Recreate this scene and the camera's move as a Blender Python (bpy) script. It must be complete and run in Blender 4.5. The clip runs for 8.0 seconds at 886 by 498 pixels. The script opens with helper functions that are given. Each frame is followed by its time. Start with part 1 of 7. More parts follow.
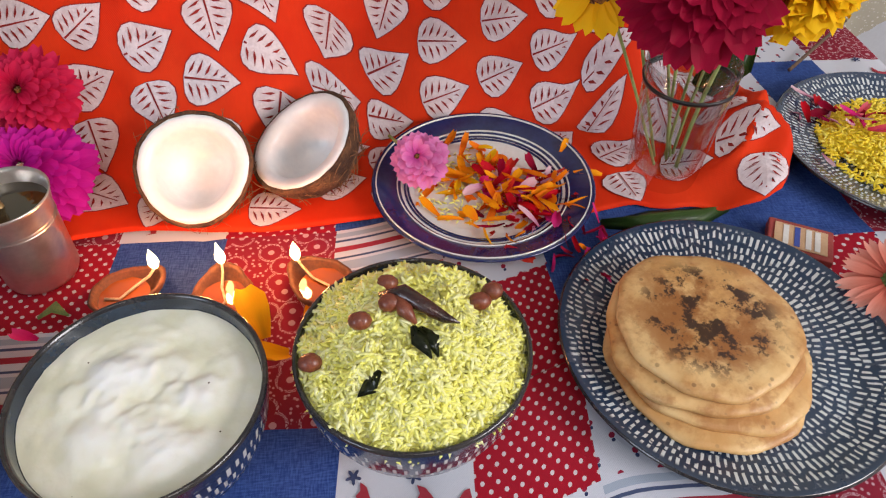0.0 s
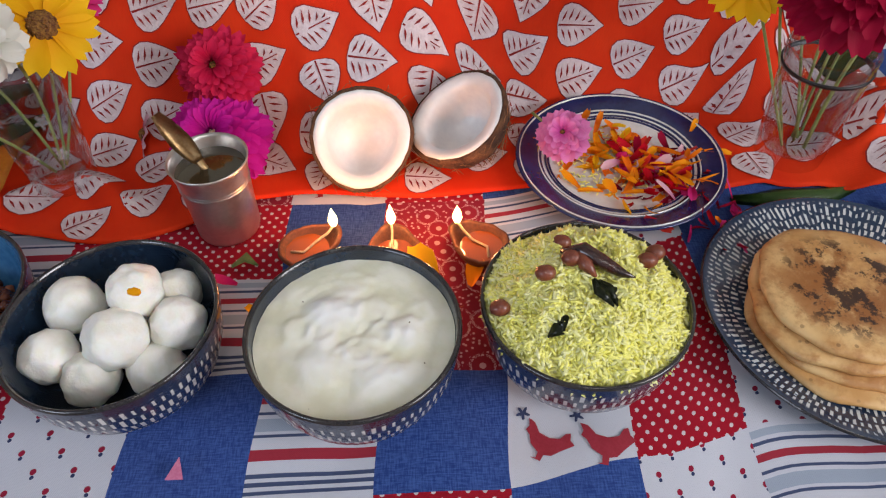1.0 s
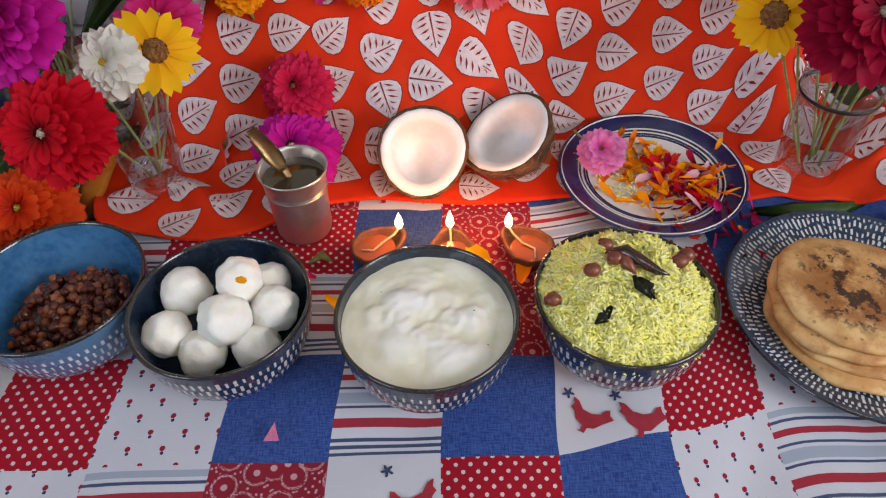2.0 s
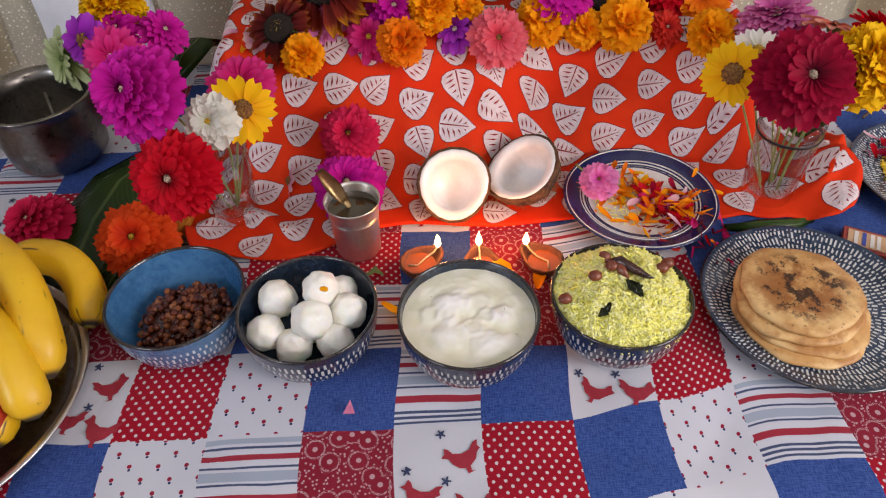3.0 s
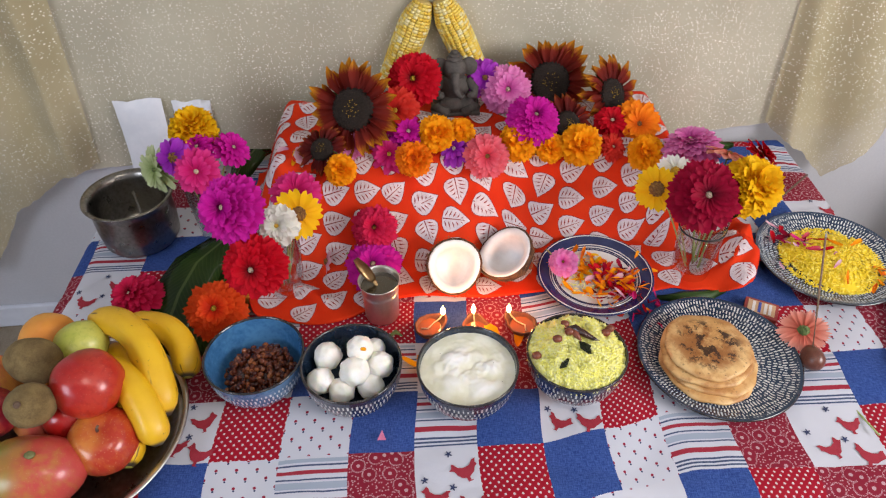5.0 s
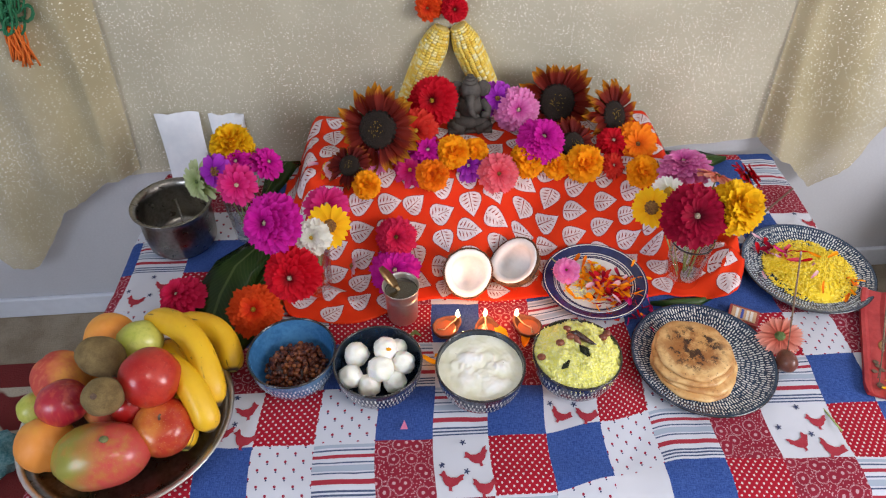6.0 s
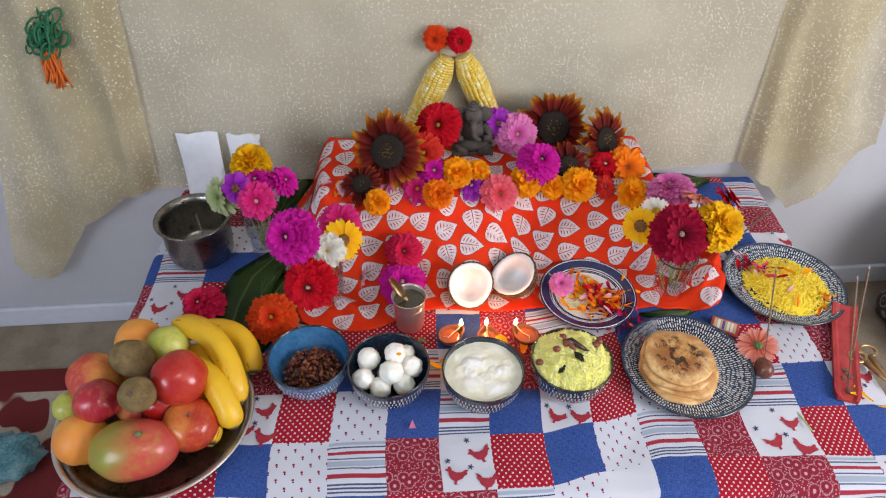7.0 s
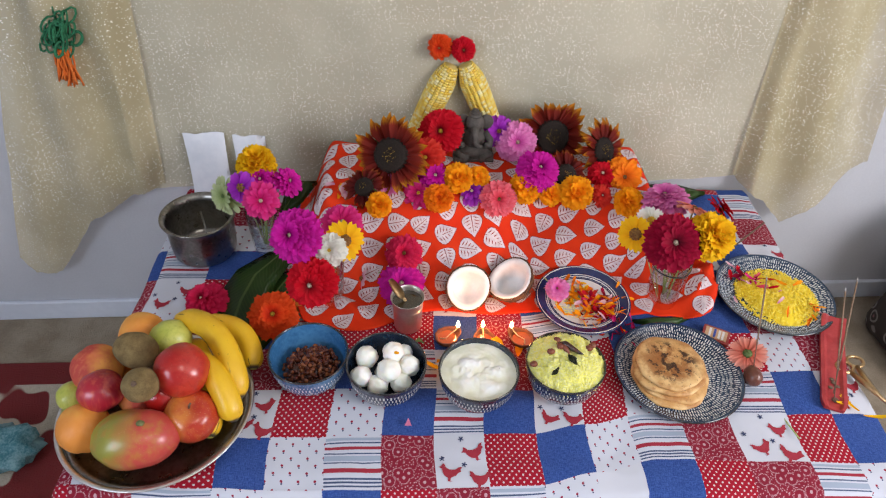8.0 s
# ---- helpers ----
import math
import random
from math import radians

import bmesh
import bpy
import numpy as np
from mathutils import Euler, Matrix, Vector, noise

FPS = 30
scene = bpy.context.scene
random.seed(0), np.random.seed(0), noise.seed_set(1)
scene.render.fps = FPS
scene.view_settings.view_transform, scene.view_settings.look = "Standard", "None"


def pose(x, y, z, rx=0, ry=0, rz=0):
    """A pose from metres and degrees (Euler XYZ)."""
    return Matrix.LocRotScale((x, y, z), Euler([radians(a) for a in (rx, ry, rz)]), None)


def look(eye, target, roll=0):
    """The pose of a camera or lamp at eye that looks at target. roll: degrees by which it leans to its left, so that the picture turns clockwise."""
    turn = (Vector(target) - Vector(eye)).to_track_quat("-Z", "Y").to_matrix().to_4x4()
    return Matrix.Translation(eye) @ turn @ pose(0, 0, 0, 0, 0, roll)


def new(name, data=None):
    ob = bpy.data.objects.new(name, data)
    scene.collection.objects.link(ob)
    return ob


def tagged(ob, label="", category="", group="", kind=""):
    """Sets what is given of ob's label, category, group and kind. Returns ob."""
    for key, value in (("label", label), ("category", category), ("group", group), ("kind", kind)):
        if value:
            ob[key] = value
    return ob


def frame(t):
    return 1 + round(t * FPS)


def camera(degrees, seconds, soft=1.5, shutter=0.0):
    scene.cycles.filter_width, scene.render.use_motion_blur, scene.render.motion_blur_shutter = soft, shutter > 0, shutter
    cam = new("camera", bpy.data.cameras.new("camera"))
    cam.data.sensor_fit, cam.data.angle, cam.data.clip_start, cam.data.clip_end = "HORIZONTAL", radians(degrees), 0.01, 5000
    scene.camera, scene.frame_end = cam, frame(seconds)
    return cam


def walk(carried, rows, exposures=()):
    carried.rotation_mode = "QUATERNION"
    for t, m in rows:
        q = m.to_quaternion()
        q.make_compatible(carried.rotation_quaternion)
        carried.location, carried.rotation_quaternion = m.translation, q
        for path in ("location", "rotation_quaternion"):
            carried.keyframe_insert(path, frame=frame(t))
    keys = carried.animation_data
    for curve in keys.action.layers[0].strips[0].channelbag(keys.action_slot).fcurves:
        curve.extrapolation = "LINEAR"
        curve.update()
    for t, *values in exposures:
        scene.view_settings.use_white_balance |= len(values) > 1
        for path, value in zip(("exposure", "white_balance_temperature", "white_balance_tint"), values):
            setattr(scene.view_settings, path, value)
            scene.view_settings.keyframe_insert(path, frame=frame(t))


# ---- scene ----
cam = camera(66.0, 8.0, soft=1.2)
PATH = [
    (0, (0.039, 0.026, 0.411), (0.198, 1.406, -1.029), 1.1),
    (0.5, (-0.012, 0.01, 0.417), (0.045, 1.371, -1.048), -0.3),
    (1, (-0.05, -0.017, 0.439), (-0.033, 1.338, -1.032), -1.3),
    (1.5, (-0.073, -0.045, 0.462), (-0.107, 1.319, -1.0), -2.7),
    (1.7, (-0.077, -0.055, 0.471), (-0.103, 1.317, -0.984), -1.6),
    (2.8, (-0.12, -0.162, 0.578), (-0.144, 1.219, -0.869), -2.2),
    (3, (-0.125, -0.188, 0.603), (-0.141, 1.228, -0.81), -2.4),
    (3.5, (-0.138, -0.243, 0.661), (-0.164, 1.213, -0.709), -3.6),
    (4, (-0.142, -0.292, 0.716), (-0.132, 1.19, -0.627), -3.6),
    (4.5, (-0.144, -0.323, 0.769), (-0.106, 1.182, -0.547), -1.8),
    (6, (-0.173, -0.409, 0.954), (-0.153, 1.044, -0.42), -0.9),
    (6.5, (-0.189, -0.437, 0.989), (-0.162, 1.041, -0.358), -0.3),
    (7, (-0.205, -0.483, 1.016), (-0.152, 1.002, -0.322), 0.5),
    (7.5, (-0.215, -0.505, 1.027), (-0.141, 0.976, -0.316), 2.2),
    (8, (-0.209, -0.514, 1.026), (-0.149, 0.99, -0.291), 2.1),
]
walk(cam, [(t, look(eye, target, roll)) for t, eye, target, roll in PATH],
     [(0, 0.12, 6400, 13), (0.5, -0.02, 6250, 13), (1.5, -0.10, 6250, 13), (3.5, 0.12, 6750, 19), (4.5, 0.25, 6600, 16), (6.5, 0.28, 6250, 13), (8, 0.26, 6250, 13)])

# ---- world and light ----
world = bpy.data.worlds.new("sky")
scene.world = world
world.use_nodes = True
wn = world.node_tree.nodes
sky = wn.new("ShaderNodeTexSky")
sky.sky_type, sky.sun_disc, sky.sun_elevation, sky.sun_rotation = "NISHITA", False, radians(40), radians(120)
world.node_tree.links.new(sky.outputs[0], wn["Background"].inputs[0])
wn["Background"].inputs[1].default_value = 0.1

FLOOR = -0.447


def area(name, eye, target, size_x, size_y, watts, colour):
    lamp = bpy.data.lights.new(name, "AREA")
    lamp.shape, lamp.size, lamp.size_y, lamp.energy, lamp.color = "RECTANGLE", size_x, size_y, watts, colour
    ob = new(name, lamp)
    ob.matrix_world = look(eye, target)
    return ob


area("window_light", (1.98, -1.0, 1.15), (0.0, 0.2, 0.0), 1.1, 1.0, 46, (1.0, 0.97, 0.96))
# bluish fill added from the left; no window is known there
area("window_light_far", (-1.98, -1.5, 1.15), (-0.4, 0.3, 0.0), 1.1, 1.0, 26, (0.78, 0.87, 1.0))
# weak warm fill added overhead; the ceiling carries no lamp
area("ceiling_light_glow", (0.2, -0.9, 1.93), (0.2, -0.6, 0), 0.5, 0.5, 6, (1.0, 0.93, 0.82))


# ---- node helpers ----
class Net:
    def __init__(self, name, rough=0.6, metal=0.0):
        self.m = bpy.data.materials.new(name)
        self.m.use_nodes = True
        self.t = self.m.node_tree
        self.b = self.t.nodes["Principled BSDF"]
        self.b.inputs["Roughness"].default_value = rough
        self.b.inputs["Metallic"].default_value = metal

    def put(self, socket, v):
        if isinstance(v, bpy.types.NodeSocket):
            self.t.links.new(v, socket)
        elif isinstance(v, (tuple, list)) and len(v) == 3 and socket.type == "RGBA":
            socket.default_value = (*v, 1)
        else:
            socket.default_value = v

    def set(self, **kw):
        for k, v in kw.items():
            self.put(self.b.inputs[k.replace("_", " ")], v)
        return self

    def math(self, op, a, b=0.0, c=0.0, clamp=False):
        n = self.t.nodes.new("ShaderNodeMath")
        n.operation, n.use_clamp = op, clamp
        for i, v in enumerate((a, b, c)):
            self.put(n.inputs[i], v)
        return n.outputs[0]

    def mix(self, f, a, b, kind="MIX"):
        n = self.t.nodes.new("ShaderNodeMix")
        n.data_type, n.blend_type = "RGBA", kind
        self.put(n.inputs[0], f), self.put(n.inputs[6], a), self.put(n.inputs[7], b)
        return n.outputs[2]

    def coord(self, which="Object"):
        return self.t.nodes.new("ShaderNodeTexCoord").outputs[which]

    def xyz(self, v):
        n = self.t.nodes.new("ShaderNodeSeparateXYZ")
        self.put(n.inputs[0], v)
        return n.outputs

    def vec(self, x, y, z=0.0):
        n = self.t.nodes.new("ShaderNodeCombineXYZ")
        self.put(n.inputs[0], x), self.put(n.inputs[1], y), self.put(n.inputs[2], z)
        return n.outputs[0]

    def scaled(self, v, s):
        n = self.t.nodes.new("ShaderNodeMapping")
        self.put(n.inputs[0], v)
        n.inputs["Scale"].default_value = s
        return n.outputs[0]

    def noise(self, v, scale, detail=4.0, rough=0.55, colour=False):
        n = self.t.nodes.new("ShaderNodeTexNoise")
        self.put(n.inputs["Vector"], v)
        n.inputs["Scale"].default_value, n.inputs["Detail"].default_value, n.inputs["Roughness"].default_value = scale, detail, rough
        return n.outputs[1 if colour else 0]

    def voronoi(self, v, scale, feature="F1", out=0, rand=1.0, flat=False):
        n = self.t.nodes.new("ShaderNodeTexVoronoi")
        n.voronoi_dimensions = "2D" if flat else "3D"
        n.feature = feature
        self.put(n.inputs["Vector"], v)
        n.inputs["Scale"].default_value, n.inputs["Randomness"].default_value = scale, rand
        return n.outputs[out]

    def white(self, v):
        n = self.t.nodes.new("ShaderNodeTexWhiteNoise")
        self.put(n.inputs["Vector"], v)
        return n.outputs[0]

    def ramp(self, f, stops, constant=False):
        n = self.t.nodes.new("ShaderNodeValToRGB")
        n.color_ramp.interpolation = "CONSTANT" if constant else "LINEAR"
        el = n.color_ramp.elements
        while len(el) < len(stops):
            el.new(0.5)
        for e, (p, c) in zip(el, stops):
            e.position, e.color = p, (*c, 1) if len(c) == 3 else c
        self.put(n.inputs[0], f)
        return n.outputs[0]

    def band(self, v, lo, hi):
        n = self.t.nodes.new("ShaderNodeMapRange")
        n.interpolation_type = "SMOOTHSTEP"
        self.put(n.inputs[0], v)
        n.inputs[1].default_value, n.inputs[2].default_value = lo, hi
        return n.outputs[0]

    def bump(self, h, strength=0.3, dist=0.001):
        n = self.t.nodes.new("ShaderNodeBump")
        n.inputs["Strength"].default_value, n.inputs["Distance"].default_value = strength, dist
        self.put(n.inputs["Height"], h)
        self.put(self.b.inputs["Normal"], n.outputs[0])
        return self

    def rnd(self):
        return self.t.nodes.new("ShaderNodeObjectInfo").outputs["Random"]

    def island(self):
        return self.t.nodes.new("ShaderNodeNewGeometry").outputs["Random Per Island"]

    def see_through(self, amount, colour=None):
        """Light that shines through a thin petal, leaf or cloth."""
        tr = self.t.nodes.new("ShaderNodeBsdfTranslucent")
        if colour is not None:
            self.put(tr.inputs[0], colour)
        mx = self.t.nodes.new("ShaderNodeMixShader")
        mx.inputs[0].default_value = amount
        self.t.links.new(self.b.outputs[0], mx.inputs[1])
        self.t.links.new(tr.outputs[0], mx.inputs[2])
        self.t.links.new(mx.outputs[0], self.t.nodes["Material Output"].inputs[0])
        return self


def mottled(name, a, b, scale, rough=0.6, metal=0.0, bump=0.0, fine=8.0, dist=0.001, coat=0.0, sss=0.0, rand=0.0):
    """Two colours mixed at a coarse and a fine scale, with relief."""
    n = Net(name, rough, metal)
    o = n.coord()
    f = n.math("ADD", n.math("MULTIPLY", n.noise(o, scale), 0.65), n.math("MULTIPLY", n.noise(o, scale * fine), 0.35))
    c = n.mix(n.band(f, 0.35, 0.65), a, b)
    if rand:
        c = n.mix(n.math("MULTIPLY", n.rnd(), rand), c, (0.02, 0.02, 0.02))
    n.set(Base_Color=c, Coat_Weight=coat, Coat_Roughness=0.1)
    if sss:
        n.set(Subsurface_Weight=sss, Subsurface_Radius=(0.008, 0.006, 0.004))
    n.set(Roughness=n.math("ADD", n.math("MULTIPLY", n.noise(o, scale * 3), 0.2), rough - 0.1))
    if bump:
        n.bump(n.noise(o, scale * fine, 5), bump, dist)
    return n.m


# ---- materials ----
WALL = mottled("wall_paint", (0.50, 0.51, 0.54), (0.56, 0.57, 0.60), 3, 0.7, bump=0.15, fine=60)
CEIL = mottled("ceiling_paint", (0.58, 0.58, 0.58), (0.64, 0.64, 0.63), 3, 0.8, bump=0.1, fine=60)
BASE = mottled("baseboard_paint", (0.66, 0.70, 0.78), (0.72, 0.76, 0.84), 6, 0.45)
CARPET = mottled("carpet", (0.24, 0.19, 0.13), (0.36, 0.30, 0.22), 14, 0.95, bump=0.9, fine=25, dist=0.004)
STEEL = mottled("steel", (0.68, 0.65, 0.61), (0.79, 0.76, 0.72), 30, 0.36, 1.0, bump=0.05)
DARK_STEEL = mottled("dull_steel", (0.20, 0.19, 0.17), (0.34, 0.32, 0.29), 20, 0.3, 1.0, bump=0.05)
BRASS = mottled("brass", (0.42, 0.27, 0.12), (0.56, 0.38, 0.19), 60, 0.35, 1.0, bump=0.1)
PAPER = mottled("white_paper", (0.72, 0.75, 0.80), (0.80, 0.82, 0.86), 12, 0.6, bump=0.3, fine=4)
STEM = mottled("stem_green", (0.22, 0.28, 0.07), (0.34, 0.40, 0.14), 90, 0.6)
CALYX = mottled("calyx_green", (0.07, 0.12, 0.03), (0.15, 0.22, 0.06), 120, 0.6)
CLAY = mottled("fired_clay", (0.080, 0.024, 0.010), (0.17, 0.055, 0.022), 60, 0.7, bump=0.6, fine=6)
OIL = Net("lamp_oil", 0.06).set(Base_Color=(0.28, 0.07, 0.015), Coat_Weight=1.0).m
WICK = mottled("wick", (0.5, 0.36, 0.2), (0.7, 0.55, 0.35), 200, 0.8)
WATER = Net("cup_water", 0.04).set(Base_Color=(0.045, 0.034, 0.018), Coat_Weight=1.0).m
WHITE_DOUGH = mottled("steamed_rice_dough", (0.88, 0.86, 0.76), (0.94, 0.93, 0.87), 60, 0.5, bump=0.6, fine=5, sss=0.35)
SOOT = mottled("burnt_stick", (0.10, 0.06, 0.04), (0.16, 0.10, 0.06), 200, 0.8)


def leaf_material(name, a, b, rough=0.35):
    n = Net(name, rough)
    o, uv = n.coord(), n.xyz(n.coord("UV"))
    side = n.math("ABSOLUTE", n.math("SUBTRACT", uv[0], 0.5))
    vein = n.math("ABSOLUTE", n.math("SINE", n.math("MULTIPLY", n.math("ADD", uv[1], n.math("MULTIPLY", side, 0.4)), 90)))
    c = n.mix(n.noise(o, 30), a, b)
    c = n.mix(n.math("MULTIPLY", n.band(vein, 0.85, 1.0), 0.12), c, (0.20, 0.28, 0.07))
    c = n.mix(n.band(side, 0.035, 0.015), c, (0.14, 0.22, 0.06))
    n.set(Base_Color=c, Coat_Weight=0.2)
    n.bump(vein, 0.3, 0.0006)
    n.see_through(0.2, c)
    return n.m


LEAF = leaf_material("leaf_green", (0.020, 0.055, 0.010), (0.050, 0.11, 0.020), 0.25)
BANANA_LEAF = leaf_material("banana_leaf", (0.05, 0.12, 0.02), (0.10, 0.19, 0.04))


def petal_material(name, base, mid, tip, where=0.5, through_light=0.22):
    n = Net(name, 0.6)
    uv = n.xyz(n.coord("UV"))
    streak = n.noise(n.vec(n.math("MULTIPLY", uv[0], 9.0), uv[1], n.math("MULTIPLY", n.island(), 9)), 2.2, 3)
    f = n.math("ADD", uv[1], n.math("MULTIPLY", n.math("SUBTRACT", streak, 0.5), 0.5))
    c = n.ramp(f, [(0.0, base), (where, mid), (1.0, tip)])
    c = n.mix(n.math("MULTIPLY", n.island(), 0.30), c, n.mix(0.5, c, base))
    c = n.mix(n.math("MULTIPLY", n.rnd(), 0.15), c, mid)
    n.set(Base_Color=c)
    n.set(Specular_IOR_Level=0.12)
    n.bump(streak, 0.25, 0.0006)
    n.see_through(through_light, c)
    return n.m


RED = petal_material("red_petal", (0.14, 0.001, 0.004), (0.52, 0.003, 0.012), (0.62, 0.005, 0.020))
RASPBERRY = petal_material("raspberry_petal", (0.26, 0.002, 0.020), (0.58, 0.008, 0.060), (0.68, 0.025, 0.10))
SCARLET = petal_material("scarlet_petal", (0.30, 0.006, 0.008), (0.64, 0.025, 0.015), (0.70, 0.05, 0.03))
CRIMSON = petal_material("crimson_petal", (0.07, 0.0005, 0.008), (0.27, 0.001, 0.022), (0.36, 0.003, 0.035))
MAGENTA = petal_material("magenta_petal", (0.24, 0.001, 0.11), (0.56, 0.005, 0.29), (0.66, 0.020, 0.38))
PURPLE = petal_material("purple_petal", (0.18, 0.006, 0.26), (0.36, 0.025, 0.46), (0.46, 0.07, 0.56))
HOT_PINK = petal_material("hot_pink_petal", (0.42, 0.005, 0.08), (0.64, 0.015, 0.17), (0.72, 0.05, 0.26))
PINK = petal_material("pink_petal", (0.50, 0.04, 0.26), (0.72, 0.15, 0.44), (0.82, 0.30, 0.58))
PALE_PINK = petal_material("pale_pink_petal", (0.55, 0.16, 0.30), (0.74, 0.42, 0.50), (0.80, 0.58, 0.62))
SALMON = petal_material("salmon_petal", (0.55, 0.10, 0.06), (0.72, 0.23, 0.16), (0.80, 0.40, 0.32))
CORAL = petal_material("coral_petal", (0.55, 0.03, 0.05), (0.74, 0.08, 0.12), (0.80, 0.18, 0.22))
ORANGE = petal_material("orange_petal", (0.60, 0.08, 0.002), (0.86, 0.18, 0.004), (0.92, 0.28, 0.008))
RED_ORANGE = petal_material("red_orange_petal", (0.42, 0.014, 0.003), (0.72, 0.042, 0.005), (0.80, 0.095, 0.012))
MARIGOLD = petal_material("marigold_petal", (0.84, 0.22, 0.002), (0.94, 0.33, 0.003), (0.96, 0.42, 0.006))
DEEP_MARIGOLD = petal_material("deep_marigold_petal", (0.66, 0.09, 0.002), (0.84, 0.17, 0.003), (0.90, 0.26, 0.006))
YELLOW = petal_material("yellow_petal", (0.80, 0.34, 0.002), (0.90, 0.50, 0.004), (0.92, 0.58, 0.010))
WHITE_PETAL = petal_material("white_petal", (0.66, 0.68, 0.50), (0.82, 0.83, 0.76), (0.86, 0.87, 0.82))
GREEN_WHITE = petal_material("greenish_petal", (0.24, 0.32, 0.10), (0.46, 0.54, 0.26), (0.56, 0.62, 0.36))
SUN_PETAL = petal_material("sunflower_petal", (0.09, 0.006, 0.006), (0.20, 0.018, 0.008), (0.74, 0.34, 0.012), 0.60)
SUN_DARK = petal_material("dark_sunflower_petal", (0.06, 0.005, 0.006), (0.14, 0.012, 0.008), (0.36, 0.10, 0.015), 0.7)
DISC_DARK = mottled("flower_disc_dark", (0.008, 0.005, 0.003), (0.022, 0.012, 0.007), 300, 0.95, bump=0.6, fine=3)
DISC_YELLOW = mottled("flower_disc_yellow", (0.50, 0.26, 0.01), (0.70, 0.48, 0.04), 400, 0.8, bump=1.0, fine=3)
DISC_BROWN = mottled("flower_disc_brown", (0.10, 0.03, 0.01), (0.32, 0.16, 0.03), 300, 0.8, bump=1.0, fine=3)
DISC_PALE = mottled("flower_disc_pale", (0.42, 0.30, 0.22), (0.70, 0.58, 0.42), 400, 0.8, bump=1.0, fine=3)


def dash_glaze(name, glaze_a, glaze_b, dash, flat, low, high):
    """Glazed stoneware with rows of short brushed dashes: round a bowl's side, or radiating over a flat plate."""
    n = Net(name, 0.18)
    o = n.coord()
    x, y, z = n.xyz(o)[:3]
    ang = n.math("DIVIDE", n.math("ARCTAN2", y, x), 6.28318)
    r = n.math("SQRT", n.math("ADD", n.math("MULTIPLY", x, x), n.math("MULTIPLY", y, y)))
    wob = n.math("MULTIPLY", n.math("SUBTRACT", n.noise(o, 70 if flat else 40, 2), 0.5), 0.018 if flat else 0.006)
    along = n.math("ADD", r if flat else z, wob)
    v = n.math("DIVIDE", along, 0.0078 if flat else 0.0112)
    row = n.math("FLOOR", v)
    count = n.math("ROUND", n.math("MULTIPLY", row, 6.28318 * 0.0078 / 0.0046)) if flat else 70.0
    u = n.math("ADD", n.math("MULTIPLY", ang, count), n.math("MULTIPLY", n.white(n.vec(row, 3.0)), 7.0))
    u = n.math("ADD", u, n.math("MULTIPLY", wob, 25.0))
    cell = n.vec(n.math("FLOOR", u), row, 1.0)
    jit = n.white(cell)
    fu = n.math("ABSOLUTE", n.math("SUBTRACT", n.math("FRACT", u), 0.5))
    fv = n.math("ABSOLUTE", n.math("SUBTRACT", n.math("FRACT", v), 0.5))
    wide = n.math("ADD", n.math("MULTIPLY", jit, 0.10), 0.17 if flat else 0.14)
    tall = n.math("ADD", n.math("MULTIPLY", jit, 0.14), 0.27 if flat else 0.30)
    m = n.math("MULTIPLY", n.band(n.math("SUBTRACT", wide, fu), -0.03, 0.06), n.band(n.math("SUBTRACT", tall, fv), -0.03, 0.06))
    lim = r if flat else z
    m = n.math("MULTIPLY", m, n.math("MULTIPLY", n.band(lim, low, low + 0.006), n.band(lim, high, high - 0.003)))
    m = n.math("MULTIPLY", m, n.band(n.noise(o, 160, 2), 0.24, 0.4))
    g = n.mix(n.noise(o, 22), glaze_a, glaze_b)
    n.set(Base_Color=n.mix(m, g, dash), Coat_Weight=0.5, Coat_Roughness=0.08)
    n.set(Roughness=n.math("ADD", 0.16, n.math("MULTIPLY", n.noise(o, 50), 0.2)))
    n.bump(m, 0.35, 0.0005)
    return n.m


BOWL_DARK = dash_glaze("dark_dashed_glaze", (0.010, 0.014, 0.028), (0.028, 0.040, 0.075), (0.62, 0.60, 0.55), False, 0.024, 0.0695)
BOWL_BLUE = dash_glaze("blue_dashed_glaze", (0.03, 0.09, 0.19), (0.08, 0.19, 0.34), (0.60, 0.66, 0.70), False, 0.020, 0.064)
PLATE_DASH = dash_glaze("dashed_plate_glaze", (0.008, 0.020, 0.050), (0.020, 0.048, 0.095), (0.60, 0.64, 0.64), True, 0.004, 0.114)
INNER_DARK = mottled("inner_navy_glaze", (0.006, 0.012, 0.026), (0.014, 0.030, 0.058), 25, 0.25, coat=0.5)
INNER_BLUE = mottled("inner_blue_glaze", (0.03, 0.12, 0.27), (0.07, 0.21, 0.40), 18, 0.2, coat=0.5)


def clear_glass():
    n = Net("clear_glass", 0.02)
    lw = n.t.nodes.new("ShaderNodeLayerWeight")
    sheen = n.math("ADD", n.math("MULTIPLY", n.math("POWER", lw.outputs["Facing"], 2.6), 0.75), 0.05)
    gl = n.t.nodes.new("ShaderNodeBsdfGlossy")
    gl.inputs["Roughness"].default_value = 0.03
    tr = n.t.nodes.new("ShaderNodeBsdfTransparent")
    tr.inputs[0].default_value = (0.90, 0.91, 0.92, 1)
    mx = n.t.nodes.new("ShaderNodeMixShader")
    n.t.links.new(sheen, mx.inputs[0])
    n.t.links.new(tr.outputs[0], mx.inputs[1])
    n.t.links.new(gl.outputs[0], mx.inputs[2])
    n.t.links.new(mx.outputs[0], n.t.nodes["Material Output"].inputs[0])
    return n.m


GLASS = clear_glass()


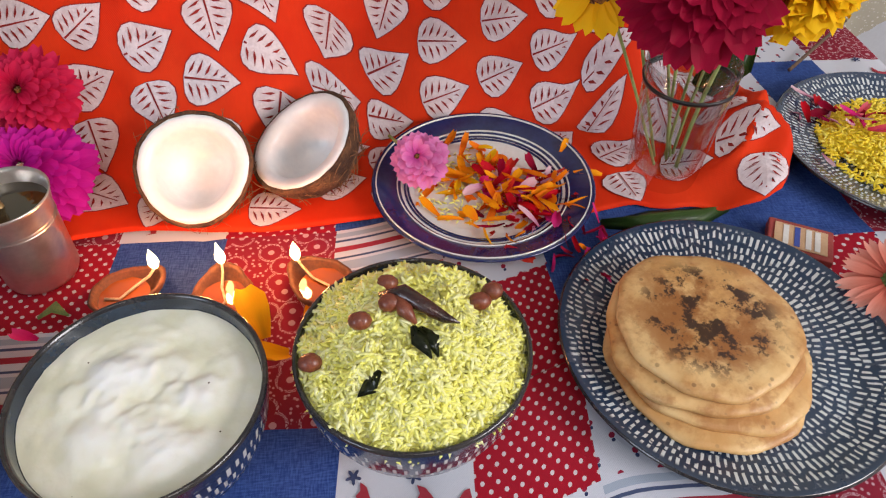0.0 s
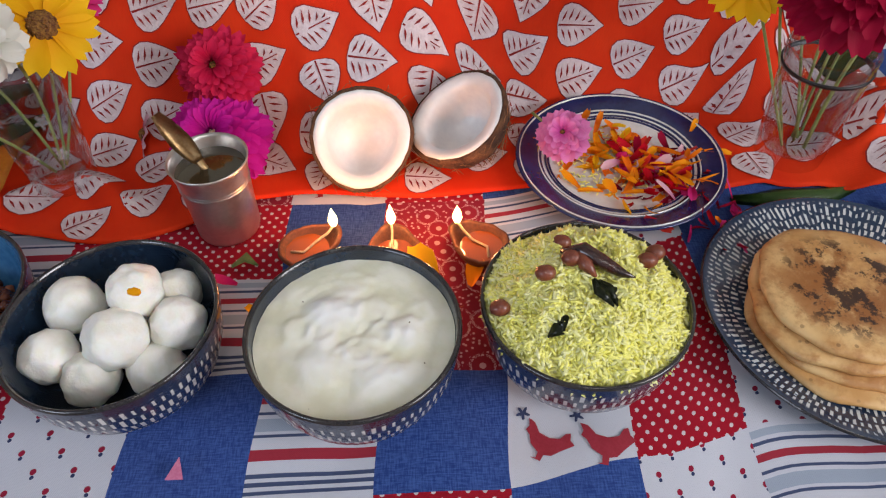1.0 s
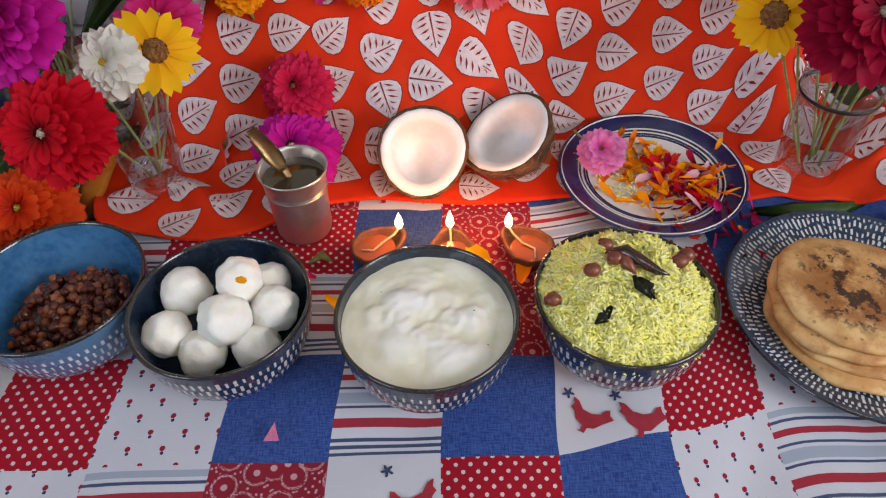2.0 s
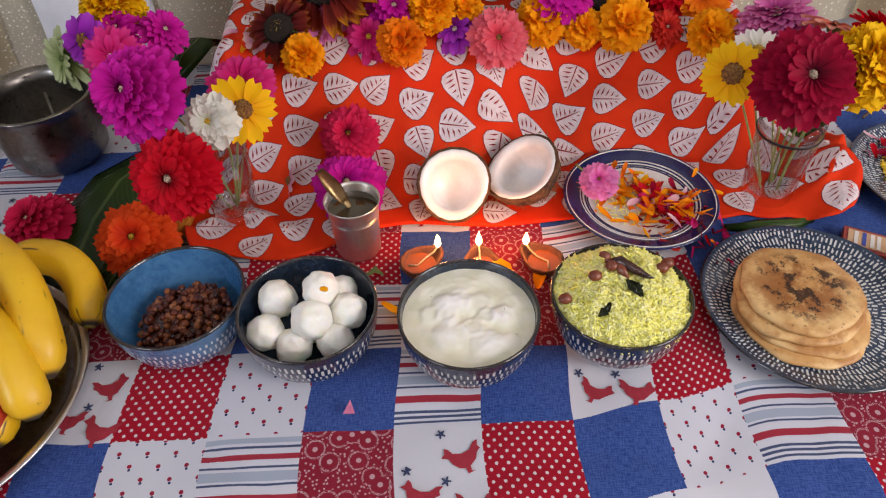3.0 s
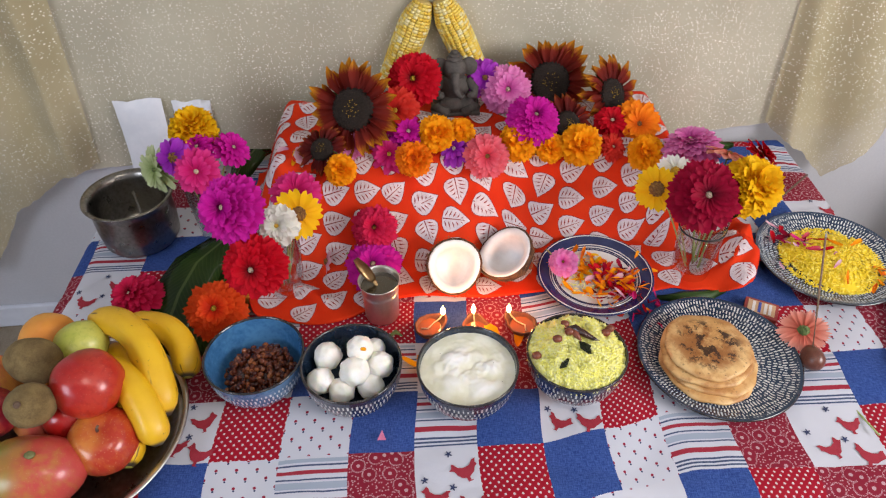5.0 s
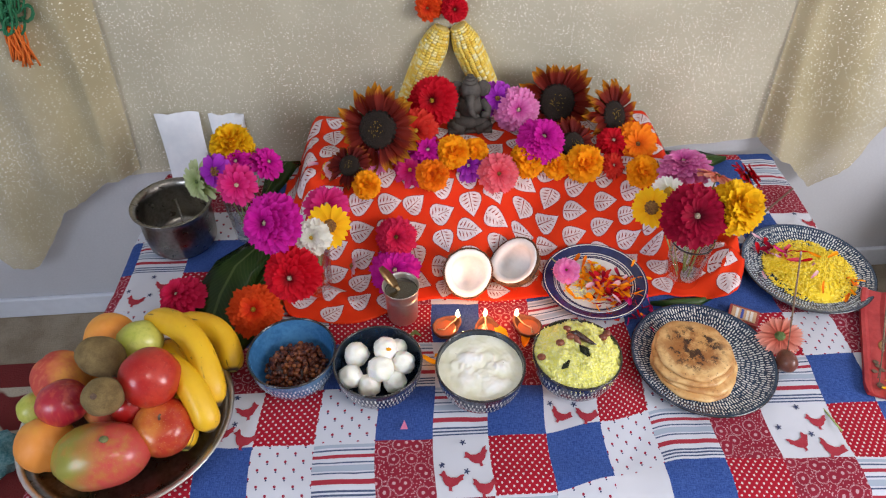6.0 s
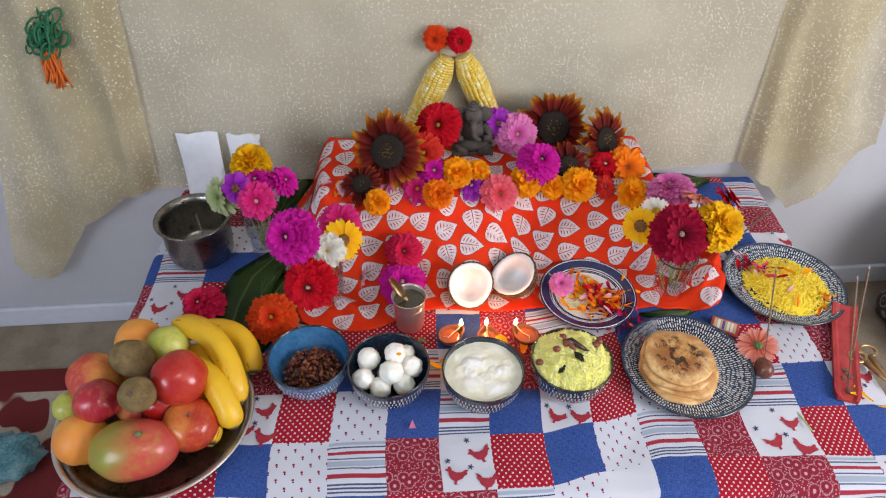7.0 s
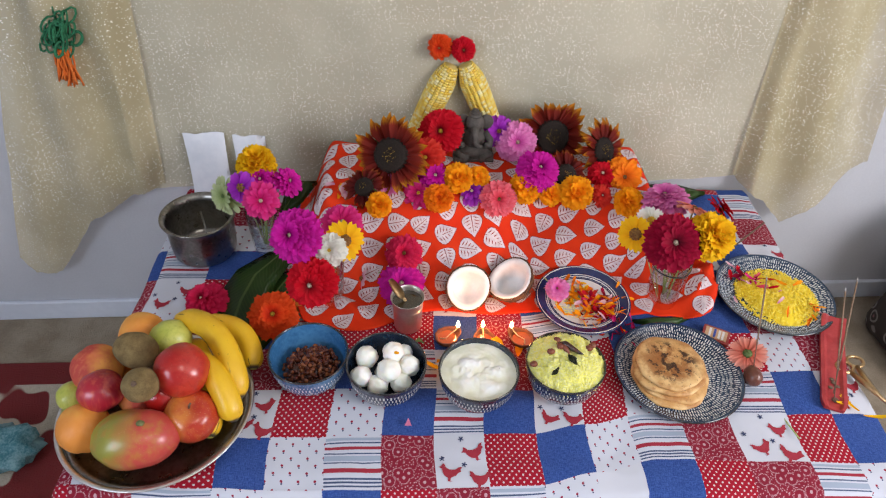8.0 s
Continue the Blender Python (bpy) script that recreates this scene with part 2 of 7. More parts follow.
def etched_frost():
    n = Net("etched_frost", 0.5)
    n.set(Base_Color=n.mix(n.noise(n.coord(), 80), (0.50, 0.48, 0.50), (0.62, 0.60, 0.62)))
    tr = n.t.nodes.new("ShaderNodeBsdfTransparent")
    mx = n.t.nodes.new("ShaderNodeMixShader")
    mx.inputs[0].default_value = 0.68
    n.t.links.new(n.b.outputs[0], mx.inputs[1])
    n.t.links.new(tr.outputs[0], mx.inputs[2])
    n.t.links.new(mx.outputs[0], n.t.nodes["Material Output"].inputs[0])
    return n.m


ETCH = etched_frost()
BLACK_BAND = mottled("black_band", (0.008, 0.007, 0.008), (0.02, 0.018, 0.018), 60, 0.4)


# ---- mesh helpers ----
def part(name, bm, material, parent=None, label="", smooth=True, at=None):
    me = bpy.data.meshes.new(name)
    bm.to_mesh(me)
    bm.free()
    for m in material if isinstance(material, (list, tuple)) else (material,):
        me.materials.append(m)
    if smooth:
        me.shade_smooth()
    ob = new(name, me)
    if parent is not None:
        ob.parent = parent
    if at is not None:
        ob.matrix_basis = at
    if label:
        ob["label"] = label
    return ob


def thing(name, label, category, at=None, group="", kind=""):
    ob = new(name)
    ob.empty_display_size = 0.02
    if at is not None:
        ob.matrix_basis = at
    return tagged(ob, label, category, group, kind)


def box(bm, x0, x1, y0, y1, z0, z1, bevel=0.0):
    r = bmesh.ops.create_cube(bm, size=1.0, matrix=Matrix.LocRotScale(((x0 + x1) / 2, (y0 + y1) / 2, (z0 + z1) / 2), None, (x1 - x0, y1 - y0, z1 - z0)))
    if bevel:
        es = {e for v in r["verts"] for e in v.link_edges}
        bmesh.ops.bevel(bm, geom=list(es), offset=bevel, segments=2, affect="EDGES", profile=0.5)
    return bm


def lathe(profile, seg=48, bm=None, wob=None):
    """Turns a profile of (radius, height) round z."""
    bm = bm or bmesh.new()
    rings = []
    for r, z in profile:
        if r < 1e-6:
            rings.append([bm.verts.new((0, 0, z))])
        else:
            row = []
            for i in range(seg):
                a = 2 * math.pi * i / seg
                k = wob(a, z) if wob else 1.0
                row.append(bm.verts.new((r * k * math.cos(a), r * k * math.sin(a), z)))
            rings.append(row)
    for p, q in zip(rings, rings[1:]):
        for i in range(seg):
            j = (i + 1) % seg
            if len(p) == 1 and len(q) > 1:
                bm.faces.new((p[0], q[j], q[i]))
            elif len(q) == 1 and len(p) > 1:
                bm.faces.new((p[i], p[j], q[0]))
            elif len(p) > 1:
                bm.faces.new((p[i], p[j], q[j], q[i]))
    bmesh.ops.recalc_face_normals(bm, faces=bm.faces)
    return bm


def tube(points, radii, seg=8, bm=None, cap=True):
    """A round bar along points; one radius for each."""
    bm = bm or bmesh.new()
    pts = [Vector(p) for p in points]
    if isinstance(radii, (int, float)):
        radii = [radii] * len(pts)
    rings, side = [], None
    for i, p in enumerate(pts):
        d = (pts[min(i + 1, len(pts) - 1)] - pts[max(i - 1, 0)]).normalized()
        if side is None:
            side = d.cross(Vector((0.3, 0.2, 1))).normalized()
        side = (side - d * side.dot(d)).normalized()
        up = d.cross(side)
        rings.append([bm.verts.new(p + radii[i] * (math.cos(2 * math.pi * k / seg) * side + math.sin(2 * math.pi * k / seg) * up)) for k in range(seg)])
    for p, q in zip(rings, rings[1:]):
        for k in range(seg):
            j = (k + 1) % seg
            bm.faces.new((p[k], p[j], q[j], q[k]))
    if cap:
        bm.faces.new(rings[0][::-1])
        bm.faces.new(rings[-1])
    return bm


def ball(bm, centre, radius, squash=(1, 1, 1), u=16, v=10, lump=0.0, seed=0.0, turn=None):
    r = bmesh.ops.create_uvsphere(bm, u_segments=u, v_segments=v, radius=1.0)
    for w in r["verts"]:
        d = w.co.normalized()
        k = 1 + lump * noise.noise(d * 2.2 + Vector((seed, seed * 1.7, 3.1)))
        p = Vector((d.x * squash[0], d.y * squash[1], d.z * squash[2])) * radius * k
        if turn is not None:
            p = turn @ p
        w.co = p + Vector(centre)
    return bm


def aim(pos, normal, spin=0.0):
    """A pose at pos whose z axis points along normal."""
    q = Vector(normal).normalized().to_track_quat("Z", "Y")
    return Matrix.Translation(pos) @ q.to_matrix().to_4x4() @ Matrix.Rotation(spin, 4, "Z")


def rng_at(*k):
    return random.Random(repr(k))

# ---- the room ----
WALL_SLOPE, WALL_Y = 0.048, 0.92


def wall_y(x):
    return WALL_Y + WALL_SLOPE * x


TURN = math.degrees(math.atan(WALL_SLOPE))
room = Matrix.Translation((0, WALL_Y, 0)) @ Matrix.Rotation(radians(TURN), 4, "Z")
XL, XR, YF, ZT = -2.1, 2.1, -3.3, 1.98

bm = box(bmesh.new(), XL - 0.12, XR + 0.12, 0, 0.12, FLOOR, ZT)
tagged(part("wall_north", bm, WALL, at=room, smooth=False), "pale grey painted room wall", "wall", kind="structure")


def pierced_wall(name, x0, x1, y_a, y_b, z_a, z_b):
    """A side wall with one window opening through it."""
    b = bmesh.new()
    box(b, x0, x1, YF, y_a, FLOOR, ZT), box(b, x0, x1, y_b, 0, FLOOR, ZT)
    box(b, x0, x1, y_a, y_b, FLOOR, z_a), box(b, x0, x1, y_a, y_b, z_b, ZT)
    return tagged(part(name, b, WALL, at=room, smooth=False), "pale painted wall with a window opening", "wall", kind="structure")


pierced_wall("wall_east", XR, XR + 0.12, -2.55, -1.35, 0.55, 1.75)
# the west opening is made up to suit the left fill lamp
pierced_wall("wall_west", XL - 0.12, XL, -3.0, -1.8, 0.55, 1.75)
bm = box(bmesh.new(), XL - 0.12, XR + 0.12, YF - 0.12, YF, FLOOR, ZT)
tagged(part("wall_south", bm, WALL, at=room, smooth=False), "pale painted room wall", "wall", kind="structure")
bm = box(bmesh.new(), XL - 0.12, XR + 0.12, YF - 0.12, 0.12, ZT, ZT + 0.1)
tagged(part("ceiling", bm, CEIL, at=room, smooth=False), "white painted ceiling", "ceiling", kind="structure")
bm = box(bmesh.new(), XL - 0.12, XR + 0.12, YF - 0.12, 0.12, FLOOR - 0.1, FLOOR)
tagged(part("floor", bm, CARPET, at=room, smooth=False), "brown-beige short pile carpet floor", "floor", kind="structure")
bm = box(bmesh.new(), XL, XR, -0.014, 0, FLOOR, FLOOR + 0.066, 0.004)
tagged(part("baseboard", bm, BASE, at=room, smooth=False), "white painted baseboard along the wall", "baseboard", kind="structure")

# ---- gold fabric on the wall ----


def fabric_material(name, low, high, sheer):
    n = Net(name, 0.5)
    o = n.coord()
    c = n.mix(n.band(n.noise(o, 5, 3), 0.35, 0.68), low, high)
    weave = n.noise(n.scaled(o, (400, 400, 90)), 3, 2)
    c = n.mix(n.math("MULTIPLY", weave, 0.25), c, (0.34, 0.29, 0.19))
    x, y, z = n.xyz(o)[:3]
    flat = n.vec(x, z)
    d = n.voronoi(flat, 90, flat=True)
    keep = n.math("GREATER_THAN", n.xyz(n.voronoi(flat, 90, out=1, flat=True))[0], 0.50)
    d2 = n.voronoi(flat, 210, flat=True)
    keep2 = n.math("GREATER_THAN", n.xyz(n.voronoi(flat, 210, out=1, flat=True))[1], 0.66)
    dot = n.math("MAXIMUM", n.math("MULTIPLY", n.math("LESS_THAN", d, 0.115), keep), n.math("MULTIPLY", n.math("LESS_THAN", d2, 0.15), keep2))
    dense = n.band(n.noise(o, 3.5, 2), 0.38, 0.6)
    dot = n.math("MULTIPLY", dot, n.math("ADD", n.math("MULTIPLY", dense, 0.6), 0.4))
    # sequin dots: their glints are painted as near-white base colour, plus a coat
    n.set(Base_Color=n.mix(dot, c, (1.0, 0.97, 0.86)), Coat_Weight=dot)
    n.set(Roughness=n.math("SUBTRACT", 0.6, n.math("MULTIPLY", dot, 0.25)), Sheen_Weight=0.2)
    tr = n.t.nodes.new("ShaderNodeBsdfTransparent")
    mx = n.t.nodes.new("ShaderNodeMixShader")
    n.put(mx.inputs[0], n.math("MULTIPLY", n.math("SUBTRACT", 1.0, dot), sheer))
    n.t.links.new(n.b.outputs[0], mx.inputs[1])
    n.t.links.new(tr.outputs[0], mx.inputs[2])
    n.t.links.new(mx.outputs[0], n.t.nodes["Material Output"].inputs[0])
    return n.m


def between(u, stops):
    for (a, p), (b, q) in zip(stops, stops[1:]):
        if u <= b:
            k = (u - a) / (b - a)
            return p + (q - p) * k
    return stops[-1][1]


def drape(name, x_low, x_top, hem, z_top, off, folds, label, loose=0):
    """A hanging sheet: x at the hem and at the top for u from 0 to 1, hem heights, folds towards the room."""
    b = bmesh.new()
    nu, nv = 110, 44
    grid = []
    for i in range(nu + 1):
        u = i / nu
        row = []
        zb = between(u, hem) + 0.006 * noise.noise(Vector((u * 30, 1.3, 0)))
        for j in range(nv + 1):
            v = j / nv
            z = zb + (z_top - zb) * v
            x = x_low[0] + (x_low[1] - x_low[0]) * u
            xt = x_top[0] + (x_top[1] - x_top[0]) * u
            k = min(max((z + 0.25) / (z_top + 0.25), 0), 1)
            x += (xt - x) * k
            ease = soft(0.0, 0.16, u if loose > 0 else 1 - u) if loose else 1.0
            row.append(b.verts.new((x, wall_y(x) - 0.010 * (1 if loose else 0) - off * ease - folds(u, z) * ease - 0.012 * (1 - ease), z)))
        grid.append(row)
    for i in range(nu):
        for j in range(nv):
            b.faces.new((grid[i][j], grid[i + 1][j], grid[i + 1][j + 1], grid[i][j + 1]))
    ob = part(name, b, ORGANZA_LOOSE if loose else ORGANZA)
    return tagged(ob, label, "fabric", kind="structure")


ORGANZA = fabric_material("gold_organza", (0.55, 0.51, 0.37), (0.66, 0.62, 0.46), 0.24)
ORGANZA_LOOSE = fabric_material("loose_gold_organza", (0.48, 0.41, 0.22), (0.60, 0.52, 0.31), 0.34)


def soft(a, b, x):
    t = min(max((x - a) / (b - a), 0), 1)
    return t * t * (3 - 2 * t)


drape("wall_drape", (-0.98, 0.80), (-0.98, 0.80), [(0, 0.012), (0.12, 0.016), (0.5, 0.0), (0.88, 0.02), (1, 0.0)], 1.3, 0.008,
      lambda u, z: 0.010 * (0.5 + 0.5 * noise.noise(Vector((u * 7 + z * 1.6, z * 1.2, 0.4)))) + 0.004 * (1 + math.sin(u * 26 + z * 9)),
      "sheer gold glitter fabric stretched over the wall")
drape("wall_drape", (-1.27, -0.86), (-0.84, -0.74), [(0, -0.19), (0.10, -0.235), (0.28, -0.22), (0.5, -0.06), (0.75, 0.0), (1, 0.03)], 1.3, 0.030,
      lambda u, z: 0.012 * (1 + math.sin(u * 14 + z * 6)) * soft(0, 0.3, u) + 0.008 * noise.noise(Vector((u * 5, z * 7, 2.2))),
      "sheer gold glitter fabric hanging loose at its end", -1)
drape("wall_drape", (0.60, 0.985), (0.54, 0.64), [(0, 0.03), (0.25, -0.03), (0.45, -0.11), (0.75, 0.0), (1, 0.09)], 1.3, 0.034,
      lambda u, z: 0.016 * (1 + math.sin(u * 11 + z * 5 + 1.0)) + 0.010 * noise.noise(Vector((u * 4, z * 6, 5.2))),
      "sheer gold glitter fabric gathered in a heavy fold", 1)

# ---- table with its patchwork cloth ----
TX0, TX1, TY0, TY1 = -0.785, 0.615, 0.075, 0.895
WOOD = mottled("dark_table_wood", (0.09, 0.045, 0.02), (0.15, 0.08, 0.04), 12, 0.5, bump=0.2)
table = thing("low_table", "low wooden table hidden under a patchwork cloth", "table", Matrix.Translation((0, 0, FLOOR)))
H = -FLOOR - 0.018
part("tabletop", box(bmesh.new(), TX0 + 0.006, TX1 - 0.006, TY0 + 0.006, TY1 - 0.006, H - 0.03, H, 0.003), WOOD, table, smooth=False)
for lx in (TX0 + 0.05, TX1 - 0.05):
    for ly in (TY0 + 0.05, TY1 - 0.05):
        part("leg", box(bmesh.new(), lx - 0.025, lx + 0.025, ly - 0.025, ly + 0.025, 0, H - 0.03, 0.004), WOOD, table, smooth=False)

CLOTH_WHITE = (0.60, 0.62, 0.69)
CLOTH_RED = (0.36, 0.006, 0.020)
CLOTH_NAVY = (0.03, 0.045, 0.12)


def cloth_net(name):
    n = Net(name, 0.85)
    n.set(Specular_IOR_Level=0.08)
    return n, n.coord(), n.xyz(n.coord("UV"))


def cloth_finish(n, o, c):
    c = n.mix(n.math("MULTIPLY", n.noise(o, 9, 3), 0.22), c, n.mix(0.5, c, (0.12, 0.11, 0.13)))
    n.set(Base_Color=c)
    x, y = n.xyz(o)[:2]
    weave = n.math("MULTIPLY", n.math("SINE", n.math("MULTIPLY", x, 5200)), n.math("SINE", n.math("MULTIPLY", y, 5200)))
    n.bump(n.math("ADD", n.math("MULTIPLY", weave, 0.25), n.noise(o, 60, 4)), 0.35, 0.0012)
    return n.m


def patch_denim():
    n, o, uv = cloth_net("patch_blue_denim")
    x, y = n.xyz(o)[:2]
    f = n.math("ADD", n.noise(n.scaled(o, (900, 120, 1)), 1, 2), n.noise(n.scaled(o, (120, 900, 1)), 1, 2))
    c = n.mix(n.band(f, 0.75, 1.3), (0.014, 0.045, 0.22), (0.060, 0.13, 0.40))
    c = n.mix(n.math("MULTIPLY", n.noise(o, 25, 3), 0.35), c, (0.045, 0.08, 0.22))
    return cloth_finish(n, o, c)


def dots(n, u, v, count, radius, stagger=True):
    a, b = (n.math("ADD", u, v), n.math("SUBTRACT", u, v)) if stagger else (u, v)
    fu = n.math("SUBTRACT", n.math("FRACT", n.math("MULTIPLY", a, count)), 0.5)
    fv = n.math("SUBTRACT", n.math("FRACT", n.math("MULTIPLY", b, count)), 0.5)
    return fu, fv, n.math("LESS_THAN", n.math("ADD", n.math("MULTIPLY", fu, fu), n.math("MULTIPLY", fv, fv)), radius * radius)


def patch_dots():
    n, o, uv = cloth_net("patch_red_white_dots")
    m = dots(n, uv[0], uv[1], 8.0, 0.20)[2]
    return cloth_finish(n, o, n.mix(m, CLOTH_RED, (0.66, 0.58, 0.60)))


def patch_sprig():
    n, o, uv = cloth_net("patch_white_sprigs")
    fu, fv, a = dots(n, uv[0], uv[1], 3.5, 0.115)
    e = n.math("ADD", n.math("POWER", n.math("ABSOLUTE", n.math("ADD", fu, 0.12)), 2.0), n.math("POWER", n.math("ABSOLUTE", n.math("SUBTRACT", fv, 0.16)), 2.0))
    b = n.math("LESS_THAN", e, 0.0055)
    c = n.mix(a, CLOTH_WHITE, (0.30, 0.012, 0.04))
    return cloth_finish(n, o, n.mix(b, c, CLOTH_NAVY))


def patch_stripes():
    n, o, uv = cloth_net("patch_stripes")
    w, nv, rd, gr = CLOTH_WHITE, (0.06, 0.085, 0.17), (0.36, 0.03, 0.05), (0.36, 0.42, 0.52)
    stops = [(0, w), (0.04, nv), (0.07, w), (0.10, nv), (0.13, w), (0.16, nv), (0.19, w), (0.28, rd), (0.36, w), (0.45, nv), (0.475, w),
             (0.50, gr), (0.60, w), (0.63, nv), (0.655, w), (0.72, rd), (0.78, w), (0.84, nv), (0.87, w), (0.90, gr), (0.96, w)]
    return cloth_finish(n, o, n.ramp(uv[1], stops, True))


def patch_bandana():
    n, o, uv = cloth_net("patch_red_bandana")
    d = n.voronoi(n.vec(n.xyz(o)[0], n.xyz(o)[1]), 42, flat=True)
    ring = n.math("LESS_THAN", n.math("ABSOLUTE", n.math("SUBTRACT", d, 0.40)), 0.045)
    broken = n.math("GREATER_THAN", n.math("SINE", n.math("MULTIPLY", n.noise(o, 160, 1), 60)), -0.1)
    core = n.math("LESS_THAN", d, 0.11)
    small = n.math("LESS_THAN", n.voronoi(n.vec(n.xyz(o)[0], n.xyz(o)[1]), 190, flat=True), 0.20)
    far = n.math("GREATER_THAN", d, 0.5)
    m = n.math("MAXIMUM", n.math("MULTIPLY", ring, broken), n.math("MAXIMUM", core, n.math("MULTIPLY", small, far)))
    c = n.mix(n.noise(o, 30), (0.20, 0.010, 0.025), (0.30, 0.018, 0.04))
    return cloth_finish(n, o, n.mix(n.math("MULTIPLY", m, 0.75), c, (0.62, 0.42, 0.46)))


def patch_plain():
    n, o, uv = cloth_net("patch_white")
    return cloth_finish(n, o, n.mix(n.noise(o, 40), CLOTH_WHITE, (0.62, 0.63, 0.68)))


PATCHES = [patch_denim(), patch_dots(), patch_sprig(), patch_stripes(), patch_bandana(), patch_plain()]
CODE = {"B": 0, "R": 1, "C": 2, "S": 3, "N": 4, "H": 5}
XB = [-1.08, -0.98, -0.882, -0.779, -0.677, -0.55, -0.467, -0.37, -0.274, -0.183, -0.095, -0.003, 0.086, 0.168, 0.262, 0.351, 0.461, 0.545, 0.64, 0.74, 0.84]
ROWS_OF_PATCHES = ["HBRNSCHBRNSCHBRNSCHB", "BSNHRBCSNHRBCSNHRBSC", "NCSBNHRCBSBHRCNSBHRN", "HRBCSNHBSHNCRBSRCNBH", "SHRCNBSRRBNSCBBBNCSR", "CBNHRBSCNHRBCSNBCHRB",
                   "RCBSBNHRCBSNHRCCBHNS", "BNCCCHRBSNHRBSCRCNSN", "SRNNNBSCRHBSNCRHBSBH", "CBRHCSNBRCSHNBSRRBNS"]


def row_y(j, x):
    return 0.168 + 0.095 * (j - 2) + 0.022 * soft(-0.02, 0.10, x) + 0.026 * soft(0.09, 0.20, x) + 0.004 * math.sin(7 * x + j)


def cloth_point(x, y):
    ex = max(TX0 - x, x - TX1, 0.0)
    ey = max(TY0 - y, y - TY1, 0.0)
    e = math.hypot(ex, ey)
    z = -0.0012 + 0.0012 * noise.noise(Vector((x * 9, y * 9, 0)))
    z -= 0.0085 * soft(0.25, 0.15, y) * (0.5 + 0.6 * noise.noise(Vector((x * 15, y * 5, 2.5)))) + 0.0022 * max(0.0, 1 - 6 * abs(noise.noise(Vector((x * 7 + y * 3, y * 8, 6.1)))))
    if e <= 0:
        near = min(x - TX0, TX1 - x, y - TY0)
        z -= 0.004 * soft(0.02, 0.0, near)
        return Vector((x, y, z))
    cx, cy = min(max(x, TX0), TX1), min(max(y, TY0), TY1)
    d = Vector((x - cx, y - cy, 0)) / e
    fold = 0.012 * math.sin((x - y) * 34) * soft(0.0, 0.08, e)
    out = 0.022 * (1 - math.exp(-e / 0.016)) + 0.10 * e + fold
    return Vector((cx, cy, 0)) + d * max(out, 0.0) + Vector((0, 0, z - 0.004 - max(0.0, e - 0.012)))


cloth = bmesh.new()
uvl = cloth.loops.layers.uv.new("UVMap")
SUB = 9
for j, codes in enumerate(ROWS_OF_PATCHES):
    for k, code in enumerate(codes):
        x0, x1 = XB[k], XB[k + 1]
        if x1 < TX0 - 0.14 or x0 > TX1 + 0.14:
            continue
        vs = {}
        for a in range(SUB + 1):
            for b in range(SUB + 1):
                u, v = a / SUB, b / SUB
                x = x0 + (x1 - x0) * u
                xs = x + 0.003 * math.sin(j * 2.3 + v * 3)
                y = row_y(j, x) * (1 - v) + row_y(j + 1, x) * v
                y = min(y, TY1 + 0.012)
                vs[a, b] = cloth.verts.new(cloth_point(min(max(xs, TX0 - 0.13), TX1 + 0.13), max(y, TY0 - 0.13)))
        for a in range(SUB):
            for b in range(SUB):
                f = cloth.faces.new((vs[a, b], vs[a + 1, b], vs[a + 1, b + 1], vs[a, b + 1]))
                f.material_index = CODE[code]
                for lp, (p, q) in zip(f.loops, ((a, b), (a + 1, b), (a + 1, b + 1), (a, b + 1))):
                    lp[uvl].uv = (p / SUB, q / SUB)
bmesh.ops.remove_doubles(cloth, verts=cloth.verts, dist=0.0008)
tablecloth = part("tablecloth", cloth, PATCHES)
tagged(tablecloth, "patchwork cotton cloth in red, white and blue prints over the table", "tablecloth")

# prints of hens and blossoms on the white patches
PRINT_RED = mottled("printed_red", (0.30, 0.015, 0.03), (0.36, 0.025, 0.045), 80, 0.85)
PRINT_NAVY = mottled("printed_navy", (0.025, 0.035, 0.09), (0.04, 0.055, 0.13), 80, 0.85)
HEN = [(-0.50, 0.12), (-0.40, 0.20), (-0.36, 0.34), (-0.28, 0.30), (-0.20, 0.16), (-0.02, 0.10), (0.20, 0.14), (0.34, 0.30), (0.48, 0.34), (0.42, 0.20), (0.46, 0.10),
       (0.36, 0.02), (0.28, -0.14), (0.10, -0.26), (0.10, -0.38), (0.20, -0.40), (0.0, -0.42), (-0.02, -0.28), (-0.16, -0.24), (-0.28, -0.10), (-0.34, 0.06)]


def printed(b, outline, x, y, size, turn, flip=1):
    c, s = math.cos(turn), math.sin(turn)
    pts = []
    for px, py in outline:
        px *= flip
        gx, gy = x + size * (px * c - py * s), y + size * (px * s + py * c)
        p = cloth_point(gx, gy)
        p.z += 0.0011
        pts.append(b.verts.new(p))
    f = b.faces.new(pts)
    if f.normal.z < 0:
        f.normal_flip()


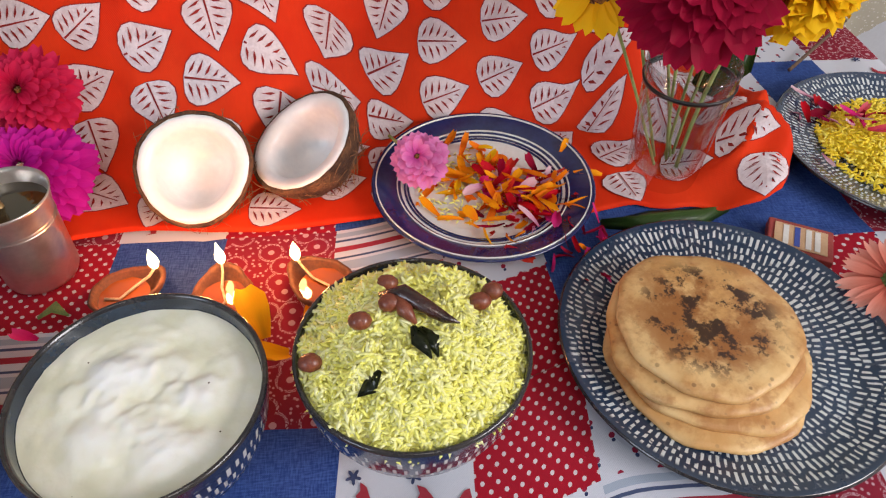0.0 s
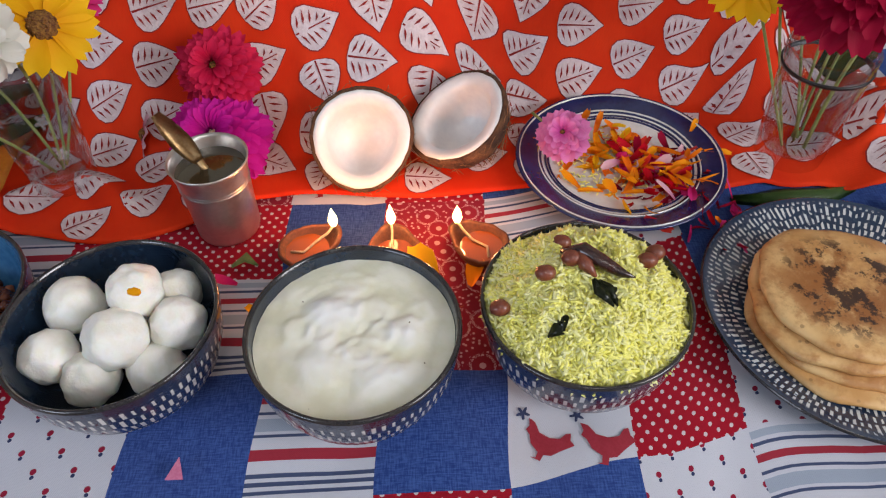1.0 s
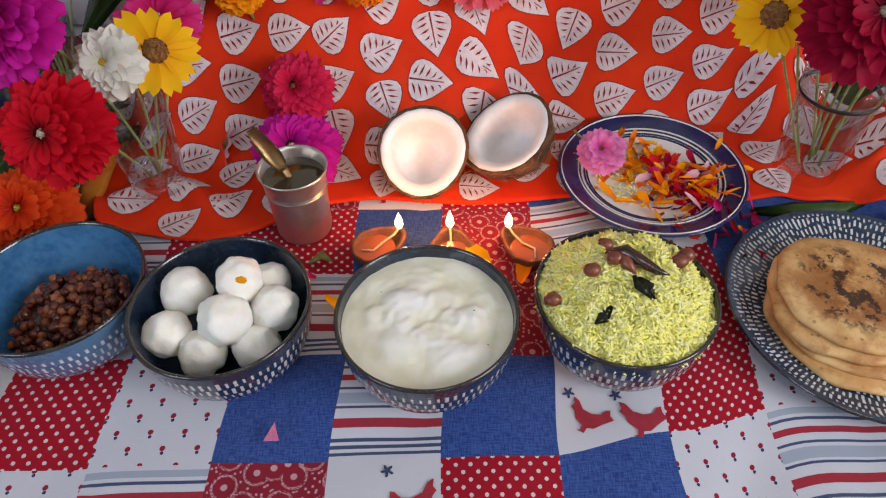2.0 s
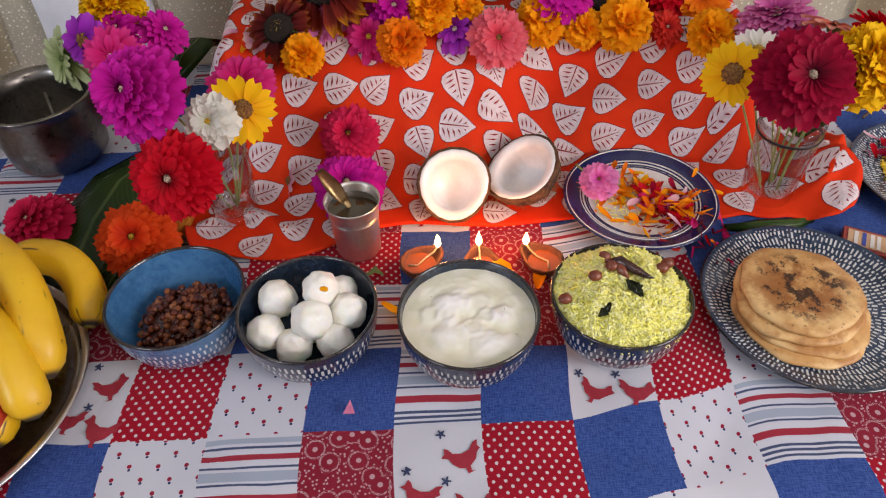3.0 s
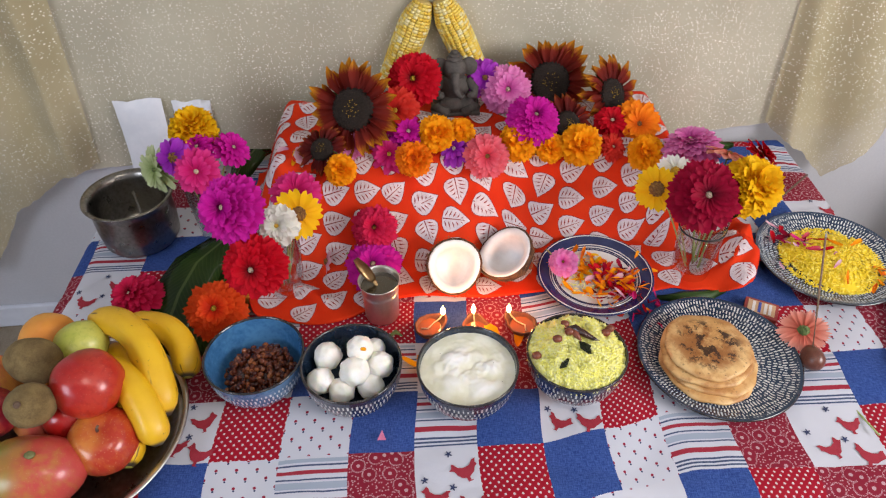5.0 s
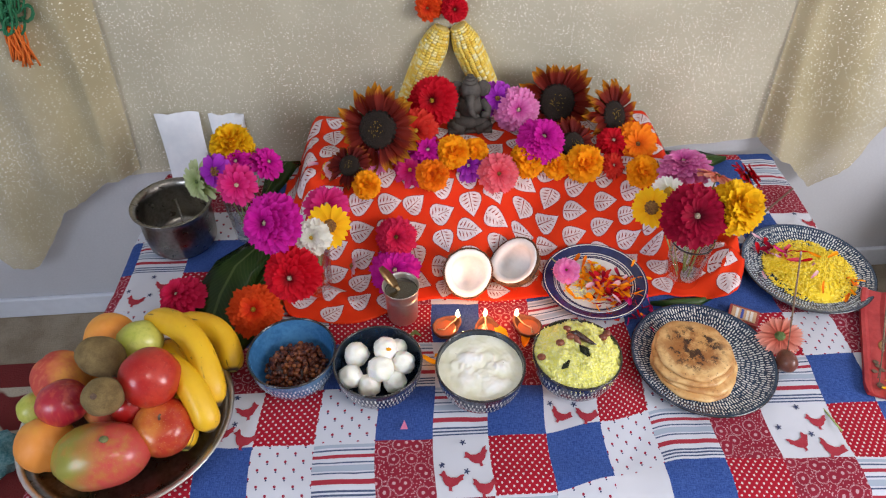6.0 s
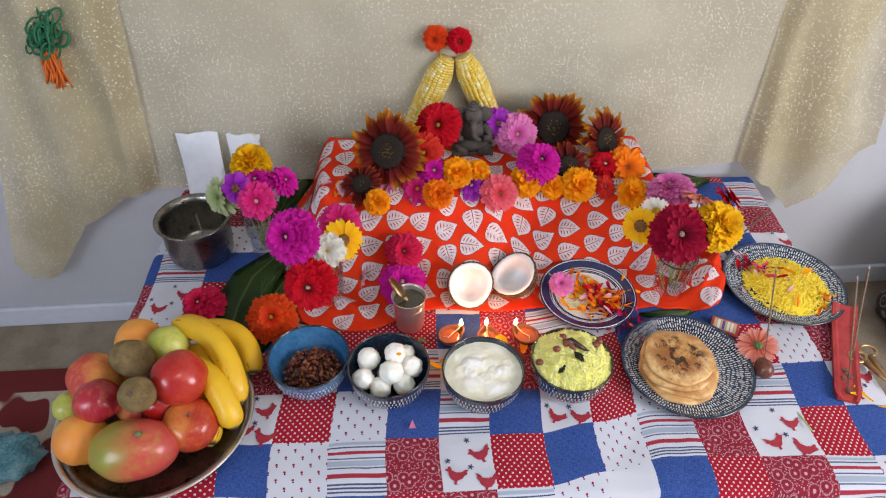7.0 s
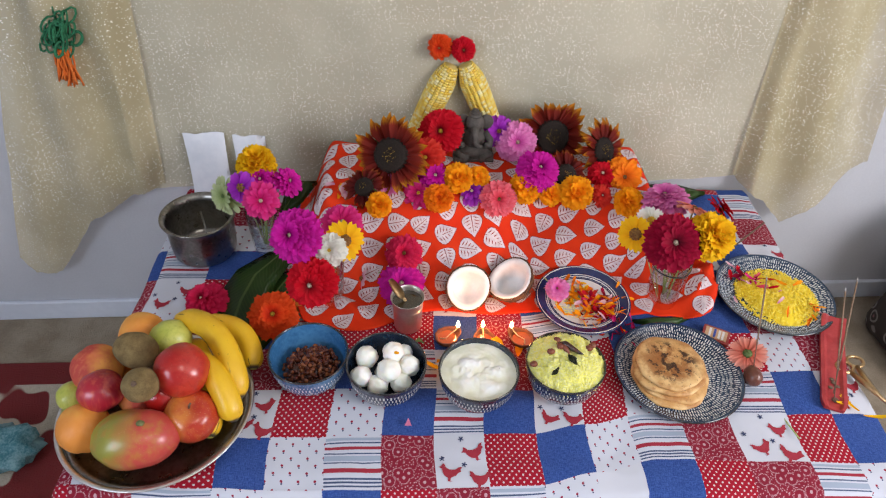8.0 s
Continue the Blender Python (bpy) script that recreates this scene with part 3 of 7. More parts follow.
BLOSSOM = [(0.5 * (0.65 + 0.35 * math.cos(5 * a)) * math.cos(a), 0.5 * (0.65 + 0.35 * math.cos(5 * a)) * math.sin(a)) for a in [2 * math.pi * i / 30 for i in range(30)]]
hens, blossoms = bmesh.new(), bmesh.new()
for j, codes in enumerate(ROWS_OF_PATCHES[1:-1], 1):
    for k, code in enumerate(codes):
        if code != "H" or XB[k] < TX0 or XB[k + 1] > TX1 + 0.05:
            continue
        rg = rng_at("hen", j, k)
        w = XB[k + 1] - XB[k]
        for u, v in ((0.30, 0.28), (0.72, 0.66), (0.80, 0.14), (0.26, 0.80))[:rg.choice((2, 3))]:
            x = XB[k] + w * (u + rg.uniform(-0.05, 0.05))
            printed(hens, HEN, x, row_y(j, x) + 0.095 * v, rg.uniform(0.036, 0.044), rg.uniform(-0.5, 0.5), rg.choice((-1, 1)))
        for u, v in ((0.55, 0.42), (0.12, 0.55), (0.5, 0.93)):
            x = XB[k] + w * u
            printed(blossoms, BLOSSOM, x, row_y(j, x) + 0.095 * v, 0.011, rg.uniform(0, 6))
for b in (hens, blossoms):
    bmesh.ops.triangulate(b, faces=b.faces)
tagged(part("hen_print", hens, PRINT_RED, tablecloth, smooth=False), kind="stuff")
tagged(part("blossom_print", blossoms, PRINT_NAVY, tablecloth, smooth=False), kind="stuff")

# ---- raised altar under an orange leaf-print cloth ----



def altar_h(x, y):
    """Height of the orange cloth over the table."""
    hollow = soft(-0.07, 0.050, x) * soft(0.32, 0.215, x)
    y0 = 0.505 + 0.066 * hollow
    ramp = soft(y0, 0.66, y) * 0.5 + min(max((y - y0 - 0.012) / (0.645 - y0 - 0.012), 0), 1) * 0.5
    near = soft(0.68, 0.50, y)
    side = soft(-0.498 + 0.045 * near, -0.410 + 0.035 * near, x) * soft(0.37, 0.265, x)
    z = 0.166 * ramp * side
    # the bunched end
    z += 0.046 * math.exp(-((x - 0.378) / 0.030) ** 2 - ((y - 0.500) / 0.052) ** 2)
    bunch = soft(0.31, 0.36, x) * soft(0.66, 0.56, y)
    z += 0.013 * bunch * (1 - abs(noise.noise(Vector((x * 22 + y * 9, y * 26 - x * 12, 1.7)))) * 2.2)
    z += 0.010 * (0.5 + 0.5 * math.sin((x * 0.9 + y * 0.5) * 95)) * soft(0.29, 0.34, x) * soft(0.66, 0.56, y)
    # creases and slack
    loose = (1 - hollow) * (0.35 + 0.65 * soft(-0.20, -0.34, x) + 0.4 * soft(0.20, 0.28, x))
    z += 0.010 * loose * max(0.0, 1 - 4.5 * abs(noise.noise(Vector((x * 9 + y * 4, y * 7 - x * 5, 8.3)))))
    z += 0.0035 * (noise.noise(Vector((x * 11, y * 11, 3))) + 0.6) * (1 - 0.8 * hollow) + 0.004 * soft(-0.28, -0.40, x) * math.sin(y * 60 + x * 40)
    return max(z, 0.0) + 0.004


def front_edge(x):
    return 0.412 + 0.16 * soft(-0.440, -0.505, x) + 0.045 * soft(-0.34, -0.16, x) + 0.006 * math.sin(x * 23) + 0.008 * soft(0.2, 0.3, x) * math.sin(x * 60) - 0.036 * math.exp(-((x - 0.350) / 0.035) ** 2) + 0.07 * soft(0.375, 0.43, x)


AX0, AX1, AY1 = -0.505, 0.428, 0.83
NX, NY = 150, 96


def arc_table(x):
    """Distance along the cloth from its front edge, for leaf prints of even size."""
    y0 = front_edge(x)
    out, s, last = [], 0.0, None
    for i in range(121):
        y = y0 + (AY1 - y0) * i / 120
        z = altar_h(x, y)
        if last is not None:
            s += math.hypot(y - last[0], z - last[1])
        last = (y, z)
        out.append((s, y))
    return out


def orange_cloth():
    n = Net("orange_leaf_cloth", 0.7)
    o = n.coord()
    c = n.mix(n.band(n.noise(o, 12), 0.3, 0.7), (0.70, 0.028, 0.004), (0.80, 0.048, 0.007))
    c = n.mix(n.math("MULTIPLY", n.noise(n.scaled(o, (300, 60, 60)), 2, 2), 0.25), c, (0.45, 0.03, 0.008))
    n.set(Base_Color=c, Specular_IOR_Level=0.12)
    x, y = n.xyz(o)[:2]
    n.bump(n.math("ADD", n.noise(o, 70, 4), n.math("MULTIPLY", n.math("SINE", n.math("MULTIPLY", n.math("ADD", x, y), 4000)), 0.1)), 0.3, 0.0015)
    return n.m


ORANGE_CLOTH = orange_cloth()
LEAF_PRINT = mottled("leaf_print_white", (0.60, 0.50, 0.51), (0.76, 0.67, 0.68), 50, 0.8, bump=0.2)
LEAF_SLIT = mottled("leaf_print_red", (0.20, 0.006, 0.006), (0.32, 0.014, 0.008), 60, 0.8)
bm = bmesh.new()
grid = []
for i in range(NX + 1):
    x = AX0 + (AX1 - AX0) * i / NX
    col = []
    y0 = front_edge(x)
    for j in range(NY + 1):
        y = y0 + (AY1 - y0) * j / NY
        col.append(bm.verts.new((x, y, altar_h(x, y))))
    grid.append(col)
for i in range(NX):
    for j in range(NY):
        bm.faces.new((grid[i][j], grid[i + 1][j], grid[i + 1][j + 1], grid[i][j + 1]))
edge = [e for e in bm.edges if e.is_boundary]
ext = bmesh.ops.extrude_edge_only(bm, edges=edge)
for v in ext["geom"]:
    if isinstance(v, bmesh.types.BMVert):
        v.co.z -= 0.0035
altar = tagged(part("altar_cloth", bm, ORANGE_CLOTH), "orange cotton cloth printed with white leaves over a raised altar step", "cloth")

LEAF_HALF = [(0.0, 0.0), (0.03, 0.24), (0.12, 0.39), (0.26, 0.45), (0.42, 0.42), (0.58, 0.33), (0.74, 0.21), (0.88, 0.09), (1.0, 0.0)]
prints, slits, rims = bmesh.new(), bmesh.new(), bmesh.new()


def on_altar(x, s, table, lift):
    s = min(max(s, 0.0), table[-1][0])
    for (a, p), (b, q) in zip(table, table[1:]):
        if s <= b:
            y = p + (q - p) * (s - a) / max(b - a, 1e-6)
            break
    e = 0.004
    nx = -(altar_h(x + e, y) - altar_h(x - e, y)) / (2 * e)
    ny = -(altar_h(x, y + e) - altar_h(x, y - e)) / (2 * e)
    d = Vector((nx, ny, 1)).normalized()
    return Vector((x, y, altar_h(x, y))) + d * lift


def leaf_print(cx, cs, size, turn, table):
    c, s = math.cos(turn), math.sin(turn)

    def place(t, w, lift):
        px, py = (t - 0.45) * size, w * size
        return on_altar(cx + px * c - py * s, cs + px * s + py * c, table, lift)

    for side in (1, -1):
        prev = None
        for t, w in LEAF_HALF:
            row = [place(t, side * w * k, 0.0010) for k in (0.0, 0.35, 0.7, 1.0)]
            row = [prints.verts.new(p) for p in row]
            if prev:
                for a, b, d, e in zip(prev, prev[1:], row, row[1:]):
                    prints.faces.new((a, b, e, d) if side < 0 else (a, d, e, b))
            prev = row
        prev = None
        for t, w in LEAF_HALF:
            row = [rims.verts.new(place(0.5 + (t - 0.5) * k, side * (w * k + g), 0.0009)) for k, g in ((1.0, -0.004), (1.02, 0.016))]
            if prev:
                rims.faces.new((prev[0], prev[1], row[1], row[0]) if side < 0 else (prev[0], row[0], row[1], prev[1]))
            prev = row
        for t0, reach in ((0.06, 0.78), (0.20, 0.82), (0.34, 0.80), (0.48, 0.74), (0.62, 0.62)):
            w = next((p[1] + (q[1] - p[1]) * (t0 + 0.12 - p[0]) / (q[0] - p[0]) for p, q in zip(LEAF_HALF, LEAF_HALF[1:]) if p[0] <= t0 + 0.12 <= q[0]), 0.1)
            mid = 0.5 * reach * w
            pts = [(t0 + 0.025, 0.075), (t0 + 0.045, mid), (t0 + 0.13, reach * w), (t0 + 0.098, mid)]
            f = [slits.verts.new(place(t, side * v, 0.0016)) for t, v in pts]
            slits.faces.new(f if side < 0 else f[::-1])
    pts = [(0.02, 0.020), (0.02, -0.020), (0.8, -0.010), (0.8, 0.010)]
    slits.faces.new([slits.verts.new(place(t, v, 0.0016)) for t, v in pts])


cx = AX0 + 0.03
column = 0
TURNS = (10, 28, -75, 20, 5, -15, 42, 15, -100, 32)
while cx < AX1 - 0.025:
    tab = arc_table(cx)
    cs = 0.022 + (0.026 if column % 2 else 0.0)
    row = 0
    while cs < tab[-1][0] - 0.02:
        rg = rng_at("leaf", column, row)
        leaf_print(cx + rg.uniform(-0.004, 0.004), cs, rg.uniform(0.044, 0.050), radians(TURNS[(column * 3 + row * 7) % 10] + rg.uniform(-10, 10)), tab)
        cs += 0.0515
        row += 1
    cx += 0.0525
    column += 1
for name, b, m in (("leaf_print", prints, LEAF_PRINT), ("leaf_vein_print", slits, LEAF_SLIT), ("leaf_outline_print", rims, LEAF_SLIT)):
    tagged(part(name, b, m, altar), kind="stuff")

# ---- bowls ----
BOWL_OUT = [(0.0, 0.004), (0.031, 0.004), (0.032, 0.0), (0.036, 0.0), (0.038, 0.005), (0.052, 0.014), (0.064, 0.030), (0.0705, 0.048), (0.0735, 0.066), (0.0745, 0.0755)]
BOWL_RIM = [(0.0745, 0.0755), (0.0742, 0.0775), (0.0728, 0.0785), (0.0715, 0.0775), (0.0708, 0.0755)]
BOWL_IN = [(0.0708, 0.0755), (0.0695, 0.062), (0.066, 0.046), (0.059, 0.031), (0.047, 0.017), (0.030, 0.010), (0.0, 0.008)]
BOWL_SIZE = Matrix.Scale(0.968, 4)
RIM_GLAZE = mottled("rim_glaze", (0.010, 0.010, 0.014), (0.035, 0.030, 0.028), 60, 0.2, coat=0.5)


def bowl(x, y, label, outer, inner, spin=0.0):
    t = thing("bowl", label, "bowl", pose(x, y, 0.001, 0, 0, spin) @ BOWL_SIZE, "dashed bowls in a row")
    part("outer_wall", lathe(BOWL_OUT, 64), outer, t, "glaze with rows of white dashes")
    part("rim", lathe(BOWL_RIM, 64), RIM_GLAZE, t, "dark glazed rim")
    part("inner_wall", lathe(BOWL_IN, 64), inner, t)
    return t


bowl(-0.412, 0.287, "blue glazed stoneware bowl with white dashes, part filled with beans", BOWL_BLUE, INNER_BLUE, 10)
bowl(-0.271, 0.265, "dark navy stoneware bowl with white dashes, holding rice balls", BOWL_DARK, INNER_DARK, 70)
bowl(-0.107, 0.252, "dark navy stoneware bowl with white dashes, full of pudding", BOWL_DARK, INNER_DARK, 130)
bowl(0.050, 0.269, "dark navy stoneware bowl with white dashes, heaped with rice", BOWL_DARK, INNER_DARK, 200)

# beans
BEAN = Net("cooked_bean", 0.2)
o = BEAN.coord()
c = BEAN.ramp(BEAN.island(), [(0, (0.040, 0.006, 0.002)), (0.6, (0.12, 0.024, 0.007)), (1, (0.27, 0.085, 0.026))])
BEAN.set(Base_Color=c, Coat_Weight=0.35, Coat_Roughness=0.05, Specular_IOR_Level=0.3)
bm = bmesh.new()
rg = rng_at("beans")
placed = 0
for layer in range(3):
    for i in range(150 if layer else 100):
        a, r = rg.uniform(0, 6.283), math.sqrt(rg.random()) * (0.056 - 0.004 * layer)
        x, y = r * math.cos(a) + 0.004, r * math.sin(a) - 0.004
        z = 0.032 + 0.006 * layer + 0.012 * max(0, 1 - r / 0.045) + rg.uniform(-0.001, 0.002)
        turn = Euler((rg.uniform(0, 3), rg.uniform(0, 3), rg.uniform(0, 3))).to_matrix()
        ball(bm, (x, y, z), rg.uniform(0.0038, 0.0050), (1.15, 0.9, 0.95), 7, 5, 0.15, i, turn)
beans = tagged(part("cooked_beans", bm, BEAN.m, at=pose(-0.412, 0.287, 0.001) @ BOWL_SIZE), "glossy dark brown cooked beans heaped in the blue bowl", "beans", kind="stuff")
bm = bmesh.new()
ball(bm, (0, 0, 0.012), 0.052, (1, 1, 0.35), 24, 10, 0.15, 2)
tagged(part("bean_gravy", bm, mottled("bean_gravy", (0.03, 0.010, 0.006), (0.07, 0.02, 0.012), 60, 0.25, bump=0.5, coat=0.4), at=pose(-0.410, 0.285, 0.018) @ BOWL_SIZE), "dark brown gravy under the beans", "gravy")

# steamed rice balls
for i, (x, y, z, r) in enumerate(((-0.308, 0.289, 0.061, 0.0208), (-0.260, 0.2885, 0.0745, 0.0200), (-0.243, 0.306, 0.050, 0.0188), (-0.2665, 0.254, 0.0675, 0.0218), (-0.2315, 0.272, 0.058, 0.0200),
                                  (-0.316, 0.252, 0.052, 0.0196), (-0.286, 0.238, 0.0440, 0.0196), (-0.245, 0.246, 0.0430, 0.0196), (-0.274, 0.276, 0.032, 0.0200))):
    bm = ball(bmesh.new(), (0, 0, 0), r * 0.97, (1, 1, 0.97), 32, 20, 0.13, i * 3.3)
    for v in bm.verts:
        v.co *= 1 + 0.012 * noise.noise(v.co * 160) + 0.05 * max(0.0, 1 - (v.co - Vector((-0.8, -0.5, 0.25)).normalized() * r).length / (0.35 * r)) * (i % 3 == 2)
    tagged(part("rice_ball", bm, WHITE_DOUGH, at=pose(x, y, z)), "white steamed rice ball with a slightly rough skin", "rice ball", "rice balls in the bowl")
bm = bmesh.new()
ball(bm, (0, 0, 0), 0.0038, (1.3, 0.8, 0.40), 8, 6, 0.3, 4)
tagged(part("turmeric_spot", bm, YELLOW, at=pose(-0.2535, 0.2765, 0.0880, 42, 18, 0)), "yellow turmeric dab on one rice ball", "garnish")

# milk pudding
bm = bmesh.new()
rg = rng_at("pudding")
lumps = [(-0.012, 0.020, 0.0150, 0.007), (-0.028, 0.020, 0.0085, 0.005), (0.036, -0.001, 0.0125, 0.006), (0.020, 0.000, 0.0085, 0.003), (-0.020, -0.024, 0.0165, 0.005), (0.018, -0.036, 0.0155, 0.006),
         (-0.022, 0.002, 0.0090, 0.0035), (0.004, -0.014, 0.0100, 0.003), (0.040, -0.034, 0.0085, 0.0035), (-0.040, 0.004, 0.0090, 0.002), (0.012, 0.018, 0.0110, 0.002), (-0.004, 0.046, 0.0110, 0.002), (0.046, 0.016, 0.0090, 0.0025)]


def pudding_h(x, y):
    z = 0.0665 + 0.0012 * noise.noise(Vector((x * 60, y * 60, 1))) + 0.0007 * noise.noise(Vector((x * 170, y * 170, 4)))
    for a, b, s, h in lumps:
        d = math.hypot(x - a, y - b) / s
        if d < 1.6:
            z += 0.75 * h * math.cos(min(d, 1.25) * math.pi / 2.5) ** 1.5 + 0.0012 * math.exp(-(d - 1) ** 2 * 8)
    return z


rings = [[bm.verts.new((0, 0, pudding_h(0, 0)))]]
for i in range(1, 41):
    r = 0.0696 * i / 40
    rings.append([bm.verts.new((r * math.cos(2 * math.pi * k / 96), r * math.sin(2 * math.pi * k / 96), pudding_h(r * math.cos(2 * math.pi * k / 96), r * math.sin(2 * math.pi * k / 96)))) for k in range(96)])
for k in range(96):
    bm.faces.new((rings[0][0], rings[1][k], rings[1][(k + 1) % 96]))
for p, q in zip(rings[1:], rings[2:]):
    for k in range(96):
        j = (k + 1) % 96
        bm.faces.new((p[k], q[k], q[j], p[j]))
PUD = Net("milk_pudding", 0.22)
o = PUD.coord()
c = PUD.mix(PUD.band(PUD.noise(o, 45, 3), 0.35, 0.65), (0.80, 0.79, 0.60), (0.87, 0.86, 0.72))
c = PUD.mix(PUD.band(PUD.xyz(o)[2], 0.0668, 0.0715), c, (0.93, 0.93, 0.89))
c = PUD.mix(PUD.band(PUD.voronoi(o, 60), 0.045, 0.03), c, (0.12, 0.09, 0.05))
PUD.set(Base_Color=c, Subsurface_Weight=0.2, Subsurface_Radius=(0.006, 0.005, 0.004), Coat_Weight=0.35)
PUD.bump(PUD.noise(o, 220, 3), 0.25, 0.001)
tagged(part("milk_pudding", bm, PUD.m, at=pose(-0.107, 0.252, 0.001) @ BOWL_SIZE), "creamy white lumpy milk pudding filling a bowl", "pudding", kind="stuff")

# yellow rice
RICE = Net("lemon_rice", 0.45)
c = RICE.ramp(RICE.island(), [(0, (0.99, 0.95, 0.20)), (0.5, (0.99, 0.97, 0.32)), (1, (0.99, 0.98, 0.55))])
RICE.set(Base_Color=c, Specular_IOR_Level=0.45)
RICE.see_through(0.15, c)


def heap_h(r, top, rim, rad):
    k = min(r / rad, 1.0)
    return rim + (top - rim) * (1 - k ** 2.3)


def grains(b, n, rad, height, rg, long=(0.0065, 0.0100), thick=0.00105, tilt=0.5, rise=0.0014):
    hexa = [(math.cos(a), math.sin(a)) for a in (0.0, 1.2566, 2.5133, 3.7699, 5.0265)]
    for i in range(n):
        a, r = rg.uniform(0, 6.2832), rad * math.sqrt(rg.random())
        x, y = r * math.cos(a), r * math.sin(a)
        z = height(x, y) + rg.uniform(-0.0004, rise)
        d = Euler((0, rg.gauss(0, tilt), rg.uniform(0, 6.2832))).to_matrix() @ Vector((1, 0, 0))
        s = d.cross(Vector((0, 0, 1))).normalized()
        u = d.cross(s)
        half, w = rg.uniform(*long) / 2, thick * rg.uniform(0.85, 1.2)
        p = Vector((x, y, z))
        bend = u * rg.uniform(-0.0012, 0.0012)
        tips = [b.verts.new(p - d * half), b.verts.new(p + d * half)]
        ra = [b.verts.new(p - d * half * 0.55 + (s * c + u * q) * w + bend) for c, q in hexa]
        rb = [b.verts.new(p + d * half * 0.55 + (s * c + u * q) * w + bend) for c, q in hexa]
        for k in range(5):
            j = (k + 1) % 5
            b.faces.new((tips[0], ra[j], ra[k]))
            b.faces.new((ra[k], ra[j], rb[j], rb[k]))
            b.faces.new((tips[1], rb[k], rb[j]))


RX, RY = 0.050, 0.269


def rice_h(x, y):
    return heap_h(math.hypot(x, y), 0.099, 0.071, 0.071) + 0.008 * noise.noise(Vector((x * 55, y * 55, 7))) + 0.004 * noise.noise(Vector((x * 130, y * 130, 2)))


bm = lathe([(0.0, 0.0975)] + [(0.0705 * i / 24, heap_h(0.0705 * i / 24, 0.0975, 0.0690, 0.071)) for i in range(1, 25)], 64)
for v in bm.verts:
    v.co.z = rice_h(v.co.x, v.co.y) - 0.0006
grains(bm, 5200, 0.0715, rice_h, rng_at("rice"), (0.0075, 0.0125), 0.00105, 0.42)
tagged(part("yellow_rice", bm, RICE.m, at=pose(RX, RY, 0.001) @ BOWL_SIZE), "bright yellow lemon rice heaped over the bowl's rim", "rice", kind="stuff")
NUT = mottled("roasted_peanut", (0.13, 0.025, 0.012), (0.24, 0.06, 0.025), 120, 0.4, bump=0.3, coat=0.3)
for x, y in ((-0.013, 0.037), (0.042, 0.017), (-0.030, 0.002), (-0.060, -0.012), (0.052, 0.030), (-0.012, 0.010)):
    bm = ball(bmesh.new(), (0, 0, 0), 0.0062, (1.15, 0.95, 0.9), 12, 8, 0.12, x * 99)
    tagged(part("peanut", bm, NUT, at=pose(RX + x, RY + y, rice_h(x, y) + 0.004)), "roasted red-skinned peanut on the yellow rice", "peanut", "peanuts on the rice")
CHILI = mottled("fried_chili", (0.012, 0.004, 0.004), (0.05, 0.012, 0.008), 120, 0.18, coat=0.6, bump=0.4)
CURRY_LEAF = mottled("fried_curry_leaf", (0.010, 0.014, 0.006), (0.03, 0.04, 0.015), 90, 0.3, coat=0.3)


def on_rice(pts, lift):
    return [(x, y, rice_h(x, y) + lift + k) for x, y, k in pts]


bm = tube(on_rice([(-0.018, 0.018, 0.002), (-0.004, 0.014, 0.003), (0.008, 0.006, 0.003), (0.020, -0.002, 0.002), (0.027, -0.006, 0.0005)], 0.003), [0.0018, 0.0058, 0.0052, 0.0030, 0.0004], 10)
tagged(part("fried_chili", bm, CHILI, at=pose(RX, RY, 0.001)), "dark fried dried chili lying on the rice", "chili")
bm = tube(on_rice([(-0.008, 0.012, 0.001), (-0.004, 0.004, 0.002), (0.002, -0.004, 0.001)], 0.002), [0.003, 0.005, 0.001], 8)
tagged(part("fried_chili", bm, NUT, at=pose(RX, RY, 0.001)), "small reddish brown dried chili piece on the rice", "chili")


def leaf_blade(b, pts, width, lift_mid=0.0, uv=True):
    """A leaf blade along points, with width across."""
    layer = b.loops.layers.uv.verify()
    pts = [Vector(p) for p in pts]
    rows = []
    for i, p in enumerate(pts):
        d = (pts[min(i + 1, len(pts) - 1)] - pts[max(i - 1, 0)]).normalized()
        s = d.cross(Vector((0, 0, 1))).normalized()
        t = i / (len(pts) - 1)
        w = width * (math.sin(math.pi * (0.04 + 0.94 * t) ** 0.8) ** 0.8)
        rows.append([b.verts.new(p + s * w * k + Vector((0, 0, lift_mid * (1 - abs(k)) - lift_mid))) for k in (-1, -0.5, 0, 0.5, 1)])
    for i, (p, q) in enumerate(zip(rows, rows[1:])):
        for k in range(4):
            f = b.faces.new((p[k], p[k + 1], q[k + 1], q[k]))
            n = len(rows) - 1
            for lp, (u, v) in zip(f.loops, ((k / 4, i / n), ((k + 1) / 4, i / n), ((k + 1) / 4, (i + 1) / n), (k / 4, (i + 1) / n))):
                lp[layer].uv = (u, v)
    return b


for pts in ([(0.004, -0.004, 0), (0.010, -0.012, 0.001), (0.013, -0.024, 0)], [(0.000, -0.006, 0), (0.003, -0.016, 0.001), (0.009, -0.028, 0)], [(-0.020, -0.030, 0), (-0.026, -0.036, 0), (-0.033, -0.040, 0)]):
    bm = leaf_blade(bmesh.new(), on_rice(pts, 0.003), 0.0052, 0.001)
    bmesh.ops.solidify(bm, geom=bm.faces[:], thickness=0.0006)
    tagged(part("curry_leaf", bm, CURRY_LEAF, at=pose(RX, RY, 0.001)), "dark fried curry leaf on the yellow rice", "leaf", "curry leaves on the rice")

# ---- plates ----
PLATE_R = 0.118


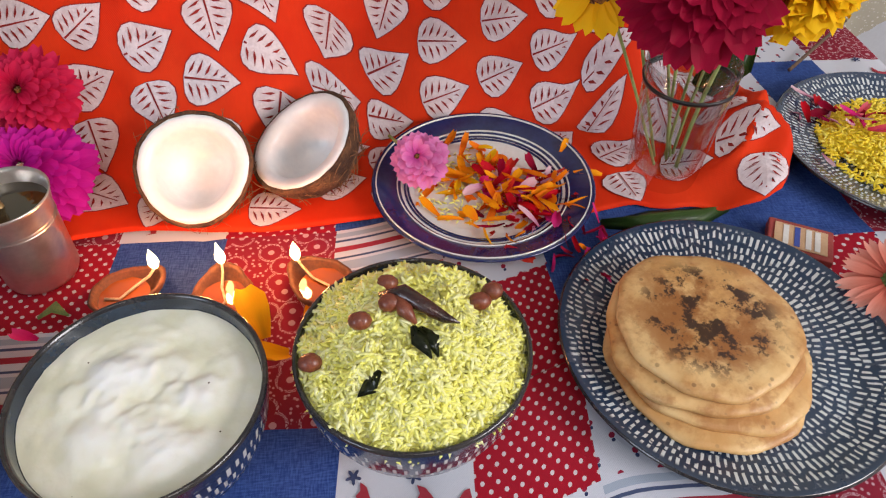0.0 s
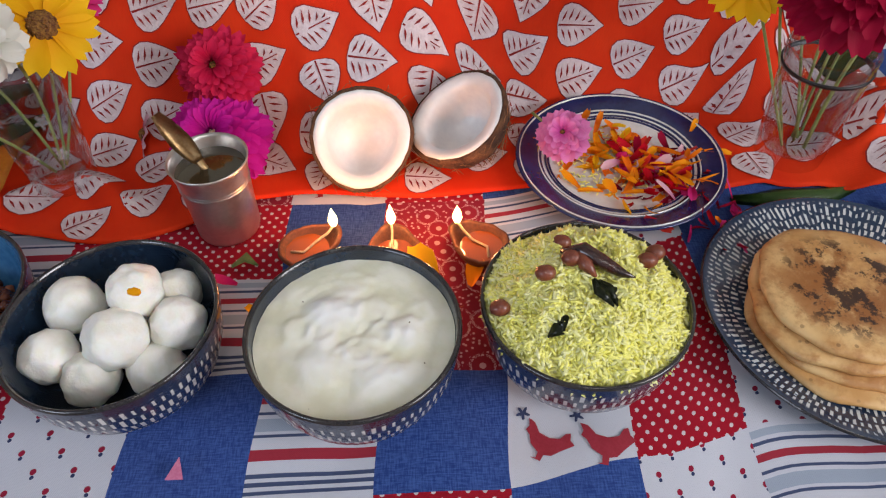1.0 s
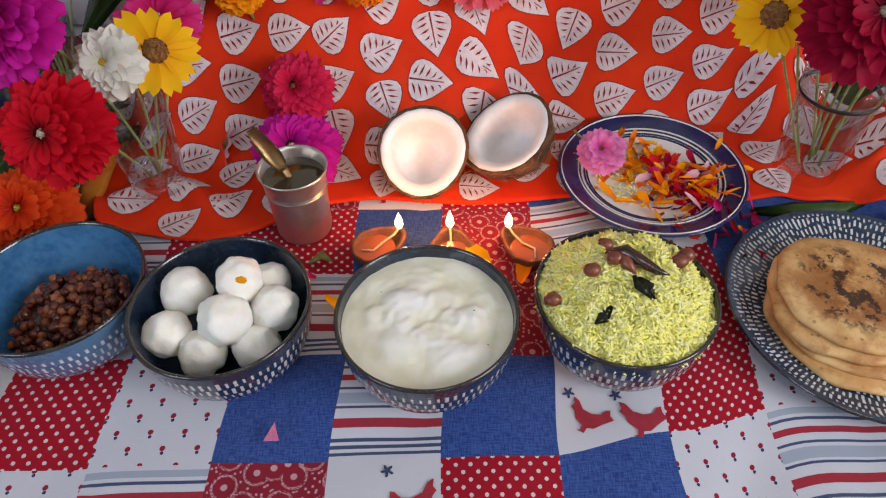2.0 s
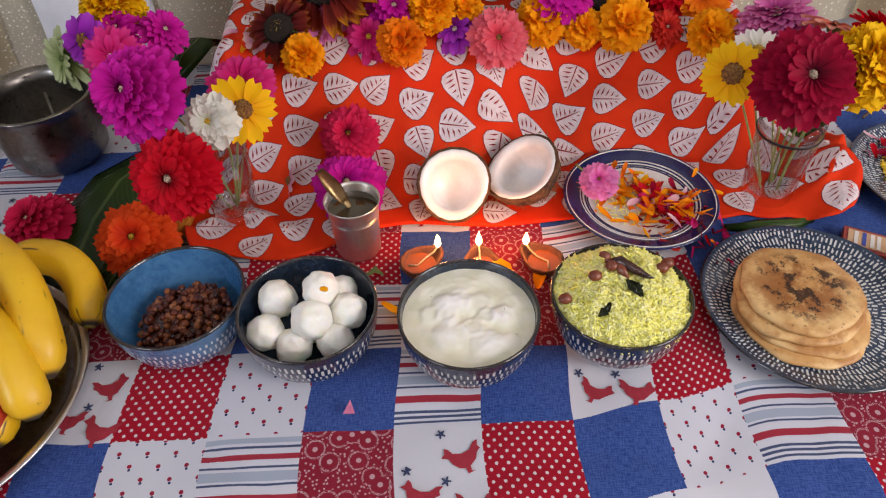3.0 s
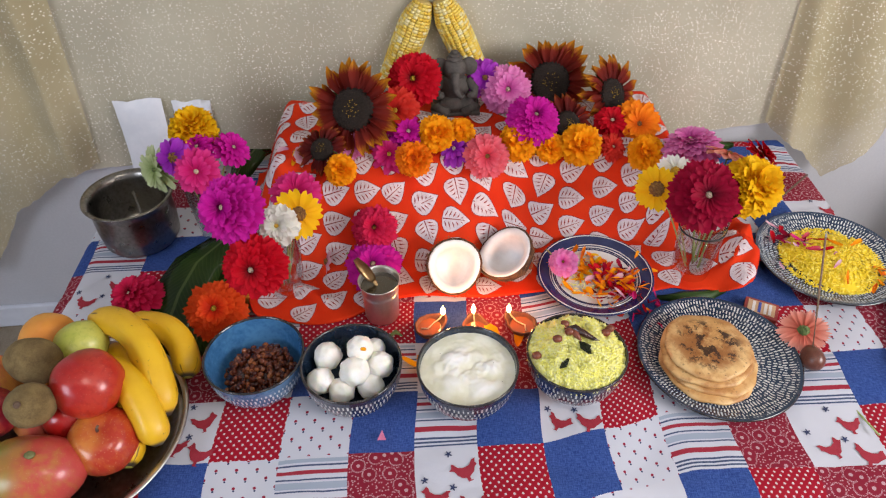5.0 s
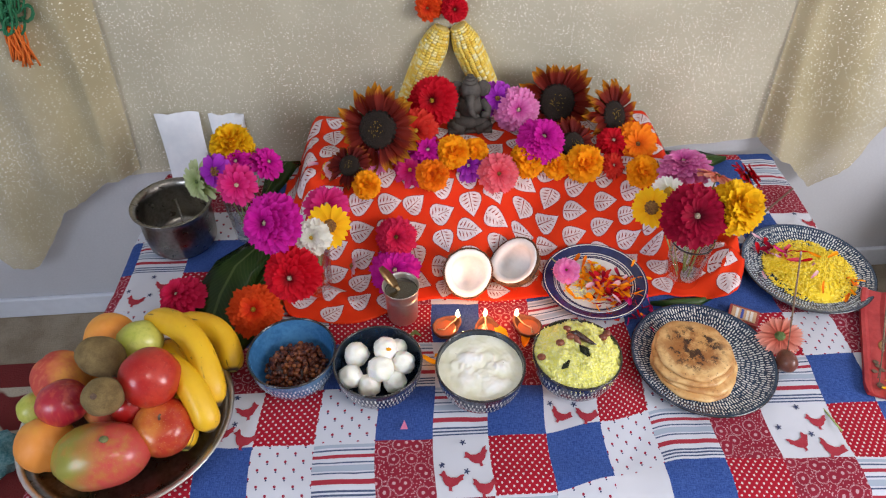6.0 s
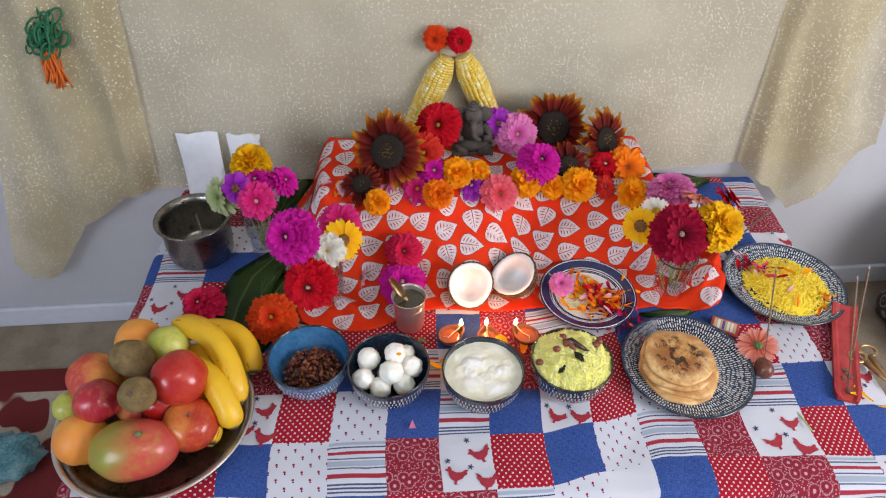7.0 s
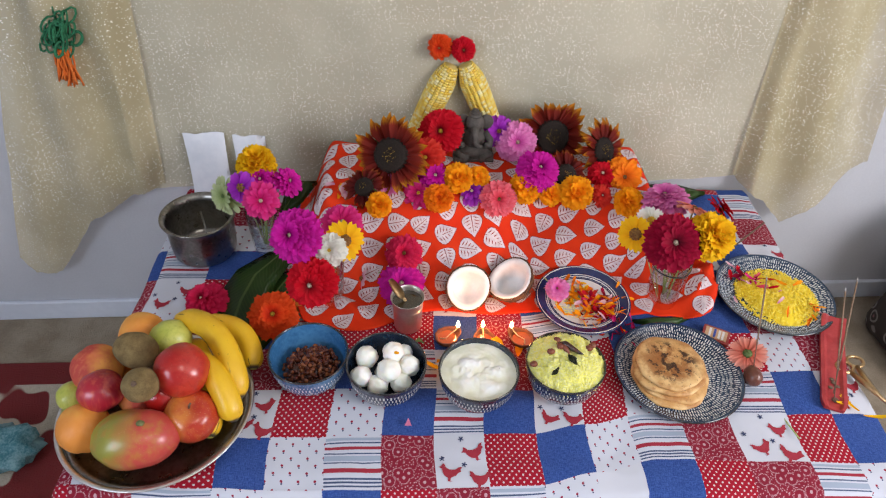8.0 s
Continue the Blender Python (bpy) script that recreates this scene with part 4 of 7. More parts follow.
def dinner_plate(x, y, label, spin, size):
    t = thing("dinner_plate", label, "plate", pose(x, y, 0.001, 0, 0, spin) @ Matrix.Diagonal((size, size, 0.9, 1)), "large dashed plates")
    p = [(0.0, 0.003), (0.070, 0.003), (0.072, 0.0), (0.077, 0.0), (0.082, 0.003), (0.104, 0.010), (PLATE_R, 0.0165), (PLATE_R + 0.0008, 0.018), (PLATE_R - 0.001, 0.0192)]
    part("underside", lathe(p, 72), RIM_GLAZE, t)
    q = [(PLATE_R - 0.001, 0.0192), (PLATE_R - 0.004, 0.0185), (0.104, 0.0140), (0.090, 0.0095), (0.078, 0.0075), (0.05, 0.0068), (0.025, 0.0065), (0.0, 0.0065)]
    part("upper_face", lathe(q, 72), PLATE_DASH, t, "navy glaze with radiating white dashes")
    return t


dinner_plate(0.277, 0.299, "round navy stoneware plate with pale dashes under flatbreads", 0, 1.02)
dinner_plate(0.543, 0.508, "round navy stoneware plate with pale dashes and yellow rice", 40, 1.035)

# stack of flatbreads
ROTI = Net("flatbread", 0.6)
o = ROTI.coord()
x, y, z = ROTI.xyz(o)[:3]
r = ROTI.math("SQRT", ROTI.math("ADD", ROTI.math("MULTIPLY", x, x), ROTI.math("MULTIPLY", y, y)))
c = ROTI.mix(ROTI.band(ROTI.noise(o, 26, 4), 0.35, 0.65), (0.58, 0.31, 0.10), (0.76, 0.51, 0.22))
c = ROTI.mix(ROTI.math("MULTIPLY", ROTI.band(ROTI.noise(o, 38, 5, 0.65), 0.44, 0.64), 0.7), c, (0.38, 0.15, 0.035))
up = ROTI.xyz(ROTI.t.nodes.new("ShaderNodeNewGeometry").outputs["Normal"])[2]
blot = ROTI.math("MULTIPLY", ROTI.band(ROTI.noise(ROTI.vec(x, y, ROTI.math("MULTIPLY", ROTI.rnd(), 4.0)), 72, 6, 0.7), 0.505, 0.575), ROTI.band(r, 0.058, 0.036))
blot = ROTI.math("MULTIPLY", blot, ROTI.band(up, 0.6, 0.9))
c = ROTI.mix(ROTI.math("MULTIPLY", ROTI.math("MULTIPLY", ROTI.band(r, 0.058, 0.030), ROTI.band(up, 0.6, 0.9)), ROTI.math("MULTIPLY", ROTI.band(ROTI.noise(o, 34, 6, 0.7), 0.36, 0.58), 0.88)), c, (0.28, 0.095, 0.016))
c = ROTI.mix(ROTI.math("MULTIPLY", blot, 0.96), c, (0.032, 0.011, 0.004))
spot = ROTI.band(ROTI.voronoi(o, 110), 0.20, 0.12)
c = ROTI.mix(ROTI.math("MULTIPLY", ROTI.math("MULTIPLY", spot, ROTI.band(up, 0.6, 0.9)), ROTI.math("MULTIPLY", ROTI.noise(o, 20, 2), 0.9)), c, (0.10, 0.035, 0.01))
ROTI.set(Base_Color=c, Roughness=ROTI.math("ADD", 0.4, ROTI.math("MULTIPLY", ROTI.noise(o, 60), 0.3)), Coat_Weight=0.12)
ROTI.bump(ROTI.noise(o, 75, 6), 0.8, 0.0022)
for i, (dx, dy, rad) in enumerate(((-0.010, -0.006, 0.0700), (-0.006, 0.001, 0.0690), (-0.013, 0.008, 0.0680), (-0.010, 0.012, 0.0640))):
    wob = lambda a, z, i=i: 1 + 0.025 * math.sin(3 * a + i * 2) + 0.018 * math.sin(5 * a + i) + 0.012 * math.sin(11 * a + i * 5)
    bm = lathe([(0.0, 0.0), (rad * 0.6, 0.0), (rad * 0.93, 0.0004), (rad * 0.99, 0.002), (rad, 0.0042), (rad * 0.985, 0.0062), (rad * 0.93, 0.0074), (rad * 0.75, 0.0080), (rad * 0.5, 0.0080), (rad * 0.25, 0.0080), (0.0, 0.0080)], 56, wob=wob)
    for v in bm.verts:
        v.co.z += 0.0022 * noise.noise(Vector((v.co.x * 30, v.co.y * 30, i * 4))) + (-0.10 * max(0.0, math.hypot(v.co.x, v.co.y) - 0.045) if i else 0)
    tagged(part("flatbread", bm, ROTI.m, at=pose(0.267 + dx, 0.288 + dy, 0.0085 + i * 0.0082, 0, 0, i * 70)), "round browned stuffed flatbread in a stack of four", "flatbread", "stack of flatbreads")

# ---- flowers ----
def petal_mesh(length, width, cup=0.15, curl=0.2, base=0.35, notch=0.0, point=0.0, ruffle=0.0, seed=0, nu=4, nv=6, bm=None, m=None):
    """One petal along +x from the origin, its face up (+z)."""
    b = bm or bmesh.new()
    layer = b.loops.layers.uv.verify()
    rows = []
    for i in range(nv + 1):
        t = i / nv
        w = width * 0.5 * (base + (1 - base) * math.sin(min(t * 1.25, 1.0) * math.pi / 2))
        if t > 0.6:
            k = (t - 0.6) / 0.4
            w *= math.sqrt(max(0.0, 1 - (0.80 if not point else 0.97) * k * k)) if not point else (1 - k ** (2.2 - point))
        ang = curl * t
        x = length * (math.sin(ang) / curl if abs(curl) > 1e-3 else t) * (t and 1.0)
        z = -length * ((1 - math.cos(ang)) / curl if abs(curl) > 1e-3 else 0)
        row = []
        for j in range(nu + 1):
            s = 2 * j / nu - 1
            e = cup * width * s * s + ruffle * width * noise.noise(Vector((t * 3, s * 2.5, seed)))
            xx = x - notch * length * max(0, t - 0.7) * (1 - abs(s)) * 2
            p = Vector((xx, w * s, z + e))
            row.append(b.verts.new(m @ p if m is not None else p))
        rows.append(row)
    for i in range(nv):
        for j in range(nu):
            f = b.faces.new((rows[i][j], rows[i + 1][j], rows[i + 1][j + 1], rows[i][j + 1]))
            for lp, (a, c) in zip(f.loops, ((j, i), (j, i + 1), (j + 1, i + 1), (j + 1, i))):
                lp[layer].uv = (a / nu, c / nv)
    return b


def stem_to(t, pos, normal, foot, radius=0.0018, calyx=0.012):
    """The stem of a flower head, in the head's own axes, to a foot in the room."""
    inv = t.matrix_basis.inverted()
    f = inv @ Vector(foot)
    k = Vector((0, 0, -0.35 * f.length))
    pts = [Vector((0, 0, -0.002)) + (k * 2 * s * (1 - s)) + f * s * s for s in [i / 7 for i in range(8)]]
    part("stem", tube(pts, radius, 7), STEM, t, "green flower stem")
    part("calyx", lathe([(0.0, -calyx), (calyx * 0.45, -calyx * 0.8), (calyx * 0.75, -calyx * 0.3), (calyx * 0.8, 0.0), (0, 0.001)], 14), CALYX, t)


def disc(t, r, h, material, label, nubs=0, nub_r=0.0012):
    bm = lathe([(0.0, h), (r * 0.4, h * 0.92), (r * 0.75, h * 0.62), (r, 0.0), (r * 0.9, -0.002)], 20)
    rg = rng_at(t.name)
    for i in range(nubs):
        rr, a = r * math.sqrt((i + 0.5) / nubs), i * 2.39996
        z = h * (1 - (rr / r) ** 2)
        ball(bm, (rr * math.cos(a), rr * math.sin(a), z), nub_r * rg.uniform(0.8, 1.2), (1, 1, 1.6), 5, 4)
    return part("flower_disc", bm, material, t, label)


def zinnia(label, pos, r, normal, petal, centre, layers=4, count=16, foot=None, spread=1.0, disc_r=0.16, seed=0, wide=1.0, group=""):
    """A flower head of several rings of rounded petals; the outer ring is single petals."""
    t = thing("zinnia", label, "flower", aim(pos, normal, seed * 1.7), group)
    rg = rng_at("zinnia", pos, seed)
    if layers > 1:
        count = int(count * 1.6)
        wide *= 0.68
    shapes = [petal_mesh(r * 0.86, r * 0.50 * wide, 0.10, 0.35 + 0.2 * q, 0.35, 0.12, ruffle=0.10, seed=q + seed) for q in range(2)]
    meshes = []
    for s in shapes:
        me = bpy.data.meshes.new("petal")
        s.to_mesh(me)
        s.free()
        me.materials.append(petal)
        me.shade_smooth()
        meshes.append(me)
    for i in range(count):
        ob = new("petal", meshes[i % 2])
        ob.parent = t
        a = 2 * math.pi * (i + rg.uniform(-0.2, 0.2)) / count
        ob.matrix_basis = Matrix.Rotation(a, 4, "Z") @ Matrix.Translation((r * 0.12, 0, -0.002 * (i % 2))) @ Matrix.Rotation(rg.uniform(-0.12, 0.10) - 0.05, 4, "Y") @ Matrix.Scale(rg.uniform(0.92, 1.06), 4)
    bm = bmesh.new()
    for k in range(1, layers):
        q = k / layers
        n = max(7, int(count * (1 - 0.42 * q)))
        for i in range(n):
            a = 2 * math.pi * (i + 0.5 * (k % 2) + rg.uniform(-0.25, 0.25)) / n
            ln = r * (0.86 - 0.55 * q) * rg.uniform(0.9, 1.08)
            m = Matrix.Rotation(a, 4, "Z") @ Matrix.Translation((r * 0.10, 0, r * 0.13 * k * spread)) @ Matrix.Rotation(-0.18 - 0.55 * q + rg.uniform(-0.12, 0.12), 4, "Y")
            petal_mesh(ln, r * (0.48 - 0.18 * q) * wide, 0.14, 0.45, 0.4, 0.1, ruffle=0.12, seed=i + k * 9, nu=3, nv=4, bm=bm, m=m)
    if layers > 1:
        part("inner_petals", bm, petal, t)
    d = disc(t, r * disc_r * 0.95, r * (0.10 * (layers - 1) * spread + 0.09), centre, "tufted flower centre", 40, r * 0.026)
    if foot is not None:
        stem_to(t, pos, normal, foot, 0.0014, r * 0.26)
    return t


def marigold(label, pos, r, normal, petal, foot=None, seed=0, group="marigolds"):
    """A dense frilled ball of short ruffled petals."""
    t = thing("marigold", label, "flower", aim(pos, normal, seed), group)
    rg = rng_at("marigold", pos, seed)
    bm = bmesh.new()
    n = 95 if r < 0.04 else 170
    fine = 1.0 if r < 0.04 else 0.78
    for i in range(n):
        z = 1 - 1.35 * (i + 0.5) / n
        a = i * 2.39996
        d = Vector((math.sqrt(max(0, 1 - z * z)) * math.cos(a), math.sqrt(max(0, 1 - z * z)) * math.sin(a), z))
        q = d.to_track_quat("X", "Z").to_matrix().to_4x4()
        m = Matrix.Translation(d * r * 0.45) @ q @ Matrix.Rotation(rg.uniform(-0.5, 0.5), 4, "X") @ Matrix.Rotation(rg.uniform(-0.35, 0.35), 4, "Y")
        petal_mesh(r * rg.uniform(0.50, 0.66) * (0.5 + 0.5 * fine), r * rg.uniform(0.42, 0.6) * fine, 0.05, 0.5, 0.3, 0.2, ruffle=0.45, seed=i + seed, nu=4, nv=3, bm=bm, m=m)
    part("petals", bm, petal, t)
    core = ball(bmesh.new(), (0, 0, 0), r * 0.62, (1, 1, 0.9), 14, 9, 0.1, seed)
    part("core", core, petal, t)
    part("calyx", lathe([(0.0, -r * 0.95), (r * 0.3, -r * 0.9), (r * 0.4, -r * 0.5), (r * 0.3, -r * 0.2), (0, 0)], 12), CALYX, t)
    if foot is not None:
        stem_to(t, pos, normal, foot, 0.0018, r * 0.5)
    return t


def sunflower(label, pos, r, normal, petal=None, seed=0, foot=None, count=19):
    petal = petal or SUN_PETAL
    t = thing("sunflower", label, "flower", aim(pos, normal, seed), "dark red sunflowers")
    rg = rng_at("sun", pos, seed)
    meshes = []
    for q in range(3):
        s = petal_mesh(r * 0.62, r * 0.24, 0.22, 0.25 + 0.25 * q, 0.45, 0, 0.9, 0.10, q + seed, 4, 7)
        me = bpy.data.meshes.new("petal")
        s.to_mesh(me)
        s.free()
        me.materials.append(petal)
        me.shade_smooth()
        meshes.append(me)
    for ring in range(2):
        for i in range(count):
            ob = new("petal", meshes[(i + ring) % 3])
            ob.parent = t
            a = 2 * math.pi * (i + 0.5 * ring + rg.uniform(-0.3, 0.3)) / count
            ob.matrix_basis = Matrix.Rotation(a, 4, "Z") @ Matrix.Translation((r * 0.40, 0, -0.003 * ring)) @ Matrix.Rotation(rg.uniform(-0.45, 0.15) + 0.12 * ring, 4, "Y") @ Matrix.Rotation(rg.uniform(-0.4, 0.4), 4, "X") @ Matrix.Scale(rg.uniform(0.8, 1.12), 4)
    bm = lathe([(0.0, r * 0.10), (r * 0.22, r * 0.11), (r * 0.38, r * 0.09), (r * 0.46, 0.0), (r * 0.40, -r * 0.06), (0, -r * 0.1)], 28)
    for i in range(170):
        rr, a = r * 0.44 * math.sqrt((i + 0.5) / 170), i * 2.39996
        ball(bm, (rr * math.cos(a), rr * math.sin(a), r * 0.10 * (1 - 0.6 * (rr / (0.46 * r)) ** 4)), r * 0.019, (1, 1, 1.8), 5, 4)
    part("seed_disc", bm, DISC_DARK, t, "dark brown seeded disc")
    bm = bmesh.new()
    for i in range(26):
        a, rr = rg.uniform(0, 6.28), r * 0.20 * math.sqrt(rg.random())
        ball(bm, (rr * math.cos(a), rr * math.sin(a), r * 0.128), r * 0.009, (1, 1, 1.3), 5, 4)
    part("pollen", bm, DISC_YELLOW, t, "yellow pollen specks")
    bm = bmesh.new()
    for i in range(11):
        a = 2 * math.pi * i / 11
        petal_mesh(r * 0.55, r * 0.22, 0.1, 0.3, 0.6, 0, 0.8, 0.1, i, 2, 4, bm, Matrix.Rotation(a, 4, "Z") @ Matrix.Translation((r * 0.15, 0, -r * 0.10)))
    part("sepals", bm, CALYX, t)
    if foot is not None:
        stem_to(t, pos, normal, foot, 0.003, r * 0.25)
    return t


def daisy(label, pos, r, normal, petal, centre, count=11, foot=None, seed=0, wide=0.5, droop=0.2, disc_r=0.28, kind="daisy"):
    t = thing(kind, label, "flower", aim(pos, normal, seed))
    rg = rng_at("daisy", pos, seed)
    s = petal_mesh(r * 0.80, r * wide, 0.10, droop, 0.3, 0.25, ruffle=0.06, seed=seed, nu=4, nv=6)
    me = bpy.data.meshes.new("petal")
    s.to_mesh(me)
    s.free()
    me.materials.append(petal)
    me.shade_smooth()
    for i in range(count):
        ob = new("petal", me)
        ob.parent = t
        a = 2 * math.pi * (i + rg.uniform(-0.15, 0.15)) / count
        ob.matrix_basis = Matrix.Rotation(a, 4, "Z") @ Matrix.Translation((r * 0.18, 0, -0.0012 * (i % 2))) @ Matrix.Rotation(rg.uniform(-0.15, 0.1), 4, "Y") @ Matrix.Scale(rg.uniform(0.9, 1.06), 4)
    disc(t, r * disc_r, r * 0.16, centre, "raised flower centre", 36, r * 0.03)
    if foot is not None:
        stem_to(t, pos, normal, foot, 0.0014, r * 0.25)
    return t


UPF = (0.0, -0.72, 0.70)


def down(x, y):
    return (x, y + 0.012, altar_h(x, y + 0.012))


G = "flowers on the altar"
# back row on the altar
sunflower("large dark red sunflower with yellow petal tips on the altar", (-0.276, 0.672, 0.243), 0.0818, (-0.25, -0.80, 0.52), seed=1, foot=(-0.27, 0.75, 0.171))
sunflower("large dark red sunflower with yellow petal tips on the altar", (0.083, 0.815, 0.205), 0.0851, (0.05, -0.85, 0.50), seed=2, foot=(0.09, 0.83, 0.170))
sunflower("dark red sunflower turned sideways on the altar", (0.190, 0.762, 0.203), 0.0694, (0.55, -0.65, 0.50), seed=3, foot=(0.18, 0.80, 0.170))
sunflower("small very dark sunflower behind the marigolds", (0.093, 0.672, 0.198), 0.0560, (0.3, -0.7, 0.6), SUN_DARK, seed=4, foot=(0.09, 0.70, 0.170), count=14)
sunflower("small very dark sunflower near the altar's edge", (-0.330, 0.622, 0.198), 0.0448, (-0.2, -0.6, 0.75), SUN_DARK, seed=5, foot=(-0.32, 0.66, 0.165), count=14)
zinnia("deep red double zinnia beside the clay idol", (-0.172, 0.752, 0.252), 0.0526, (-0.1, -0.80, 0.58), RED, DISC_YELLOW, 4, 16, (-0.17, 0.78, 0.170), seed=6, group=G)
zinnia("bright red zinnia with yellow centre", (-0.204, 0.684, 0.230), 0.0448, (-0.1, -0.80, 0.60), SCARLET, DISC_YELLOW, 3, 13, (-0.20, 0.72, 0.170), seed=7, group=G)
zinnia("magenta zinnia tucked between other flowers", (-0.185, 0.655, 0.203), 0.0381, (0.1, -0.55, 0.83), MAGENTA, DISC_PALE, 3, 13, (-0.18, 0.68, 0.168), seed=8, group=G)
zinnia("purple zinnia with dark centre beside the idol", (-0.042, 0.800, 0.226), 0.0392, (0.05, -0.85, 0.52), PURPLE, DISC_BROWN, 2, 13, (-0.04, 0.82, 0.170), seed=9, disc_r=0.3, group=G)
zinnia("light pink double zinnia on the altar", (-0.003, 0.780, 0.210), 0.0515, (0.05, -0.82, 0.56), PINK, DISC_PALE, 4, 15, (0.0, 0.80, 0.170), seed=10, group=G)
zinnia("round magenta double zinnia", (0.030, 0.660, 0.218), 0.0493, (0.1, -0.55, 0.82), MAGENTA, DISC_PALE, 5, 19, (0.03, 0.69, 0.170), seed=11, group=G)
zinnia("light pink double zinnia leaning on the altar's edge", (-0.286, 0.662, 0.178), 0.0414, (-0.1, -0.75, 0.62), PINK, DISC_PALE, 4, 15, (-0.28, 0.69, 0.166), seed=12, group=G)
zinnia("dark pink zinnia with yellow centre", (-0.218, 0.637, 0.174), 0.0370, (-0.15, -0.80, 0.58), HOT_PINK, DISC_YELLOW, 2, 12, (-0.21, 0.66, 0.166), seed=13, group=G)
marigold("orange marigold on the altar's edge", (-0.298, 0.590, 0.176), 0.0269, UPF, MARIGOLD, down(-0.298, 0.60), 1)
marigold("deep orange marigold on the altar's edge", (-0.177, 0.616, 0.176), 0.0314, UPF, DEEP_MARIGOLD, down(-0.177, 0.63), 2)
marigold("golden yellow marigold near the idol", (-0.137, 0.650, 0.203), 0.0325, UPF, MARIGOLD, down(-0.137, 0.67), 3)
marigold("small golden marigold half hidden", (-0.094, 0.660, 0.200), 0.0246, UPF, MARIGOLD, down(-0.094, 0.68), 4)
zinnia("violet petalled flower lying loose", (-0.106, 0.640, 0.177), 0.0347, (-0.3, -0.5, 0.7), PURPLE, DISC_PALE, 2, 9, down(-0.106, 0.655), seed=14, wide=1.2, group=G)
zinnia("coral pink zinnia with brown centre", (-0.053, 0.614, 0.178), 0.0414, (0.05, -0.82, 0.56), CORAL, DISC_BROWN, 3, 15, down(-0.053, 0.63), seed=15, group=G)
marigold("golden orange marigold on the altar", (0.006, 0.650, 0.182), 0.0358, UPF, MARIGOLD, down(0.006, 0.67), 5)
marigold("small golden orange marigold", (0.060, 0.640, 0.173), 0.0269, UPF, MARIGOLD, down(0.060, 0.65), 6)
marigold("large golden orange marigold", (0.112, 0.638, 0.178), 0.0370, UPF, MARIGOLD, down(0.112, 0.65), 7)
zinnia("small red zinnia among the marigolds", (0.169, 0.645, 0.166), 0.0280, (0.1, -0.70, 0.70), SCARLET, DISC_PALE, 4, 12, down(0.169, 0.66), seed=16, group=G)
zinnia("red zinnia behind the orange one", (0.176, 0.690, 0.190), 0.0358, (-0.1, -0.50, 0.80), RED, DISC_PALE, 3, 12, down(0.176, 0.70), seed=17, group=G)
zinnia("bright orange zinnia with brown centre", (0.222, 0.690, 0.182), 0.0504, (0.05, -0.75, 0.66), ORANGE, DISC_BROWN, 3, 14, down(0.222, 0.71), seed=18, group=G)
marigold("orange marigold at the end of the row", (0.219, 0.616, 0.172), 0.0314, UPF, MARIGOLD, down(0.219, 0.63), 8)
# pair leaning on the altar front
zinnia("round red double zinnia leaning on the altar front", (-0.247, 0.540, 0.090), 0.0426, (0.02, -0.72, 0.69), RASPBERRY, DISC_BROWN, 5, 18, (-0.247, 0.575, altar_h(-0.247, 0.575)), seed=19)
zinnia("round magenta double zinnia behind the steel cup", (-0.251, 0.500, 0.040), 0.0515, (0.0, -0.62, 0.78), MAGENTA, DISC_PALE, 5, 20, (-0.251, 0.530, altar_h(-0.251, 0.530)), seed=20)
daisy("pale pink flower lying on its side", (-0.338, 0.535, 0.022), 0.0269, (-0.85, -0.2, 0.35), PALE_PINK, DISC_BROWN, 9, (-0.30, 0.540, altar_h(-0.30, 0.540) + 0.004), 21, 0.55, 0.4)

# ---- glasses of flowers ----


def tumbler(x, y, z, r0, r1, h, label, band=False, etched=False):
    t = thing("glass_tumbler", label, "glass", pose(x, y, z), "glasses of flowers")
    p = [(0.0, 0.0), (r0 * 0.94, 0.0), (r0, 0.002), (r0 + (r1 - r0) * 0.3, h * 0.3), (r1, h * 0.985), (r1 - 0.0008, h), (r1 - 0.0020, h * 0.985), (r0 + (r1 - r0) * 0.3 - 0.0024, h * 0.3), (r0 - 0.0030, 0.016), (r0 * 0.75, 0.011), (0.0, 0.010)]
    g = part("glass_wall", lathe(p, 48), GLASS, t, "clear glass")
    g.visible_shadow = False
    if band:
        part("band", lathe([(r1 - 0.0020, h * 0.835), (r1 - 0.0004, h * 0.835), (r1 + 0.0006, h * 0.866), (r1 - 0.0012, h * 0.866), (r1 - 0.0020, h * 0.835)], 48), BLACK_BAND, t, "black band below the rim")
    if etched:
        rg = rng_at("etch", x)
        for i in range(16):
            bm = bmesh.new()
            a0, z0 = 2 * math.pi * (i % 8) / 8 + rg.uniform(-0.2, 0.2), h * (0.42 if i < 8 else 0.72) + rg.uniform(-0.006, 0.006)
            pts = []
            k = 22
            for q in range(k):
                f = 0.0072 * (0.72 + 0.28 * math.cos(5 * 2 * math.pi * q / k + i))
                a = a0 + f * math.cos(2 * math.pi * q / k) / r1
                zz = z0 + 1.25 * f * math.sin(2 * math.pi * q / k)
                rr = r0 + (r1 - r0) * (0.3 + 0.7 * (zz / h - 0.3) / 0.685) + 0.0006
                pts.append(bm.verts.new((rr * math.cos(a), rr * math.sin(a), zz)))
            bm.faces.new(pts)
            part("etched_flower", bm, ETCH, t, "frosted flower etching")
    return t


